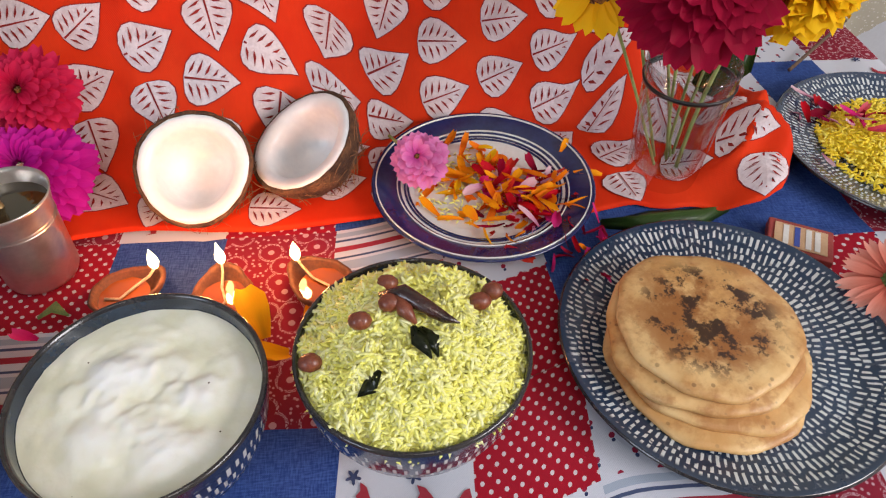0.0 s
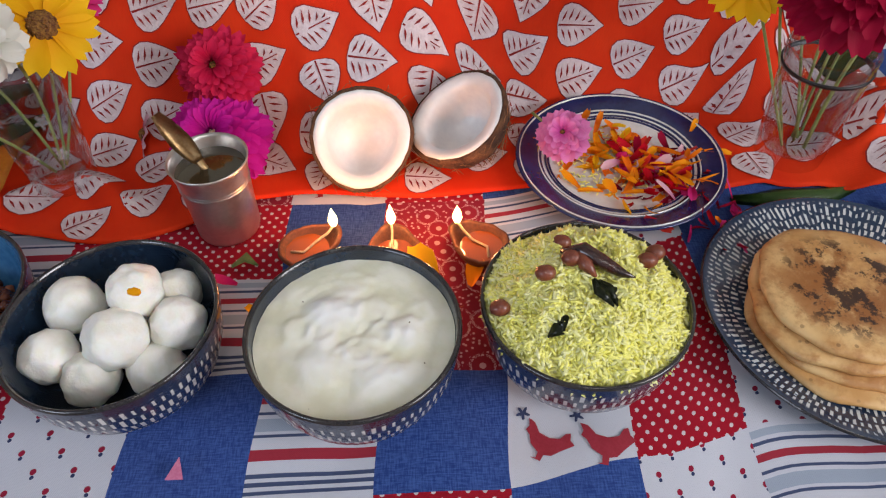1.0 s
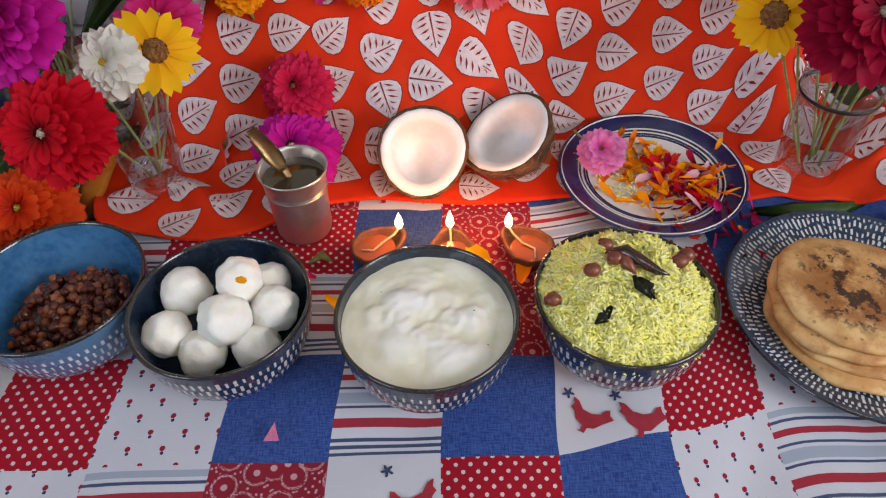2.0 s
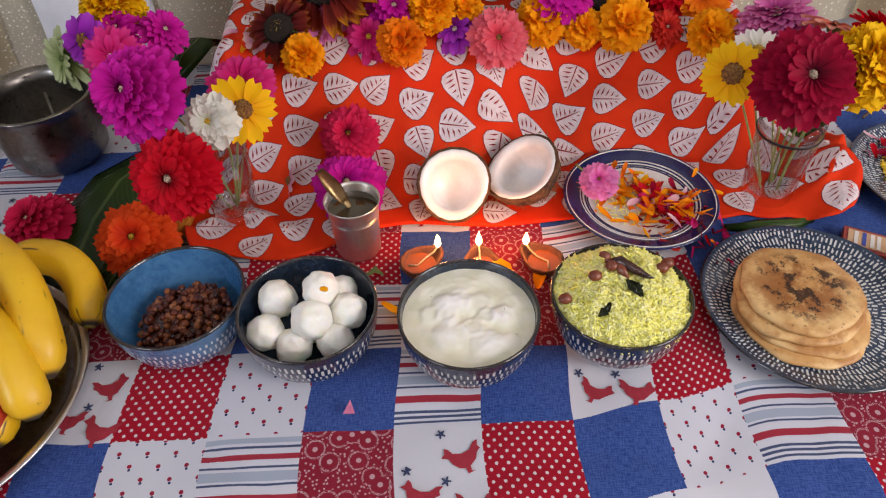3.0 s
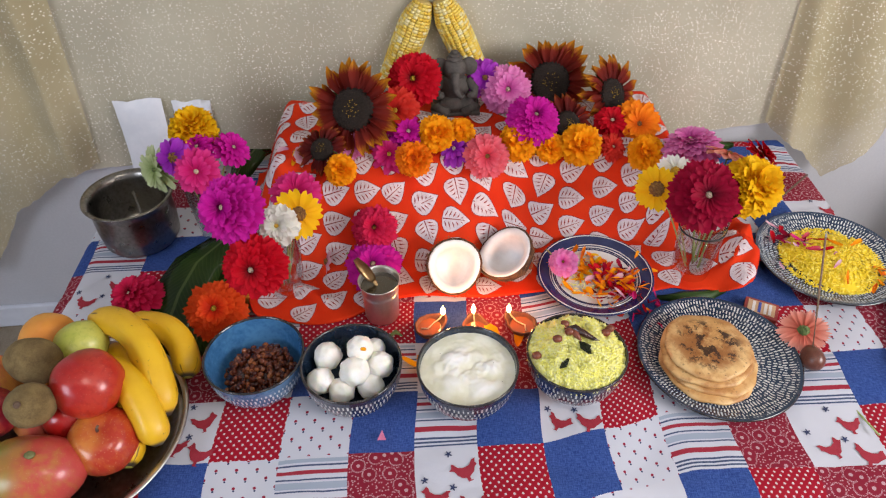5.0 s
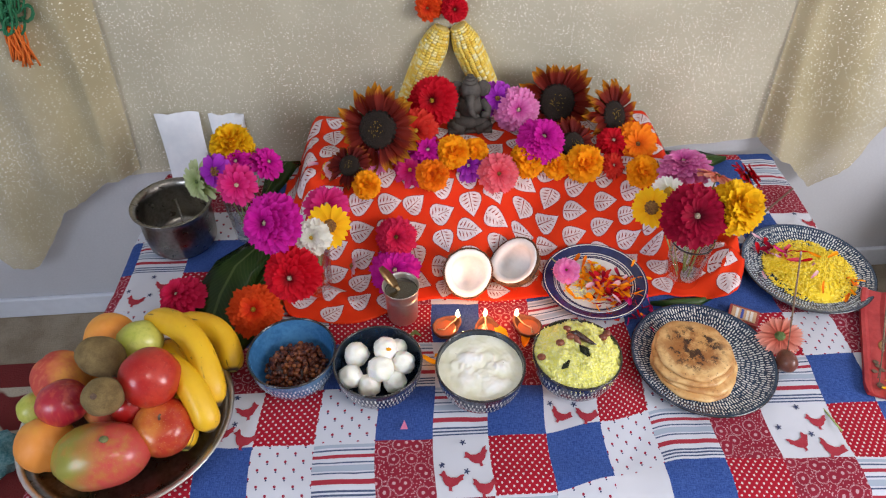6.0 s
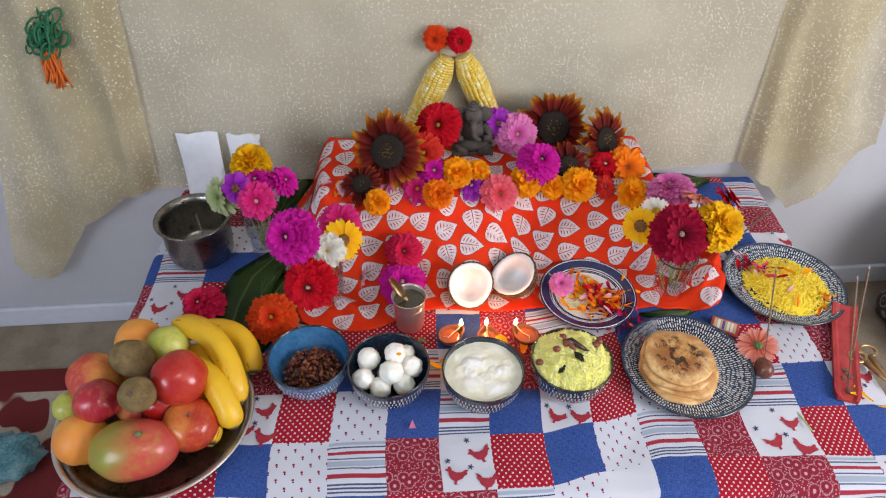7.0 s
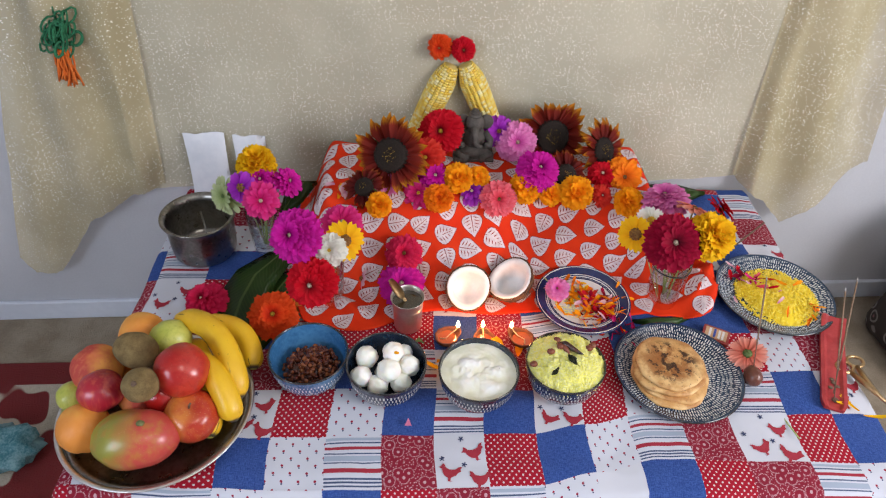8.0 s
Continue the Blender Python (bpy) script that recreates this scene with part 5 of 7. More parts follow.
tumbler(0.296, 0.496, altar_h(0.296, 0.496) - 0.002, 0.0315, 0.0385, 0.118, "clear glass tumbler with a black band holding flowers", True)
tumbler(-0.398, 0.480, altar_h(-0.398, 0.480) - 0.002, 0.028, 0.036, 0.125, "etched clear glass tumbler holding zinnias", False, True)
tumbler(-0.560, 0.655, 0.001, 0.027, 0.034, 0.120, "etched clear glass tumbler holding a mixed bouquet", False, True)

GR = (0.300, 0.500, altar_h(0.296, 0.496) + 0.012)
zinnia("large deep crimson zinnia in the banded glass", (0.256, 0.438, 0.213), 0.0578, (-0.15, -0.72, 0.68), CRIMSON, DISC_PALE, 4, 17, GR, seed=22)
marigold("large yellow double flower in the banded glass", (0.334, 0.465, 0.206), 0.0503, (0.25, -0.60, 0.75), YELLOW, (0.306, 0.488, GR[2]), 9, "")
daisy("yellow daisy with brownish centre in the banded glass", (0.202, 0.490, 0.190), 0.0375, (-0.45, -0.70, 0.50), YELLOW, DISC_BROWN, 12, (0.285, 0.492, GR[2]), 23, 0.5, 0.25, 0.34)
zinnia("lilac zinnia seen from its side", (0.284, 0.590, 0.198), 0.0535, (-0.20, 0.15, 0.95), PINK, DISC_PALE, 5, 19, (0.305, 0.505, GR[2]), seed=24, spread=0.6)
zinnia("pale salmon zinnia seen from below", (0.322, 0.532, 0.222), 0.0407, (0.30, 0.35, 0.85), SALMON, DISC_BROWN, 1, 14, (0.302, 0.508, GR[2]), seed=25)
zinnia("dark red zinnia seen from its side", (0.389, 0.558, 0.198), 0.0353, (0.75, 0.10, 0.60), RED, DISC_BROWN, 3, 14, (0.310, 0.508, GR[2]), seed=26)
daisy("small white flower half hidden in the bouquet", (0.240, 0.525, 0.196), 0.0321, (-0.3, -0.5, 0.8), WHITE_PETAL, DISC_YELLOW, 12, (0.290, 0.505, GR[2]), 27)

GL = (-0.398, 0.482, altar_h(-0.398, 0.480) + 0.012)
zinnia("large magenta double zinnia in the etched glass", (-0.437, 0.425, 0.232), 0.0535, (-0.25, -0.72, 0.65), MAGENTA, DISC_PALE, 5, 22, GL, seed=28)
zinnia("large red zinnia with pale centre hanging over the glass", (-0.409, 0.377, 0.160), 0.0524, (-0.05, -0.85, 0.52), RED, DISC_PALE, 4, 17, (-0.402, 0.474, GL[2]), seed=29)
zinnia("white ruffled zinnia with yellow-green centre", (-0.381, 0.446, 0.180), 0.0340, (-0.1, -0.78, 0.62), WHITE_PETAL, DISC_YELLOW, 3, 11, (-0.396, 0.478, GL[2]), disc_r=0.36, seed=30, wide=1.5)
daisy("golden yellow zinnia seen half from its side", (-0.358, 0.490, 0.166), 0.0428, (0.45, -0.65, 0.60), YELLOW, DISC_BROWN, 11, (-0.394, 0.484, GL[2]), 31, 0.48, 0.35)
zinnia("hot pink zinnia behind the white one", (-0.368, 0.540, 0.170), 0.0449, (0.1, -0.45, 0.88), HOT_PINK, DISC_PALE, 2, 13, (-0.396, 0.488, GL[2]), seed=32)

GB = (-0.560, 0.657, 0.014)
marigold("golden yellow double flower topping the bouquet", (-0.562, 0.695, 0.198), 0.0449, (0.0, -0.20, 0.95), YELLOW, GB, 10, "")
zinnia("magenta zinnia at the bouquet's edge", (-0.493, 0.664, 0.178), 0.0353, (0.55, -0.35, 0.70), MAGENTA, DISC_PALE, 3, 13, (-0.555, 0.655, GB[2]), seed=33)
zinnia("magenta zinnia in the middle of the bouquet", (-0.548, 0.655, 0.186), 0.0364, (0.0, -0.4, 0.85), MAGENTA, DISC_PALE, 3, 13, (-0.558, 0.655, GB[2]), seed=41)
zinnia("purple zinnia with dark centre facing the room", (-0.581, 0.622, 0.192), 0.0353, (-0.25, -0.80, 0.50), PURPLE, DISC_BROWN, 1, 12, (-0.562, 0.652, GB[2]), seed=34, disc_r=0.3, wide=1.2)
zinnia("pink zinnia with pale tufted centre", (-0.535, 0.590, 0.184), 0.0417, (0.05, -0.82, 0.56), HOT_PINK, DISC_PALE, 2, 12, (-0.558, 0.650, GB[2]), seed=35)
zinnia("pale green zinnia seen from its side", (-0.622, 0.640, 0.158), 0.0470, (-0.52, -0.72, 0.25), GREEN_WHITE, CALYX, 2, 14, (-0.565, 0.654, GB[2]), seed=36)

# loose flowers on the table
zinnia("large red-orange double zinnia lying on a banana leaf", (-0.500, 0.410, 0.040), 0.0524, (0.15, -0.60, 0.78), RED_ORANGE, DISC_YELLOW, 5, 19, (-0.50, 0.450, 0.012), seed=37)
zinnia("crimson ruffled zinnia lying on the cloth", (-0.645, 0.458, 0.024), 0.0492, (-0.2, -0.3, 0.92), RASPBERRY, DISC_PALE, 5, 17, (-0.630, 0.490, 0.004), seed=38)
daisy("orange-pink gerbera with a long cut stem", (0.416, 0.328, 0.030), 0.0400, (-0.16, -0.12, 0.60), SALMON, CALYX, 24, (0.457, 0.158, 0.004), 39, 0.26, 0.15, 0.22, "gerbera")

# banana leaves
for pts, w, mat, label in (
        ([(-0.575, 0.345, 0.004), (-0.585, 0.40, 0.012), (-0.575, 0.46, 0.030), (-0.555, 0.52, 0.045), (-0.515, 0.575, 0.050), (-0.475, 0.62, 0.030)], 0.055, LEAF, "dark green leaf curling under the flowers"),
        ([(-0.535, 0.35, 0.006), (-0.530, 0.41, 0.012), (-0.520, 0.47, 0.022), (-0.49, 0.53, 0.030), (-0.45, 0.58, 0.02)], 0.045, LEAF, "dark green leaf curling under the flowers"),
        ([(0.225, 0.440, 0.004), (0.27, 0.436, 0.010), (0.315, 0.440, 0.008), (0.345, 0.448, 0.005)], 0.013, BANANA_LEAF, "folded green banana leaf peeping out beneath the orange cloth"),
        ([(0.31, 0.868, 0.012), (0.38, 0.868, 0.016), (0.45, 0.870, 0.018), (0.505, 0.872, 0.016)], 0.044, BANANA_LEAF, "green banana leaf strip at the back of the table"),
        ([(0.36, 0.60, 0.014), (0.40, 0.62, 0.05), (0.42, 0.65, 0.07), (0.43, 0.70, 0.05)], 0.026, LEAF, "dark green leaf behind the bouquet"),
        ([(-0.52, 0.66, 0.09), (-0.49, 0.69, 0.13), (-0.47, 0.72, 0.14), (-0.45, 0.75, 0.12)], 0.030, LEAF, "dark leaf beside the bouquet")):
    bm = leaf_blade(bmesh.new(), pts, w, 0.008)
    bmesh.ops.solidify(bm, geom=bm.faces[:], thickness=0.0007)
    ob = part("leaf", bm, mat)
    tagged(ob, label, "leaf")
ORANGE_LEAF = mottled("orange_cloth_strip", (0.70, 0.20, 0.01), (0.78, 0.30, 0.02), 40, 0.6)
bm = leaf_blade(bmesh.new(), [(-0.470, 0.43, 0.006), (-0.468, 0.47, 0.02), (-0.462, 0.51, 0.03), (-0.455, 0.55, 0.02)], 0.016, 0.003)
bmesh.ops.solidify(bm, geom=bm.faces[:], thickness=0.0008)
tagged(part("turmeric_leaf", bm, ORANGE_LEAF), "orange-yellow leaf strip behind the red zinnia", "leaf")

# ---- coconut halves ----
HUSK = mottled("coconut_husk", (0.045, 0.018, 0.008), (0.17, 0.075, 0.030), 45, 0.9, bump=1.0, fine=7, dist=0.003)
FLESH = mottled("coconut_flesh", (0.72, 0.72, 0.72), (0.80, 0.80, 0.79), 30, 0.35, bump=0.2, fine=6, coat=0.25)
FIBRE = mottled("coconut_fibre", (0.16, 0.07, 0.025), (0.34, 0.17, 0.07), 200, 0.9)


def coconut(pos, normal, r, spin, label):
    t = thing("coconut_half", label, "coconut", aim(pos, normal, spin), "split coconut halves")
    wob = lambda a, z: 1 + 0.025 * math.sin(2 * a + spin) + 0.02 * math.sin(3 * a + 1.3) + 0.006 * math.sin(17 * a)
    outer = [(0.0, -r * 0.95)] + [(r * math.sin(q), -r * 0.95 * math.cos(q)) for q in [0.2 * i for i in range(1, 8)]] + [(r * 1.0, 0.0), (r * 0.97, 0.0012), (r * 0.93, 0.0004)]
    b = lathe(outer, 56, wob=wob)
    for v in b.verts:
        v.co *= 1 + 0.035 * noise.noise(v.co * 60) * (1 if v.co.z < -0.003 else 0.3)
    part("husk", b, HUSK, t, "rough brown fibrous husk")
    inner = [(r * 0.93, 0.0004), (r * 0.915, 0.0022), (r * 0.84, 0.0018), (r * 0.72, 0.0006), (r * 0.665, -0.006), (r * 0.62, -r * 0.36), (r * 0.50, -r * 0.64), (r * 0.26, -r * 0.78), (0.0, -r * 0.80)]
    part("flesh", lathe(inner, 56, wob=wob), FLESH, t, "moist white coconut flesh")
    rg = rng_at("fibre", pos)
    b = bmesh.new()
    for i in range(170):
        a, e = rg.uniform(0, 6.283), rg.uniform(-1.1, -0.02)
        d = Vector((math.cos(a) * math.cos(e), math.sin(a) * math.cos(e), math.sin(e)))
        p = d * r * 0.99
        tan = d.cross(Vector((rg.uniform(-1, 1), rg.uniform(-1, 1), rg.uniform(-1, 1)))).normalized()
        ln = rg.uniform(0.008, 0.022)
        tube([p, p + tan * ln * 0.5 + d * rg.uniform(0.0005, 0.003), p + tan * ln + d * rg.uniform(0.0, 0.006)], [0.0004, 0.0003, 0.0002], 3, b, False)
    tagged(part("fibre_cover", b, FIBRE, t), kind="stuff")
    return t


coconut((-0.115, 0.478, 0.053), (0.10, -0.70, 0.70), 0.0475, 0.3, "split brown coconut half with white flesh leaning on the altar")
coconut((-0.028, 0.503, 0.056), (-0.42, -0.24, 0.86), 0.0500, 1.9, "split brown coconut half turned sideways showing its husk")

# ---- flower plate with navy rim ----
NAVY_GLAZE = mottled("navy_plate_glaze", (0.008, 0.014, 0.075), (0.014, 0.024, 0.11), 30, 0.15, coat=0.6)
WHITE_GLAZE = mottled("white_plate_glaze", (0.72, 0.72, 0.68), (0.80, 0.80, 0.77), 30, 0.15, coat=0.6)
PX, PY = 0.1267, 0.4851
tilted = pose(PX, PY, 0.0045, 1, 0, 0)
plate = thing("side_plate", "white china plate with a broad navy rim, full of petals", "plate", tilted)
R1 = 0.0985
part("body", lathe([(0.0, 0.0), (0.055, 0.0), (0.060, 0.002), (0.090, 0.008), (R1, 0.0125), (R1 + 0.0006, 0.0138), (R1 - 0.001, 0.0148), (0.0972, 0.0146)], 64), NAVY_GLAZE, plate)
part("rim_band", lathe([(0.0972, 0.0146), (0.084, 0.0108), (0.074, 0.0078), (0.0735, 0.0076)], 64), NAVY_GLAZE, plate, "navy rim band")
part("centre", lathe([(0.0735, 0.0076), (0.0715, 0.0070), (0.066, 0.0056), (0.055, 0.0044), (0.0, 0.0042)], 64), WHITE_GLAZE, plate)
for r, z in ((0.0700, 0.0070), (0.0670, 0.0062)):
    part("pinstripe", lathe([(r - 0.0009, z - 0.0008), (r - 0.0009, z + 0.0004), (r + 0.0009, z + 0.0007), (r + 0.0009, z - 0.0008)], 64), NAVY_GLAZE, plate)
for r, z in ((0.0765, 0.0090), (0.0950, 0.0144)):
    part("pinstripe", lathe([(r - 0.0005, z - 0.0008), (r - 0.0005, z + 0.0006), (r + 0.0005, z + 0.0008), (r + 0.0005, z - 0.0008)], 64), WHITE_GLAZE, plate)


def loose_petal(pos, length, width, material, rg, label, flat=0.35, group="loose petals"):
    m = Matrix.Translation(pos) @ Euler((rg.gauss(0, flat), rg.gauss(0, flat), rg.uniform(0, 6.283))).to_matrix().to_4x4()
    b = petal_mesh(length, width, 0.18, rg.uniform(-0.6, 0.9), 0.35, 0.1, ruffle=0.15, seed=rg.random() * 50, nu=3, nv=4)
    ob = part("petal", b, material, at=m)
    return tagged(ob, label, "petal", group)


rg = rng_at("petals on plate")
for i in range(230):
    k = rg.random()
    if k < 0.75:
        x, y = rg.gauss(0.030, 0.028), rg.gauss(-0.022, 0.024)
    else:
        x, y = rg.gauss(-0.018, 0.022), rg.gauss(0.022, 0.016)
    if math.hypot(x, y) > 0.092:
        continue
    right = x > -0.005 and y < 0.02
    m = rg.choice((SCARLET, RED, HOT_PINK, MARIGOLD, ORANGE, PALE_PINK, CRIMSON, MARIGOLD, ORANGE)) if right else rg.choice((MARIGOLD, YELLOW, MARIGOLD, ORANGE))
    z = 0.020 + rg.uniform(0.0, 0.016) * max(0, 1 - math.hypot(x - 0.025, y + 0.015) / 0.06) + 0.006 * max(0, (math.hypot(x, y) - 0.06) / 0.03)
    loose_petal(tuple(tilted @ Vector((x, y, z - 0.014))), rg.uniform(0.016, 0.030), rg.uniform(0.005, 0.011), m, rg, "loose flower petal in orange, red or pink on the plate", 0.4, "petals on the plate")
zinnia("pink rose-like blossom on the petal plate", (0.070, 0.486, 0.044), 0.027, (-0.2, -0.55, 0.75), PINK, DISC_BROWN, 4, 9, (0.045, 0.520, 0.046), seed=50, wide=1.5)
rg = rng_at("fallen")
for i in range(22):
    x, y = 0.205 + rg.gauss(0, 0.012), 0.400 + rg.gauss(0, 0.018)
    loose_petal((x, y, 0.004 + rg.uniform(0, 0.014)), rg.uniform(0.012, 0.024), rg.uniform(0.003, 0.006), rg.choice((CRIMSON, RED, HOT_PINK, CRIMSON, ORANGE)), rg, "crimson petal fallen beside the plate", 0.5, "fallen petals")
loose_petal((0.223, 0.431, 0.003), 0.018, 0.008, HOT_PINK, rg, "single red petal on the blue patch", 0.1, "fallen petals")
YR = bmesh.new()
grains(YR, 260, 0.050, lambda x, y: 0.0195, rng_at("plate rice"), (0.004, 0.007), 0.0008, 0.3)
tagged(part("scattered_rice", YR, RICE.m, at=tilted @ Matrix.Translation((-0.01, 0, -0.0135))), "yellow rice grains scattered over the plate", "rice", kind="stuff")

# ---- far plate of yellow rice ----
FX, FY = 0.543, 0.508
AK = Net("turmeric_rice", 0.5)
AK.set(Base_Color=AK.ramp(AK.island(), [(0, (0.82, 0.58, 0.01)), (0.6, (0.90, 0.70, 0.03)), (1, (0.93, 0.80, 0.15))]))


def far_h(x, y):
    return 0.008 + 0.012 * max(0.0, 1 - (math.hypot(x / 0.085, y / 0.072)) ** 2) + 0.002 * noise.noise(Vector((x * 50, y * 50, 2)))


bm = bmesh.new()
rg = rng_at("far rice")
bm = lathe([(0.0, 0.0195)] + [(0.0093 * i, 0.0075 + 0.0120 * (1 - (i / 9) ** 2)) for i in range(1, 10)], 40, bm, lambda a, z: 0.9 + 0.10 * math.sin(3 * a) + 0.04 * math.sin(7 * a))
grains(bm, 2600, 0.086, far_h, rg, (0.0055, 0.0085), 0.0011, 0.3)
tagged(part("yellow_rice", bm, AK.m, at=pose(FX + 0.004, FY - 0.004, 0.001)), "turmeric yellow raw rice spread over the plate", "rice", kind="stuff")
for i in range(46):
    if i < 30:
        x, y = rg.gauss(-0.045, 0.022), rg.gauss(0.040, 0.016)
    elif i < 38:
        x, y = rg.gauss(0.060, 0.014), rg.gauss(-0.050, 0.014)
    else:
        x, y = rg.gauss(0.0, 0.05), rg.gauss(-0.01, 0.04)
    if math.hypot(x, y) < 0.1:
        loose_petal((FX + x, FY + y, far_h(x, y) + 0.004 + rg.uniform(0, 0.006)), rg.uniform(0.016, 0.030), rg.uniform(0.006, 0.010), rg.choice((HOT_PINK, RED, PALE_PINK, CRIMSON, CORAL)) if i < 30 else rg.choice((MARIGOLD, ORANGE, PALE_PINK)), rg,
                    "pink or orange petal on the yellow rice", 0.35, "petals on the far plate")

# ---- steel cup with spoon ----
CX, CY = -0.237, 0.424
cup = thing("steel_cup", "small brushed steel tumbler with dark water and a spoon", "cup", pose(CX, CY, 0.001) @ Matrix.Diagonal((1.08, 1.08, 0.95, 1)))
part("wall", lathe([(0.0, 0.002), (0.0225, 0.002), (0.0245, 0.0), (0.0255, 0.003), (0.0262, 0.030), (0.0275, 0.066), (0.0300, 0.080), (0.0312, 0.0835), (0.0304, 0.0840), (0.0290, 0.0800), (0.0262, 0.064), (0.0245, 0.030), (0.023, 0.006), (0.0, 0.006)], 48), STEEL, cup)
for z in (0.0585, 0.0615):
    part("groove", lathe([(0.0268, z - 0.0007), (0.0278, z), (0.0268, z + 0.0007)], 48), STEEL, cup)
part("water", lathe([(0.0274, 0.071), (0.014, 0.0712), (0.0, 0.0712)], 40), WATER, cup, "dark still water")
spoon = thing("ladle_spoon", "small bronze ritual spoon leaning in the steel cup", "spoon", pose(CX, CY, 0.0))
b = bmesh.new()
prev = None
for i in range(11):
    t = i / 10
    c0 = Vector((-0.008, 0.002, 0.074)).lerp(Vector((-0.034, 0.012, 0.116)), t)
    side = Vector((0.82, 0.30, 0.44)).normalized()
    up = Vector((0.25, -0.92, 0.25)).normalized()
    w = 0.0036 + 0.0070 * math.sin(math.pi * min(1, t * 0.97)) ** 0.8 * (1 - 0.45 * t)
    row = [b.verts.new(c0 + side * w * q + up * 0.0045 * (q * q - 1) * math.sin(math.pi * t)) for q in (-1, -0.6, -0.2, 0.2, 0.6, 1)]
    if prev:
        for k in range(5):
            b.faces.new((prev[k], prev[k + 1], row[k + 1], row[k]))
    prev = row
bmesh.ops.solidify(b, geom=b.faces[:], thickness=0.0012)
part("spoon_bowl", b, BRASS, spoon, "hollow leaf-shaped bronze end")
part("handle", tube([(-0.008, 0.002, 0.076), (0.002, 0.000, 0.050), (0.012, -0.002, 0.012)], [0.0034, 0.0024, 0.002], 8), BRASS, spoon)

# ---- clay oil lamps ----
FLAME = bpy.data.materials.new("flame")
FLAME.use_nodes = True
fn = FLAME.node_tree.nodes
em = fn.new("ShaderNodeEmission")
em.inputs[0].default_value, em.inputs[1].default_value = (1.0, 0.62, 0.22, 1), 18.0
FLAME.node_tree.links.new(em.outputs[0], fn["Material Output"].inputs[0])


def oil_lamp(x, y, turn, flame_h, label):
    t = thing("oil_lamp", label, "oil lamp", pose(x, y, 0.001, 0, 0, turn), "lit clay oil lamps")

    def wob(a, z):
        k = math.cos(a)
        return 1 + 0.42 * max(0, k) ** 7 * min(1, z / 0.012) - 0.05 * abs(math.sin(a)) + 0.02 * math.sin(9 * a)

    b = lathe([(0.0, 0.001), (0.012, 0.0), (0.018, 0.006), (0.0235, 0.016), (0.0245, 0.020), (0.0225, 0.0215), (0.0205, 0.019), (0.016, 0.009), (0.0, 0.006)], 40, wob=wob)
    for v in b.verts:
        v.co += Vector((0, 0, 0.0012)) * noise.noise(v.co * 140)
    part("clay_dish", b, CLAY, t, "rough fired clay dish with pinched spout")
    part("oil", lathe([(0.0188, 0.0150), (0.010, 0.0152), (0.0, 0.0152)], 32), OIL, t, "amber oil")
    part("wick", tube([(-0.012, 0.006, 0.0158), (-0.004, -0.002, 0.0164), (0.010, 0.001, 0.0172), (0.022, 0, 0.0205), (0.028, 0, 0.0255)], 0.0011, 6), WICK, t, "twisted cotton wick")
    f = lathe([(0.0, 0.0), (0.0026, 0.002), (0.0040, 0.006), (0.0034, 0.011), (0.0017, 0.016), (0.0, flame_h)], 16)
    part("flame", f, FLAME, t, "small bright flame", at=pose(0.0285, 0, 0.0245))
    lamp = bpy.data.lights.new("lamp_flame", "POINT")
    lamp.energy, lamp.color, lamp.shadow_soft_size = 0.17, (1.0, 0.36, 0.11), 0.006
    ob = new("lamp_flame", lamp)
    ob.location = t.matrix_basis @ Vector((0.0285, 0, 0.047))
    return t


oil_lamp(-0.160, 0.377, 38, 0.021, "small lit clay oil lamp with its spout turned aside")
oil_lamp(-0.086, 0.367, 95, 0.023, "small lit clay oil lamp with its spout turned back")
oil_lamp(-0.012, 0.374, 135, 0.020, "small lit clay oil lamp beside the rice bowl")
# yellow folded petals behind the pudding bowl
rg = rng_at("yellow bits")
for x, y, ln, w, m in ((-0.055, 0.332, 0.045, 0.026, YELLOW), (-0.035, 0.315, 0.05, 0.024, YELLOW), (-0.022, 0.335, 0.03, 0.018, MARIGOLD), (-0.180, 0.318, 0.04, 0.022, YELLOW), (-0.205, 0.322, 0.035, 0.02, YELLOW), (-0.215, 0.345, 0.02, 0.012, HOT_PINK)):
    loose_petal((x, y, 0.010), ln, w, m, rg, "broad yellow petal between the bowls", 0.3, "yellow petals between bowls")
bm = leaf_blade(bmesh.new(), [(-0.226, 0.372, 0.004), (-0.214, 0.378, 0.009), (-0.203, 0.372, 0.004)], 0.006, 0.001)
tagged(part("dry_leaf", bm, CALYX), "small dull green dry leaf on the cloth", "leaf")
BOAT = mottled("pink_bit", (0.60, 0.16, 0.30), (0.70, 0.26, 0.40), 60, 0.7)
bm = bmesh.new()
for z in (0.0012, 0.0022):
    bm.verts.new((-0.231, 0.200, z)), bm.verts.new((-0.237, 0.184, z)), bm.verts.new((-0.225, 0.184, z))
bm.verts.ensure_lookup_table()
v = bm.verts
bm.faces.new((v[3], v[4], v[5])), bm.faces.new((v[2], v[1], v[0]))
for a, c in ((0, 1), (1, 2), (2, 0)):
    bm.faces.new((v[a], v[c], v[c + 3], v[a + 3]))
tagged(part("petal_scrap", bm, BOAT, smooth=False), "pointed pink petal scrap on the blue patch", "petal")

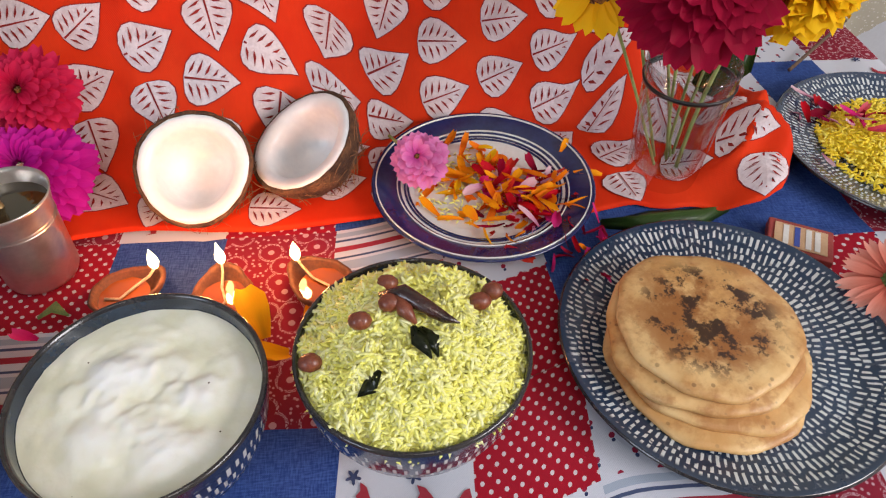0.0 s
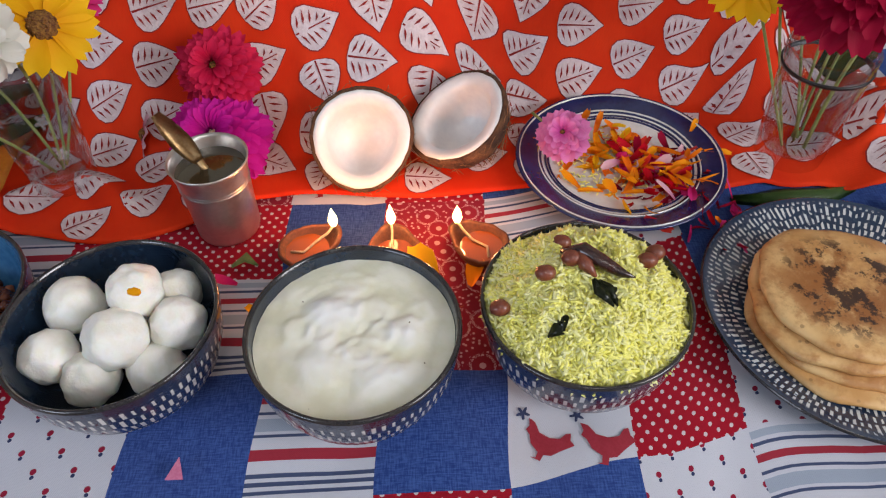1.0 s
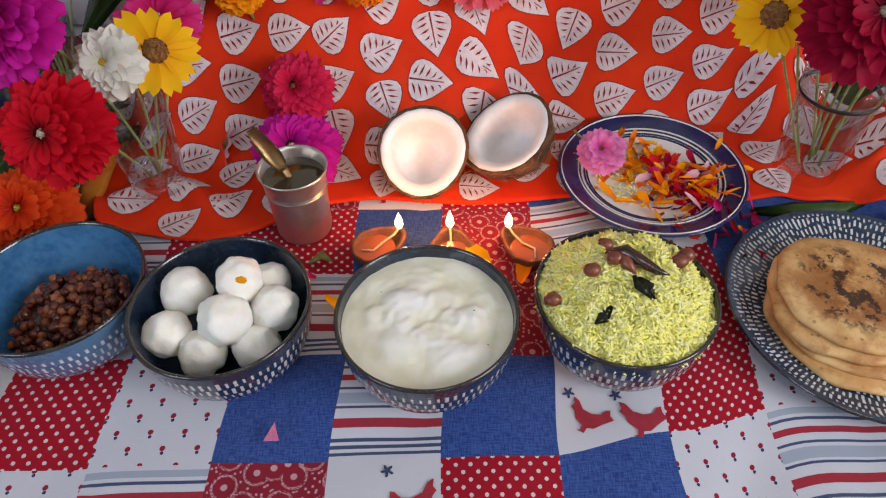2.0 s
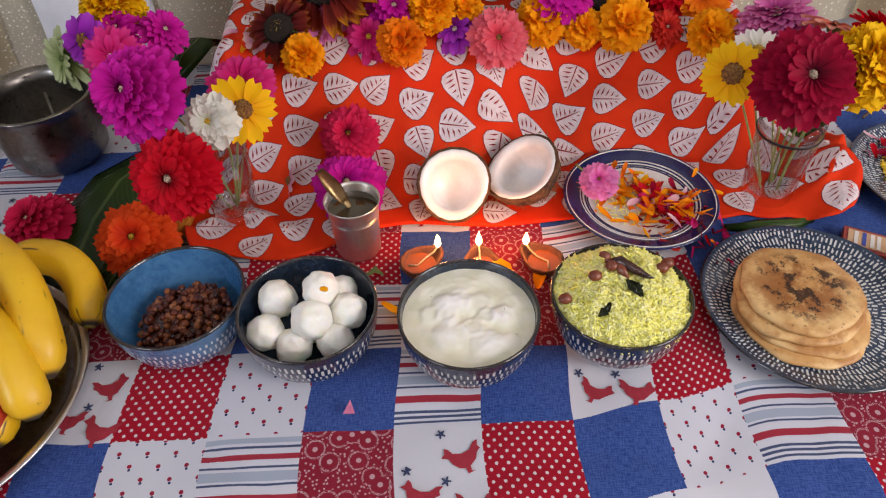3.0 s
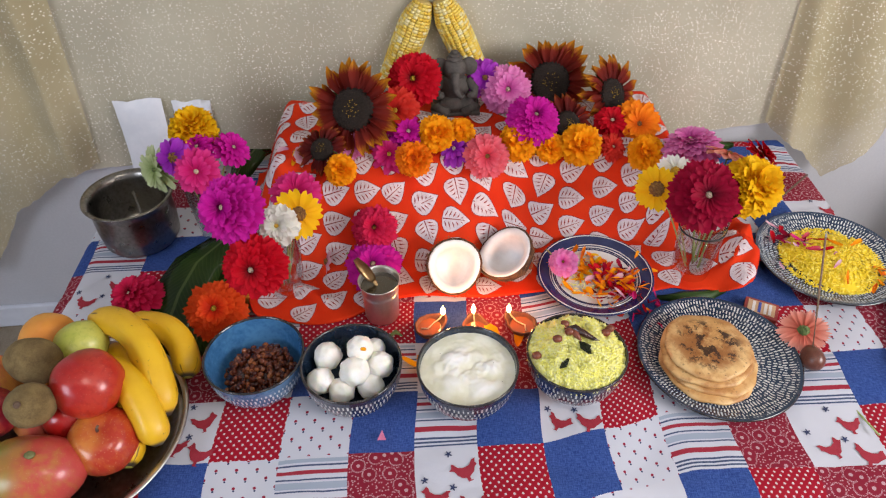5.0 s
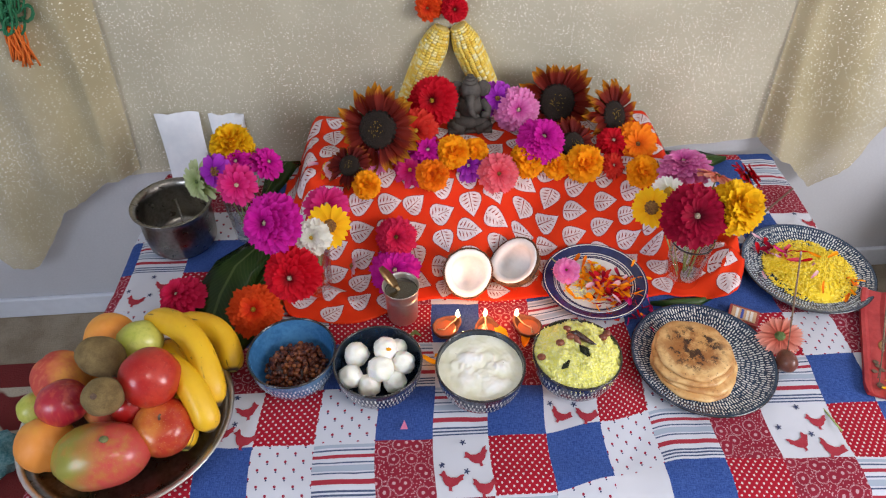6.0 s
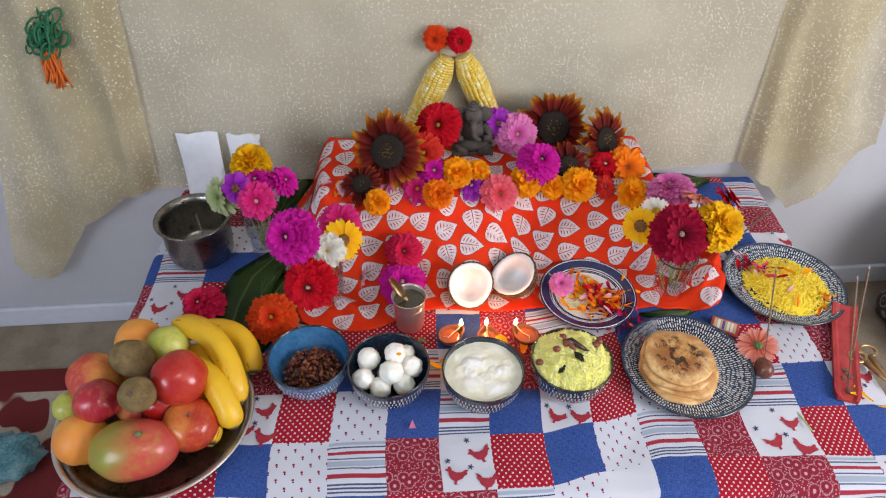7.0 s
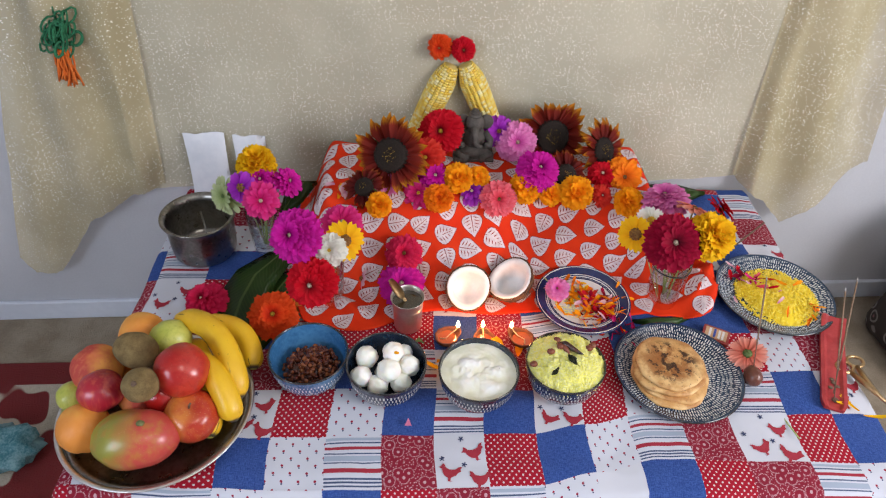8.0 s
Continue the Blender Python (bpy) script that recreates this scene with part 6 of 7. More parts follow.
# ---- steel pot ----
pot = thing("steel_pot", "wide dark steel pot with a flared lip and milk remains", "pot", pose(-0.692, 0.643, 0.001) @ Matrix.Diagonal((0.95, 0.95, 1, 1)))
part("wall", lathe([(0.0, 0.003), (0.052, 0.002), (0.064, 0.004), (0.071, 0.014), (0.074, 0.045), (0.0735, 0.085), (0.0745, 0.096), (0.0815, 0.1015), (0.0840, 0.1035), (0.0835, 0.1050), (0.078, 0.1045), (0.0715, 0.098), (0.0705, 0.085), (0.071, 0.045), (0.067, 0.016), (0.055, 0.007), (0.0, 0.006)], 64), DARK_STEEL, pot)
bm = lathe([(0.0, 0.0105), (0.03, 0.0100), (0.052, 0.0085), (0.06, 0.009)], 48)
part("milk_remains", bm, mottled("milk_remains", (0.42, 0.40, 0.34), (0.60, 0.58, 0.52), 30, 0.35, bump=0.3), pot, "dried whitish milk in the bottom")
part("stirring_stick", tube([(0.025, -0.030, 0.012), (-0.006, 0.035, 0.085)], 0.0022, 8), DARK_STEEL, pot, "thin steel stirrer")

# ---- paper packets against the wall ----
for x0, w, h, rot, label in ((-0.722, 0.096, 0.168, 1.5, "white folded paper packet leaning against the wall"), (-0.620, 0.078, 0.160, -2, "crumpled white paper packet leaning against the wall")):
    b = bmesh.new()
    n = 10
    for side in (0, 1):
        for i in range(n + 1):
            for j in range(n + 1):
                u, v = i / n, j / n
                bulge = 0.007 * math.sin(math.pi * u) ** 0.6 * math.sin(math.pi * v) ** 0.5
                wr = 0.0025 * noise.noise(Vector((u * 5 + x0 * 40, v * 6, side)))
                z = v * h + (0.008 * noise.noise(Vector((u * 4, x0 * 30, 1))) if j == n else 0)
                b.verts.new(((u - 0.5) * w * (1 - 0.05 * math.sin(math.pi * v)), (-1 if side == 0 else 0.2) * (bulge + 0.001) + wr, z))
    b.verts.ensure_lookup_table()
    k = (n + 1) * (n + 1)
    for side in (0, 1):
        for i in range(n):
            for j in range(n):
                q = [side * k + i * (n + 1) + j, side * k + (i + 1) * (n + 1) + j, side * k + (i + 1) * (n + 1) + j + 1, side * k + i * (n + 1) + j + 1]
                b.faces.new([b.verts[a] for a in (q if side == 0 else q[::-1])])
    bmesh.ops.remove_doubles(b, verts=b.verts, dist=0.0004)
    tagged(part("paper_packet", b, PAPER, at=pose(x0, wall_y(x0) - 0.036, 0.002, -6, 0, rot)), label, "packet", "paper packets")

# ---- tray of fruit ----
TXC, TYC = -0.668, 0.208
tray = thing("steel_tray", "round steel tray with a raised rim under the fruit", "tray", pose(TXC, TYC, 0.001))
part("dish", lathe([(0.0, 0.001), (0.135, 0.0), (0.142, 0.002), (0.156, 0.020), (0.1575, 0.0230), (0.141, 0.006), (0.132, 0.004), (0.0, 0.004)], 72), DARK_STEEL, tray)
part("rolled_rim", lathe([(0.1555, 0.0205), (0.163, 0.0222), (0.1650, 0.0235), (0.1640, 0.0252), (0.1570, 0.0245), (0.1555, 0.0205)], 72), STEEL, tray, "bright rolled steel rim")


def fruit_skin(name, a, b, c, scale, rough, specks=0.0, coat=0.2, axis=0.0):
    n = Net(name, rough)
    o = n.coord()
    x, y, z = n.xyz(o)[:3]
    blush = n.math("ADD", n.math("ADD", n.noise(o, scale, 3), n.math("MULTIPLY", x, 5.0)), n.math("MULTIPLY", z, axis))
    col = n.mix(n.band(blush, 0.30, 0.62), a, b)
    col = n.mix(n.math("MULTIPLY", n.band(n.noise(n.scaled(o, (1, 1, 0.2)), scale * 8, 3), 0.45, 0.7), 0.6), col, c)
    if specks:
        col = n.mix(n.math("MULTIPLY", n.band(n.voronoi(o, 260), 0.22, 0.1), specks), col, (0.66, 0.52, 0.30))
    n.set(Base_Color=col, Coat_Weight=coat, Coat_Roughness=0.15)
    n.bump(n.noise(o, 180, 3), 0.12, 0.0006)
    return n.m


PEACH = fruit_skin("peach_skin", (0.70, 0.30, 0.06), (0.48, 0.06, 0.04), (0.60, 0.16, 0.07), 18, 0.75, coat=0.0)
APRICOT = fruit_skin("apricot_skin", (0.76, 0.36, 0.06), (0.68, 0.24, 0.03), (0.72, 0.28, 0.06), 14, 0.6, coat=0.05)
GUAVA = fruit_skin("green_guava_skin", (0.42, 0.46, 0.06), (0.52, 0.52, 0.10), (0.34, 0.38, 0.05), 20, 0.4, 0.2)
KIWI = mottled("kiwi_skin", (0.13, 0.085, 0.03), (0.23, 0.16, 0.06), 60, 0.9, bump=0.8, fine=9)
POM = fruit_skin("pomegranate_skin", (0.38, 0.010, 0.008), (0.48, 0.035, 0.018), (0.32, 0.008, 0.007), 18, 0.3, 0.12, 0.3)
NECT = fruit_skin("nectarine_skin", (0.40, 0.015, 0.03), (0.30, 0.008, 0.025), (0.55, 0.10, 0.05), 16, 0.35, 0.0, 0.3)
APPLE = fruit_skin("apple_skin", (0.60, 0.20, 0.035), (0.42, 0.030, 0.012), (0.50, 0.10, 0.020), 20, 0.3, 0.35, 0.3)
MANGO = fruit_skin("mango_skin", (0.26, 0.25, 0.03), (0.50, 0.06, 0.05), (0.44, 0.20, 0.03), 9, 0.35, 0.15, 0.25)


def fruit(name, label, pos, r, skin, squash=(1, 1, 0.95), dimple=0.0, lump=0.05, turn=(0, 0, 0), stem=False, crown=False, cleft=False, group=""):
    t = thing(name, label, name.replace("_", " "), pose(*pos, *turn), group)
    b = bmesh.new()
    bmesh.ops.create_uvsphere(b, u_segments=32, v_segments=22, radius=1.0)
    for v in b.verts:
        d = v.co.normalized()
        k = 1 + lump * noise.noise(d * 1.6 + Vector((r * 90, pos[0] * 20, 1)))
        if dimple:
            k -= dimple * math.exp(-((1 - d.z) / 0.10)) + 0.6 * dimple * math.exp(-((1 + d.z) / 0.06))
        if cleft:
            k -= 0.07 * math.exp(-(d.y / 0.16) ** 2) * max(0, d.x + 0.35) * 0.7
        v.co = Vector((d.x * squash[0], d.y * squash[1], d.z * squash[2])) * r * k
    part("skin", b, skin, t)
    if stem:
        part("stalk", tube([(0, 0, r * squash[2] * 0.72), (0.001, 0.001, r * squash[2] * 0.95), (0.004, 0.002, r * squash[2] * 1.12)], [0.0022, 0.0016, 0.0018], 7), SOOT, t, "short brown stalk")
    if crown:
        b = bmesh.new()
        for i in range(6):
            petal_mesh(r * 0.36, r * 0.30, 0.2, -0.5, 0.7, 0, 0.8, 0.1, i, 3, 3, b, Matrix.Translation((0, 0, r * squash[2] * 0.93)) @ Matrix.Rotation(i * 1.047, 4, "Z") @ Matrix.Translation((r * 0.10, 0, 0)) @ Matrix.Rotation(-1.1, 4, "Y"))
        part("crown", b, skin, t, "dry toothed crown")
    return t


fruit("peach", "yellow-orange peach resting on other fruit", (-0.716, 0.325, 0.078), 0.041, APRICOT, cleft=True, turn=(20, 10, -60))
fruit("guava", "pale green guava beside the bananas", (-0.655, 0.302, 0.094), 0.034, GUAVA, (1.08, 1, 0.95), 0.05)
fruit("kiwi", "brown fuzzy kiwi on top of the pile", (-0.697, 0.258, 0.112), 0.033, KIWI, (1.18, 0.95, 0.95), 0.02, turn=(0, 10, -15), group="kiwis")
fruit("peach", "large red and yellow peach in the pile", (-0.772, 0.252, 0.070), 0.044, PEACH, cleft=True, turn=(15, -10, 160))
fruit("pomegranate", "shiny red pomegranate on top of the pile", (-0.607, 0.213, 0.116), 0.045, POM, (1, 1, 0.95), 0.03, 0.05, (30, 25, 0))
fruit("kiwi", "brown fuzzy kiwi standing on its end", (-0.657, 0.170, 0.132), 0.029, KIWI, (0.97, 0.97, 1.12), 0.03, turn=(35, 5, 0), group="kiwis")
fruit("nectarine", "dark red smooth nectarine", (-0.738, 0.190, 0.090), 0.036, NECT, (1.05, 1, 0.96), cleft=True, turn=(-10, 10, 40))
fruit("guava", "small pale green guava at the edge", (-0.810, 0.215, 0.042), 0.026, GUAVA)
fruit("pomegranate", "small bright red pomegranate with its crown showing", (-0.645, 0.200, 0.066), 0.034, POM, (1, 1, 0.95), 0.0, 0.06, (70, 0, 70), crown=True)
fruit("apple", "red and yellow streaked apple", (-0.591, 0.166, 0.055), 0.0445, APPLE, (1.02, 1.02, 0.90), 0.22, 0.03, (12, 6, 0), stem=True)
fruit("mango", "large green and red mango", (-0.667, 0.118, 0.060), 0.050, MANGO, (1.38, 0.98, 0.90), 0.0, 0.06, (15, 0, 8))
fruit("apricot", "orange apricot at the tray's front", (-0.762, 0.145, 0.050), 0.042, APRICOT, (1, 1, 0.96), cleft=True, turn=(-25, 5, -70))
fruit("peach", "orange peach half hidden in the pile", (-0.742, 0.290, 0.048), 0.034, APRICOT)
fruit("apricot", "orange apricot under the pile", (-0.690, 0.215, 0.050), 0.040, PEACH)
for ob in [o for o in bpy.data.objects if o.name.split(".")[0] == "kiwi"]:
    rg = rng_at("kiwi tuft", ob.name)
    bm = lathe([(0.0, 0.0012), (0.0030, 0.0016), (0.0046, 0.0004), (0.0040, -0.0020)], 12)
    for k in range(9):
        a = k * 0.7
        tube([(0.002 * math.cos(a), 0.002 * math.sin(a), 0.001), (0.0045 * math.cos(a), 0.0045 * math.sin(a), rg.uniform(0.001, 0.003))], [0.0007, 0.0004], 4, bm)
    tip = Vector((0, 0, 0.0325)) if "end" in ob["label"] else Vector((0.0375, 0, 0.002))
    part("blossom_end", bm, SOOT, ob, "dry dark blossom end", at=aim(tip, tip))
mango = bpy.data.objects["mango"]
bm = ball(bmesh.new(), (0, 0, 0), 0.0055, (1.2, 1, 0.5), 10, 6, 0.2, 3)
part("stalk_end", bm, mottled("stalk_end", (0.10, 0.11, 0.03), (0.20, 0.20, 0.08), 200, 0.8, bump=0.5), mango, "dry greenish stalk end",
     at=mango.matrix_basis.inverted() @ pose(-0.648, 0.117, 0.1045, 10, 10, 0))

BANANA = Net("banana_skin", 0.45)
o = BANANA.coord("UV")
uvb = BANANA.xyz(o)
ob_c = BANANA.coord()
c = BANANA.mix(BANANA.band(BANANA.noise(ob_c, 20, 4), 0.3, 0.7), (0.72, 0.40, 0.006), (0.80, 0.49, 0.012))
c = BANANA.mix(BANANA.band(BANANA.noise(BANANA.scaled(ob_c, (1, 1, 1)), 85, 4, 0.7), 0.66, 0.72), c, (0.10, 0.05, 0.015))
c = BANANA.mix(BANANA.math("MULTIPLY", BANANA.band(BANANA.math("ABSOLUTE", BANANA.math("SUBTRACT", BANANA.math("FRACT", BANANA.math("MULTIPLY", uvb[0], 5.0)), 0.5)), 0.42, 0.5), BANANA.band(BANANA.noise(ob_c, 26, 2), 0.56, 0.66)), c, (0.06, 0.03, 0.01))
c = BANANA.mix(BANANA.band(uvb[1], 0.965, 0.99), c, (0.03, 0.02, 0.012))
c = BANANA.mix(BANANA.band(uvb[1], 0.06, 0.0), c, (0.38, 0.36, 0.05))
BANANA.set(Base_Color=c, Coat_Weight=0.1)
BANANA.bump(BANANA.noise(ob_c, 60, 3), 0.2, 0.001)


def banana(points, r, label):
    pts = [Vector(p) for p in points]

    def at(t):
        a, b_, c_ = pts
        return a * (1 - t) ** 2 + b_ * 2 * t * (1 - t) + c_ * t * t

    b = bmesh.new()
    layer = b.loops.layers.uv.verify()
    n, seg = 22, 15
    rings = []
    for i in range(n + 1):
        t = i / n
        p, d = at(t), (at(min(t + 0.02, 1)) - at(max(t - 0.02, 0))).normalized()
        s = d.cross(Vector((0, 0, 1))).normalized()
        u = s.cross(d)
        w = r * min(1.0, 0.28 + 1.5 * math.sin(math.pi * (0.03 + 0.93 * t)) ** 0.8) if 0.04 < t < 0.965 else r * 0.30
        ring = []
        for k in range(seg):
            a = 2 * math.pi * k / seg
            e = 1 + 0.05 * math.cos(5 * a)
            ring.append(b.verts.new(p + (s * math.cos(a) + u * math.sin(a)) * w * e))
        rings.append(ring)
    for i in range(n):
        for k in range(seg):
            j = (k + 1) % seg
            f = b.faces.new((rings[i][k], rings[i][j], rings[i + 1][j], rings[i + 1][k]))
            for lp, (p, q) in zip(f.loops, ((k, i), (k + 1, i), (k + 1, i + 1), (k, i + 1))):
                lp[layer].uv = (p / seg, q / n)
    b.faces.new(rings[0][::-1]), b.faces.new(rings[-1])
    return tagged(part("banana", b, BANANA.m), label, "banana", "bunch of bananas")


banana([(-0.660, 0.352, 0.085), (-0.545, 0.310, 0.150), (-0.519, 0.200, 0.055)], 0.0215, "ripe yellow banana with brown marks on top")
banana([(-0.625, 0.362, 0.060), (-0.525, 0.370, 0.075), (-0.514, 0.280, 0.036)], 0.0205, "ripe yellow banana curving round the tray's edge")
banana([(-0.615, 0.262, 0.080), (-0.545, 0.225, 0.120), (-0.522, 0.162, 0.045)], 0.0215, "ripe yellow banana in front of the bunch")
banana([(-0.635, 0.330, 0.050), (-0.570, 0.250, 0.070), (-0.560, 0.140, 0.030)], 0.0200, "ripe yellow banana beneath the others")

# ---- clay idol as one plain mesh ----
CLAY_GREY = mottled("grey_clay", (0.050, 0.043, 0.036), (0.095, 0.082, 0.070), 60, 0.75, bump=0.6, fine=6)
b = bmesh.new()
IX, IY, IZ = -0.098, 0.785, 0.171
ball(b, (0, 0, 0.018), 0.040, (1.0, 0.75, 0.5), 24, 14, 0.05, 1)
ball(b, (0, 0.002, 0.048), 0.027, (1.0, 0.85, 1.1), 22, 14, 0.05, 2)
ball(b, (0, 0.000, 0.084), 0.021, (1.0, 0.9, 1.05), 22, 14, 0.03, 3)
for s in (-1, 1):
    ball(b, (s * 0.026, 0.003, 0.086), 0.017, (0.9, 0.28, 1.05), 18, 10, 0.05, 4)
    tube([(s * 0.022, 0, 0.060), (s * 0.036, -0.008, 0.046), (s * 0.034, -0.022, 0.040), (s * 0.024, -0.028, 0.046)], [0.009, 0.008, 0.007, 0.006], 10, b)
    tube([(s * 0.014, -0.006, 0.016), (s * 0.036, -0.016, 0.012), (s * 0.012, -0.032, 0.010)], [0.012, 0.011, 0.009], 10, b)
tube([(0, -0.016, 0.082), (0, -0.025, 0.068), (0.002, -0.030, 0.052), (0.010, -0.031, 0.042), (0.016, -0.031, 0.046)], [0.009, 0.0075, 0.006, 0.005, 0.004], 12, b)
for i in range(3):
    ball(b, (0, 0, 0.104 + 0.006 * i), 0.015 - 0.004 * i, (1, 1, 0.4), 18, 8)
box(b, -0.045, 0.045, -0.032, 0.030, 0.0, 0.010, 0.003)
tagged(part("clay_idol", b, CLAY_GREY, at=pose(IX, IY, IZ)), "small dark grey seated clay idol among the flowers", "statue")

# ---- corn cobs on the wall ----
KERNEL = Net("corn_kernel", 0.35)
KERNEL.set(Base_Color=KERNEL.ramp(KERNEL.island(), [(0, (0.80, 0.52, 0.05)), (0.6, (0.86, 0.66, 0.12)), (1, (0.88, 0.82, 0.48))]), Coat_Weight=0.3)
COB = mottled("cob_core", (0.56, 0.42, 0.10), (0.66, 0.52, 0.18), 60, 0.7)


def corn(top, bottom, r, label):
    top, bottom = Vector(top), Vector(bottom)
    ln = (bottom - top).length
    t = thing("corn_cob", label, "corn", aim(top, top - bottom), "pair of corn cobs")
    prof = lambda q: r * (0.55 + 0.45 * math.sin(min(1, q * 3.2) * math.pi / 2)) * (1 - 0.28 * max(0, q - 0.55))
    part("cob", lathe([(0.0, 0.0)] + [(prof(i / 10) * 0.86, -ln * i / 10) for i in range(11)] + [(0.0, -ln)], 20), COB, t)
    b = bmesh.new()
    rows, per = 16, 30
    vs, fs = [], []
    cube = [(-1, -1, -1), (1, -1, -1), (1, 1, -1), (-1, 1, -1), (-0.75, -0.75, 1), (0.75, -0.75, 1), (0.75, 0.75, 1), (-0.75, 0.75, 1)]
    quads = [(0, 1, 2, 3)[::-1], (4, 5, 6, 7), (0, 1, 5, 4), (1, 2, 6, 5), (2, 3, 7, 6), (3, 0, 4, 7)]
    for i in range(rows):
        for k in range(per):
            q = (k + 0.5) / per
            a = 2 * math.pi * (i + 0.06 * math.sin(k * 0.7)) / rows
            rad = prof(q)
            w, h = math.pi * rad / rows * 0.95, ln / per * 0.48
            base = len(vs)
            for x, y, z in cube:
                rr = rad * 0.80 + (0.10 + 0.10 * z) * rad
                p = Vector((rr, x * w, y * h))
                vs.append((p.x * math.cos(a) - p.y * math.sin(a), p.x * math.sin(a) + p.y * math.cos(a), -ln * q + p.z))
            fs += [tuple(base + j for j in f) for f in quads]
    me = bpy.data.meshes.new("kernel_cover")
    me.from_pydata(vs, [], fs)
    b.from_mesh(me)
    bpy.data.meshes.remove(me)
    tagged(part("kernel_cover", b, KERNEL.m, t, "rows of pale yellow kernels"), kind="stuff")
    return t


corn((-0.150, 0.884, 0.340), (-0.222, 0.876, 0.180), 0.0300, "yellow corn cob hung slanting on the wall")
corn((-0.118, 0.886, 0.342), (-0.050, 0.880, 0.188), 0.0300, "yellow corn cob hung slanting on the wall")
zinnia("red zinnia tied above the corn cobs", (-0.126, 0.868, 0.385), 0.030, (0.05, -0.9, 0.3), RED, DISC_BROWN, 4, 14, (-0.126, 0.900, 0.36), seed=51)
zinnia("orange-red zinnia tied above the corn cobs", (-0.176, 0.872, 0.388), 0.030, (-0.2, -0.9, 0.2), RED_ORANGE, DISC_BROWN, 4, 14, (-0.160, 0.902, 0.36), seed=52)

# ---- woollen tassel on the fabric ----
GREEN_WOOL = mottled("green_wool", (0.015, 0.12, 0.05), (0.03, 0.20, 0.09), 200, 0.9, bump=0.8)
ORANGE_WOOL = mottled("orange_wool", (0.70, 0.13, 0.01), (0.80, 0.20, 0.03), 200, 0.9, bump=0.8)
tassel = thing("wool_tassel", "green and orange wool tassel pinned on the gold fabric", "tassel", pose(-0.944, 0.812, 0.0))
rg = rng_at("tassel")
bg, bo = bmesh.new(), bmesh.new()
for i in range(44):
    a = rg.uniform(0, 6.28)
    p = Vector((rg.gauss(0, 0.012), rg.gauss(0, 0.006), 0.425 + rg.gauss(0, 0.016)))
    q = Vector((math.cos(a), 0.5 * math.sin(a), 0.6 * math.sin(a + 1))) * rg.uniform(0.010, 0.017)
    w = Vector((0, -0.003, -0.013))
    tube([p + q * (1 - math.cos(k * 0.7)) + w * math.sin(k * 0.7) for k in range(9)], 0.0022, 6, bg)
for i in range(44):
    p = Vector((rg.gauss(-0.004, 0.006), rg.gauss(0, 0.004), 0.395))
    e = Vector((rg.gauss(-0.014, 0.011), rg.gauss(0, 0.006), 0.335 + rg.gauss(0, 0.012)))
    bend = Vector((rg.gauss(0, 0.005), rg.gauss(0, 0.003), 0))
    tube([p.lerp(e, k / 5) + bend * math.sin(math.pi * k / 5) for k in range(6)], 0.0020, 5, bo)
tagged(part("green_wool", bg, GREEN_WOOL, tassel, "green wool loops"), kind="stuff")
tagged(part("orange_wool", bo, ORANGE_WOOL, tassel, "orange wool strands"), kind="stuff")
tube_hang = tube([(0, 0, 0.40), (0.002, 0.03, 0.62), (0.004, 0.035, 0.9)], 0.0022, 6)
part("cord", tube_hang, GREEN_WOOL, tassel)

# ---- small things by the plates ----
NUTB = mottled("brown_nut", (0.10, 0.030, 0.018), (0.17, 0.055, 0.032), 60, 0.35, bump=0.2, coat=0.2)
bm = ball(bmesh.new(), (0, 0, 0), 0.0185, (0.9, 1.0, 0.95), 24, 16, 0.04, 2)
for v in bm.verts:
    v.co.y *= 1.0 + 0.25 * max(0, v.co.y / 0.018)
tagged(part("brown_fruit", bm, NUTB, at=pose(0.414, 0.282, 0.0185)), "smooth dark brown round fruit beside the gerbera", "fruit")
STICK = mottled("incense_stick", (0.16, 0.10, 0.06), (0.30, 0.21, 0.14), 300, 0.9)


def incense(foot, top, label):
    t = thing("incense_stick", label, "incense", group="incense sticks")
    foot, top = Vector(foot), Vector(top)
    part("bamboo", tube([foot, foot.lerp(top, 0.3)], 0.0009, 6), SOOT, t)
    part("paste", tube([foot.lerp(top, 0.28), foot.lerp(top, 0.97)], 0.0015, 7), STICK, t, "grey-brown incense paste")
    part("ash_tip", tube([foot.lerp(top, 0.965), top], [0.0016, 0.0010], 6), mottled("ash", (0.35, 0.34, 0.33), (0.5, 0.49, 0.48), 300, 0.95), t, "pale ash tip")
    return t


incense((0.414, 0.292, 0.030), (0.424, 0.385, 0.178), "incense stick standing in the brown fruit")
TRAY_RED = mottled("red_lacquer_wood", (0.30, 0.018, 0.020), (0.42, 0.045, 0.040), 30, 0.5, bump=0.3, fine=5)
holder = thing("incense_holder", "long red painted wooden incense holder with burnt marks", "incense holder", pose(0.588, 0.320, 0.003, 0, 0, -23))
b = bmesh.new()
N = 24
secs = []
for i in range(N + 1):
    t = i / N
    y = -0.112 + 0.235 * t
    zz = 0.005 * max(0, (t - 0.75) / 0.25) ** 2 * 3
    w = 0.0225 * (1.0 if t > 0.06 else 0.75 + 4.1 * t)
    secs.append([(-w, y, zz), (w, y, zz), (w, y, zz + 0.008), (w * 0.72, y, zz + 0.0082), (w * 0.45, y, zz + 0.0045), (-w * 0.45, y, zz + 0.0045), (-w * 0.72, y, zz + 0.0082), (-w, y, zz + 0.008)])
rows = [[b.verts.new(p) for p in s] for s in secs]
for p, q in zip(rows, rows[1:]):
    for k in range(8):
        j = (k + 1) % 8
        b.faces.new((p[k], p[j], q[j], q[k]))
b.faces.new(rows[0][::-1]), b.faces.new(rows[-1])
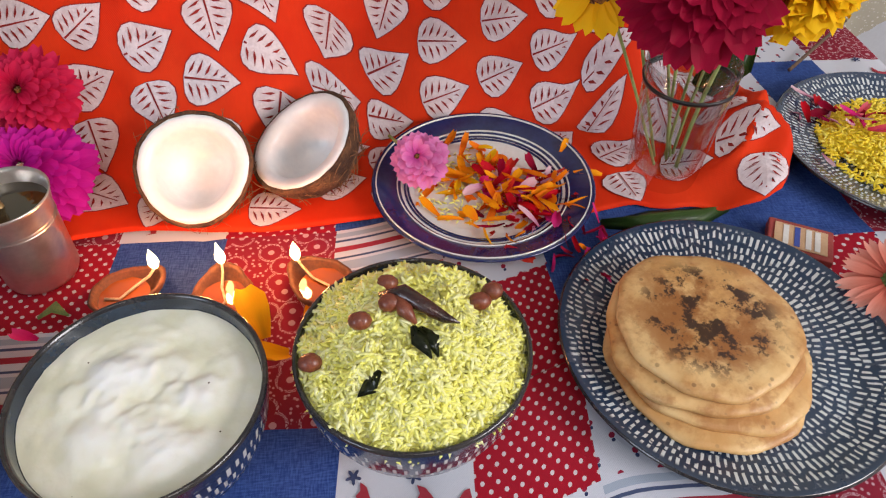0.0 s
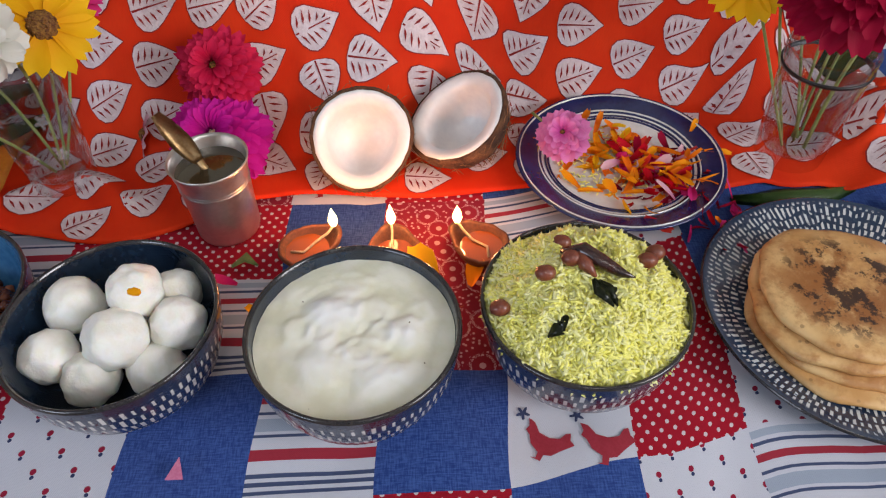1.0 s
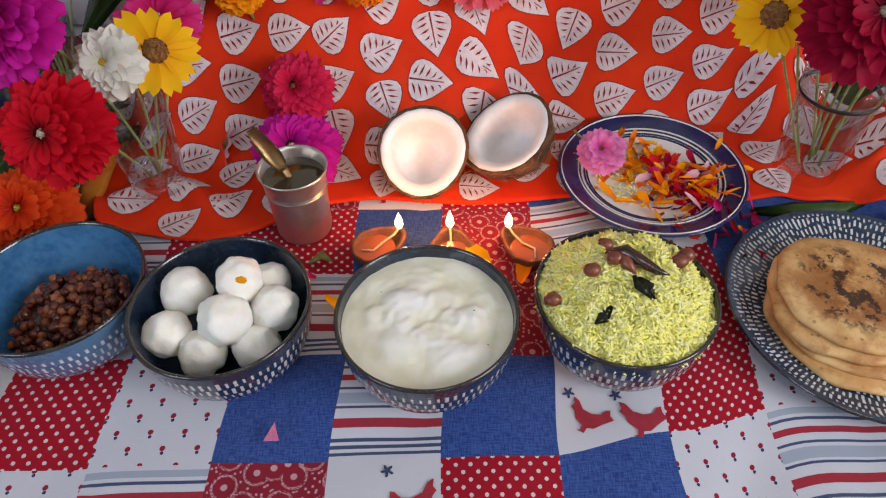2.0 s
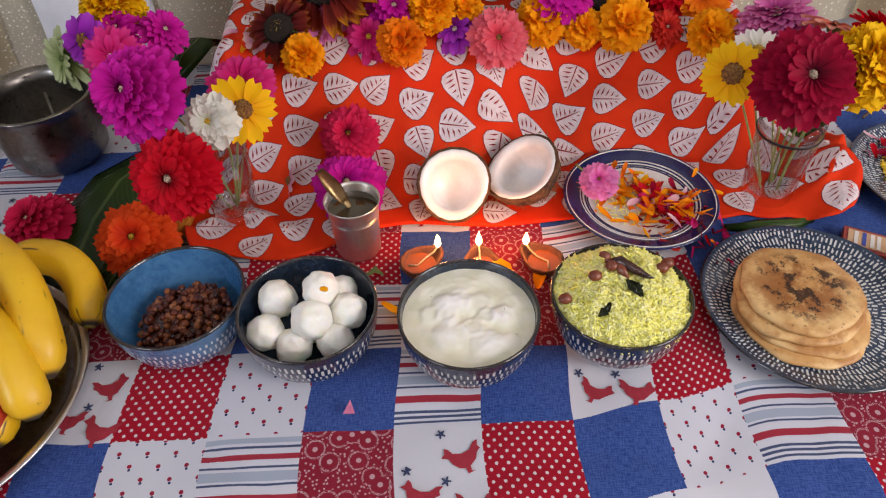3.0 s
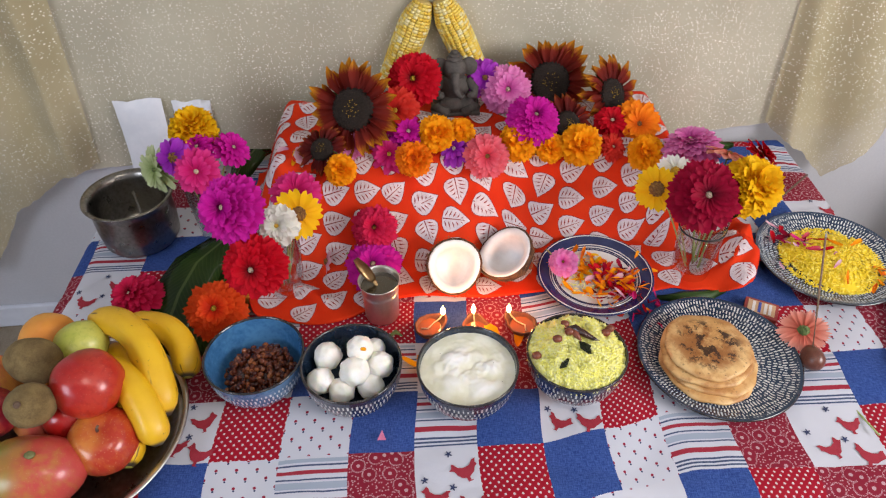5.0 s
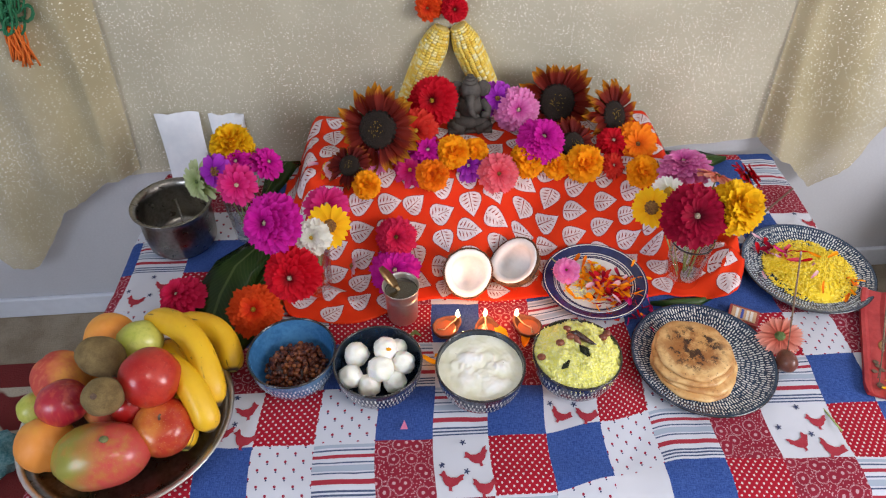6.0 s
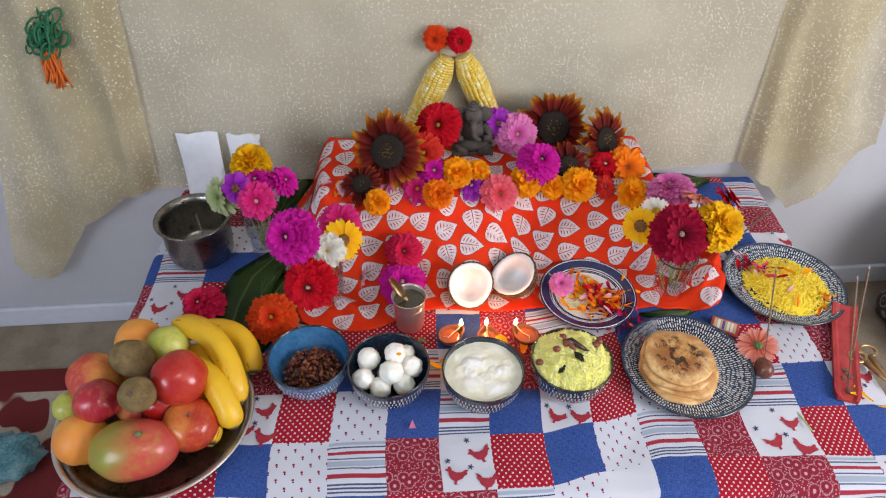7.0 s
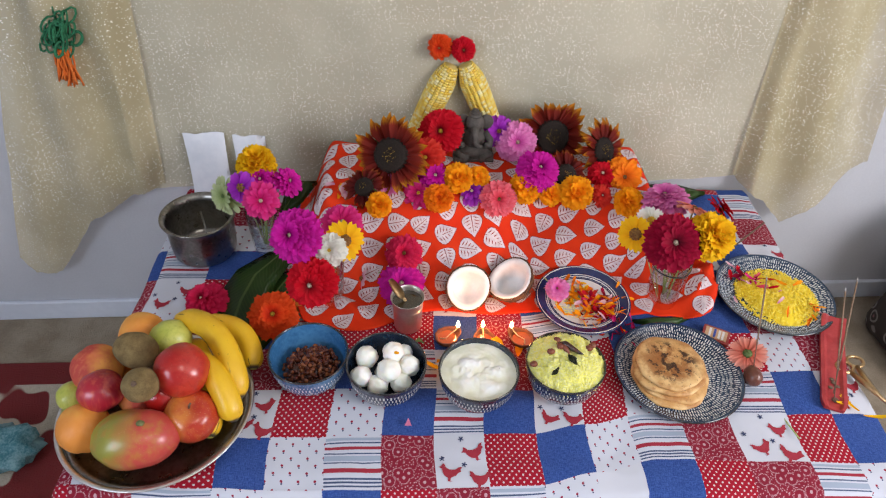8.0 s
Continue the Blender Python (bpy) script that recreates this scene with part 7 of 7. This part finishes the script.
bmesh.ops.recalc_face_normals(b, faces=b.faces)
part("channel", b, TRAY_RED, holder, smooth=False)
part("socket", lathe([(0.0, 0.0046), (0.006, 0.0046), (0.0062, 0.0062), (0.0048, 0.0068), (0.0, 0.0056)], 14), SOOT, holder, "dark burnt socket", at=pose(0.002, -0.090, 0))
for k, (sx, sy) in enumerate(((-0.006, -0.062), (0.006, -0.055), (0.0, -0.048), (-0.003, -0.040))):
    part("ash_heap", ball(bmesh.new(), (sx, sy, 0.006), 0.004, (1.3, 1, 0.4), 9, 6, 0.3, k), SOOT, holder)
incense((0.549, 0.232, 0.010), (0.576, 0.378, 0.160), "burning incense stick leaning over the red holder")
incense((0.556, 0.250, 0.010), (0.612, 0.405, 0.160), "burning incense stick leaning over the red holder")
sc = thing("brass_scissors", "old brass-handled scissors lying on the cloth", "scissors", pose(0.622, 0.296, 0.006, 0, 0, 12))


def ring(b, cx, cy, rx, ry, thick, z=0.0):
    pts = [(cx + rx * math.cos(2 * math.pi * i / 24), cy + ry * math.sin(2 * math.pi * i / 24), z) for i in range(25)]
    return tube(pts, thick, 7, b, False)


part("finger_ring", ring(bmesh.new(), -0.008, 0.022, 0.016, 0.013, 0.0035), BRASS, sc, "oval brass finger ring")
part("finger_ring", ring(bmesh.new(), 0.022, 0.030, 0.016, 0.013, 0.0035), BRASS, sc, "oval brass finger ring")
part("blade", tube([(-0.004, 0.010, 0), (0.006, -0.030, 0.001), (0.020, -0.085, 0)], [0.005, 0.0055, 0.0012], 6), BRASS, sc)
part("blade", tube([(0.016, 0.018, 0.001), (0.008, -0.030, 0.003), (0.013, -0.085, 0.001)], [0.005, 0.0055, 0.0012], 6), BRASS, sc)
rg = rng_at("by the scissors")
for x, y in ((0.585, 0.235), (0.590, 0.215), (0.594, 0.205)):
    loose_petal((x, y, 0.004), 0.040, 0.009, YELLOW, rg, "long yellow petal beside the scissors", 0.12, "petals by the scissors")
CARD = mottled("matchbox_card", (0.28, 0.035, 0.03), (0.36, 0.06, 0.05), 80, 0.6)
match = thing("matchbox", "small red printed matchbox lying on the blue patch", "matchbox", pose(0.382, 0.395, 0.001, 0, 0, 62))
part("sleeve", box(bmesh.new(), -0.019, 0.019, -0.026, 0.026, 0, 0.0095, 0.0008), CARD, match, smooth=False)
PRINT = [mottled("print_white", (0.66, 0.64, 0.60), (0.72, 0.70, 0.66), 60, 0.6), mottled("print_blue", (0.03, 0.06, 0.30), (0.05, 0.09, 0.38), 60, 0.6), mottled("print_tan", (0.50, 0.30, 0.16), (0.58, 0.38, 0.22), 60, 0.6)]
part("label_panel", box(bmesh.new(), -0.014, 0.014, -0.021, 0.021, 0.010, 0.0106), PRINT[2], match, "tan label panel", smooth=False)
for k, (y, m) in enumerate(((-0.013, 0), (-0.006, 0), (0.003, 1), (0.012, 0))):
    part("print_bar", box(bmesh.new(), -0.012, 0.012, y - 0.0022, y + 0.0022, 0.0106, 0.0111), PRINT[m], match, smooth=False)
part("striking_strip", box(bmesh.new(), 0.0190, 0.0196, -0.024, 0.024, 0.001, 0.009), SOOT, match, smooth=False)
part("stick", tube([(0.500, 0.660, 0.004), (0.615, 0.755, 0.010)], 0.0022, 6), SOOT)
bpy.data.objects["stick"].name = "burnt_stick"
tagged(bpy.data.objects["burnt_stick"], "thin dark stick lying near the far plate", "stick")
# petals on the altar cloth
rg = rng_at("altar petals")
for x, y, m, ln, w in ((-0.385, 0.625, YELLOW, 0.045, 0.014), (-0.372, 0.640, YELLOW, 0.040, 0.012), (-0.395, 0.66, PALE_PINK, 0.024, 0.013), (-0.175, 0.640, PALE_PINK, 0.022, 0.010)):
    loose_petal((x, y, altar_h(x, y) + 0.006), ln, w, m, rg, "fallen petal on the orange cloth", 0.2, "petals on the altar")
daisy("small pink blossom lying on the orange cloth", (-0.366, 0.640, altar_h(-0.366, 0.640) + 0.010), 0.019, (0.3, -0.5, 0.6), PALE_PINK, DISC_PALE, 6, None, 53, 0.9, -0.4)

# ---- floor: rug, bag, bundle ----
RUG = Net("rug_pile", 0.95)
o = RUG.coord()
m = RUG.band(RUG.noise(o, 4.2, 2), 0.52, 0.53)
x, y = RUG.xyz(o)[:2]
edge_band = RUG.math("GREATER_THAN", y, 0.255)
c = RUG.mix(RUG.math("MAXIMUM", m, edge_band), (0.52, 0.46, 0.36), (0.17, 0.008, 0.010))
c = RUG.mix(RUG.math("MULTIPLY", RUG.noise(o, 90, 3), 0.35), c, (0.06, 0.03, 0.02))
RUG.set(Base_Color=c)
RUG.bump(RUG.noise(o, 260, 3), 0.9, 0.004)
bm = box(bmesh.new(), -0.62, 0.62, -0.9, 0.33, 0, 0.012, 0.004)
tagged(part("rug", bm, RUG.m, at=pose(-1.44, 0.34, FLOOR, 0, 0, 2), smooth=False), "dark red and cream patterned rug on the carpet", "rug")
BAG = Net("dark_floral_cloth", 0.8)
o = BAG.coord()
d = BAG.voronoi(o, 16)
rings = BAG.band(BAG.math("ABSOLUTE", BAG.math("SUBTRACT", d, 0.26)), 0.06, 0.03)
c = BAG.mix(BAG.noise(o, 20), (0.018, 0.012, 0.010), (0.045, 0.032, 0.026))
c = BAG.mix(BAG.math("MULTIPLY", rings, 0.7), c, (0.30, 0.28, 0.26))
BAG.set(Base_Color=BAG.mix(BAG.band(d, 0.09, 0.05), c, (0.24, 0.10, 0.12)))
BAG.bump(BAG.noise(o, 12, 4), 0.5, 0.01)
bag = thing("cloth_bag", "dark brown floral cloth bag standing on the carpet", "bag", pose(1.315, 0.74, FLOOR, 0, 0, 8))
b = box(bmesh.new(), -0.22, 0.22, -0.16, 0.16, 0.0, 0.46, 0.05)
bmesh.ops.subdivide_edges(b, edges=b.edges[:], cuts=2, use_grid_fill=True)
for v in b.verts:
    k = v.co.z / 0.46
    v.co.x *= 1 - 0.12 * k
    v.co.y *= 1 - 0.35 * k
    v.co += v.normal * 0.012 * noise.noise(v.co * 7) if v.co.z > 0.02 else Vector()
part("body", b, BAG.m, bag)
for s in (-1, 1):
    part("strap", tube([(-0.08, s * 0.09, 0.44), (-0.07, s * 0.08, 0.56), (0.0, s * 0.07, 0.60), (0.07, s * 0.08, 0.56), (0.08, s * 0.09, 0.44)], 0.009, 8), BAG.m, bag)
TEAL = mottled("teal_cloth", (0.03, 0.14, 0.17), (0.20, 0.34, 0.36), 25, 0.9, bump=0.8)
bm = ball(bmesh.new(), (0, 0, 0.035), 0.07, (1.35, 0.9, 0.55), 28, 16, 0.5, 8)
for v in bm.verts:
    v.co.z = max(v.co.z, 0.0)
tagged(part("crumpled_cloth", bm, TEAL, at=pose(-1.20, 0.395, FLOOR + 0.012)), "small crumpled teal and white cloth on the rug", "cloth")
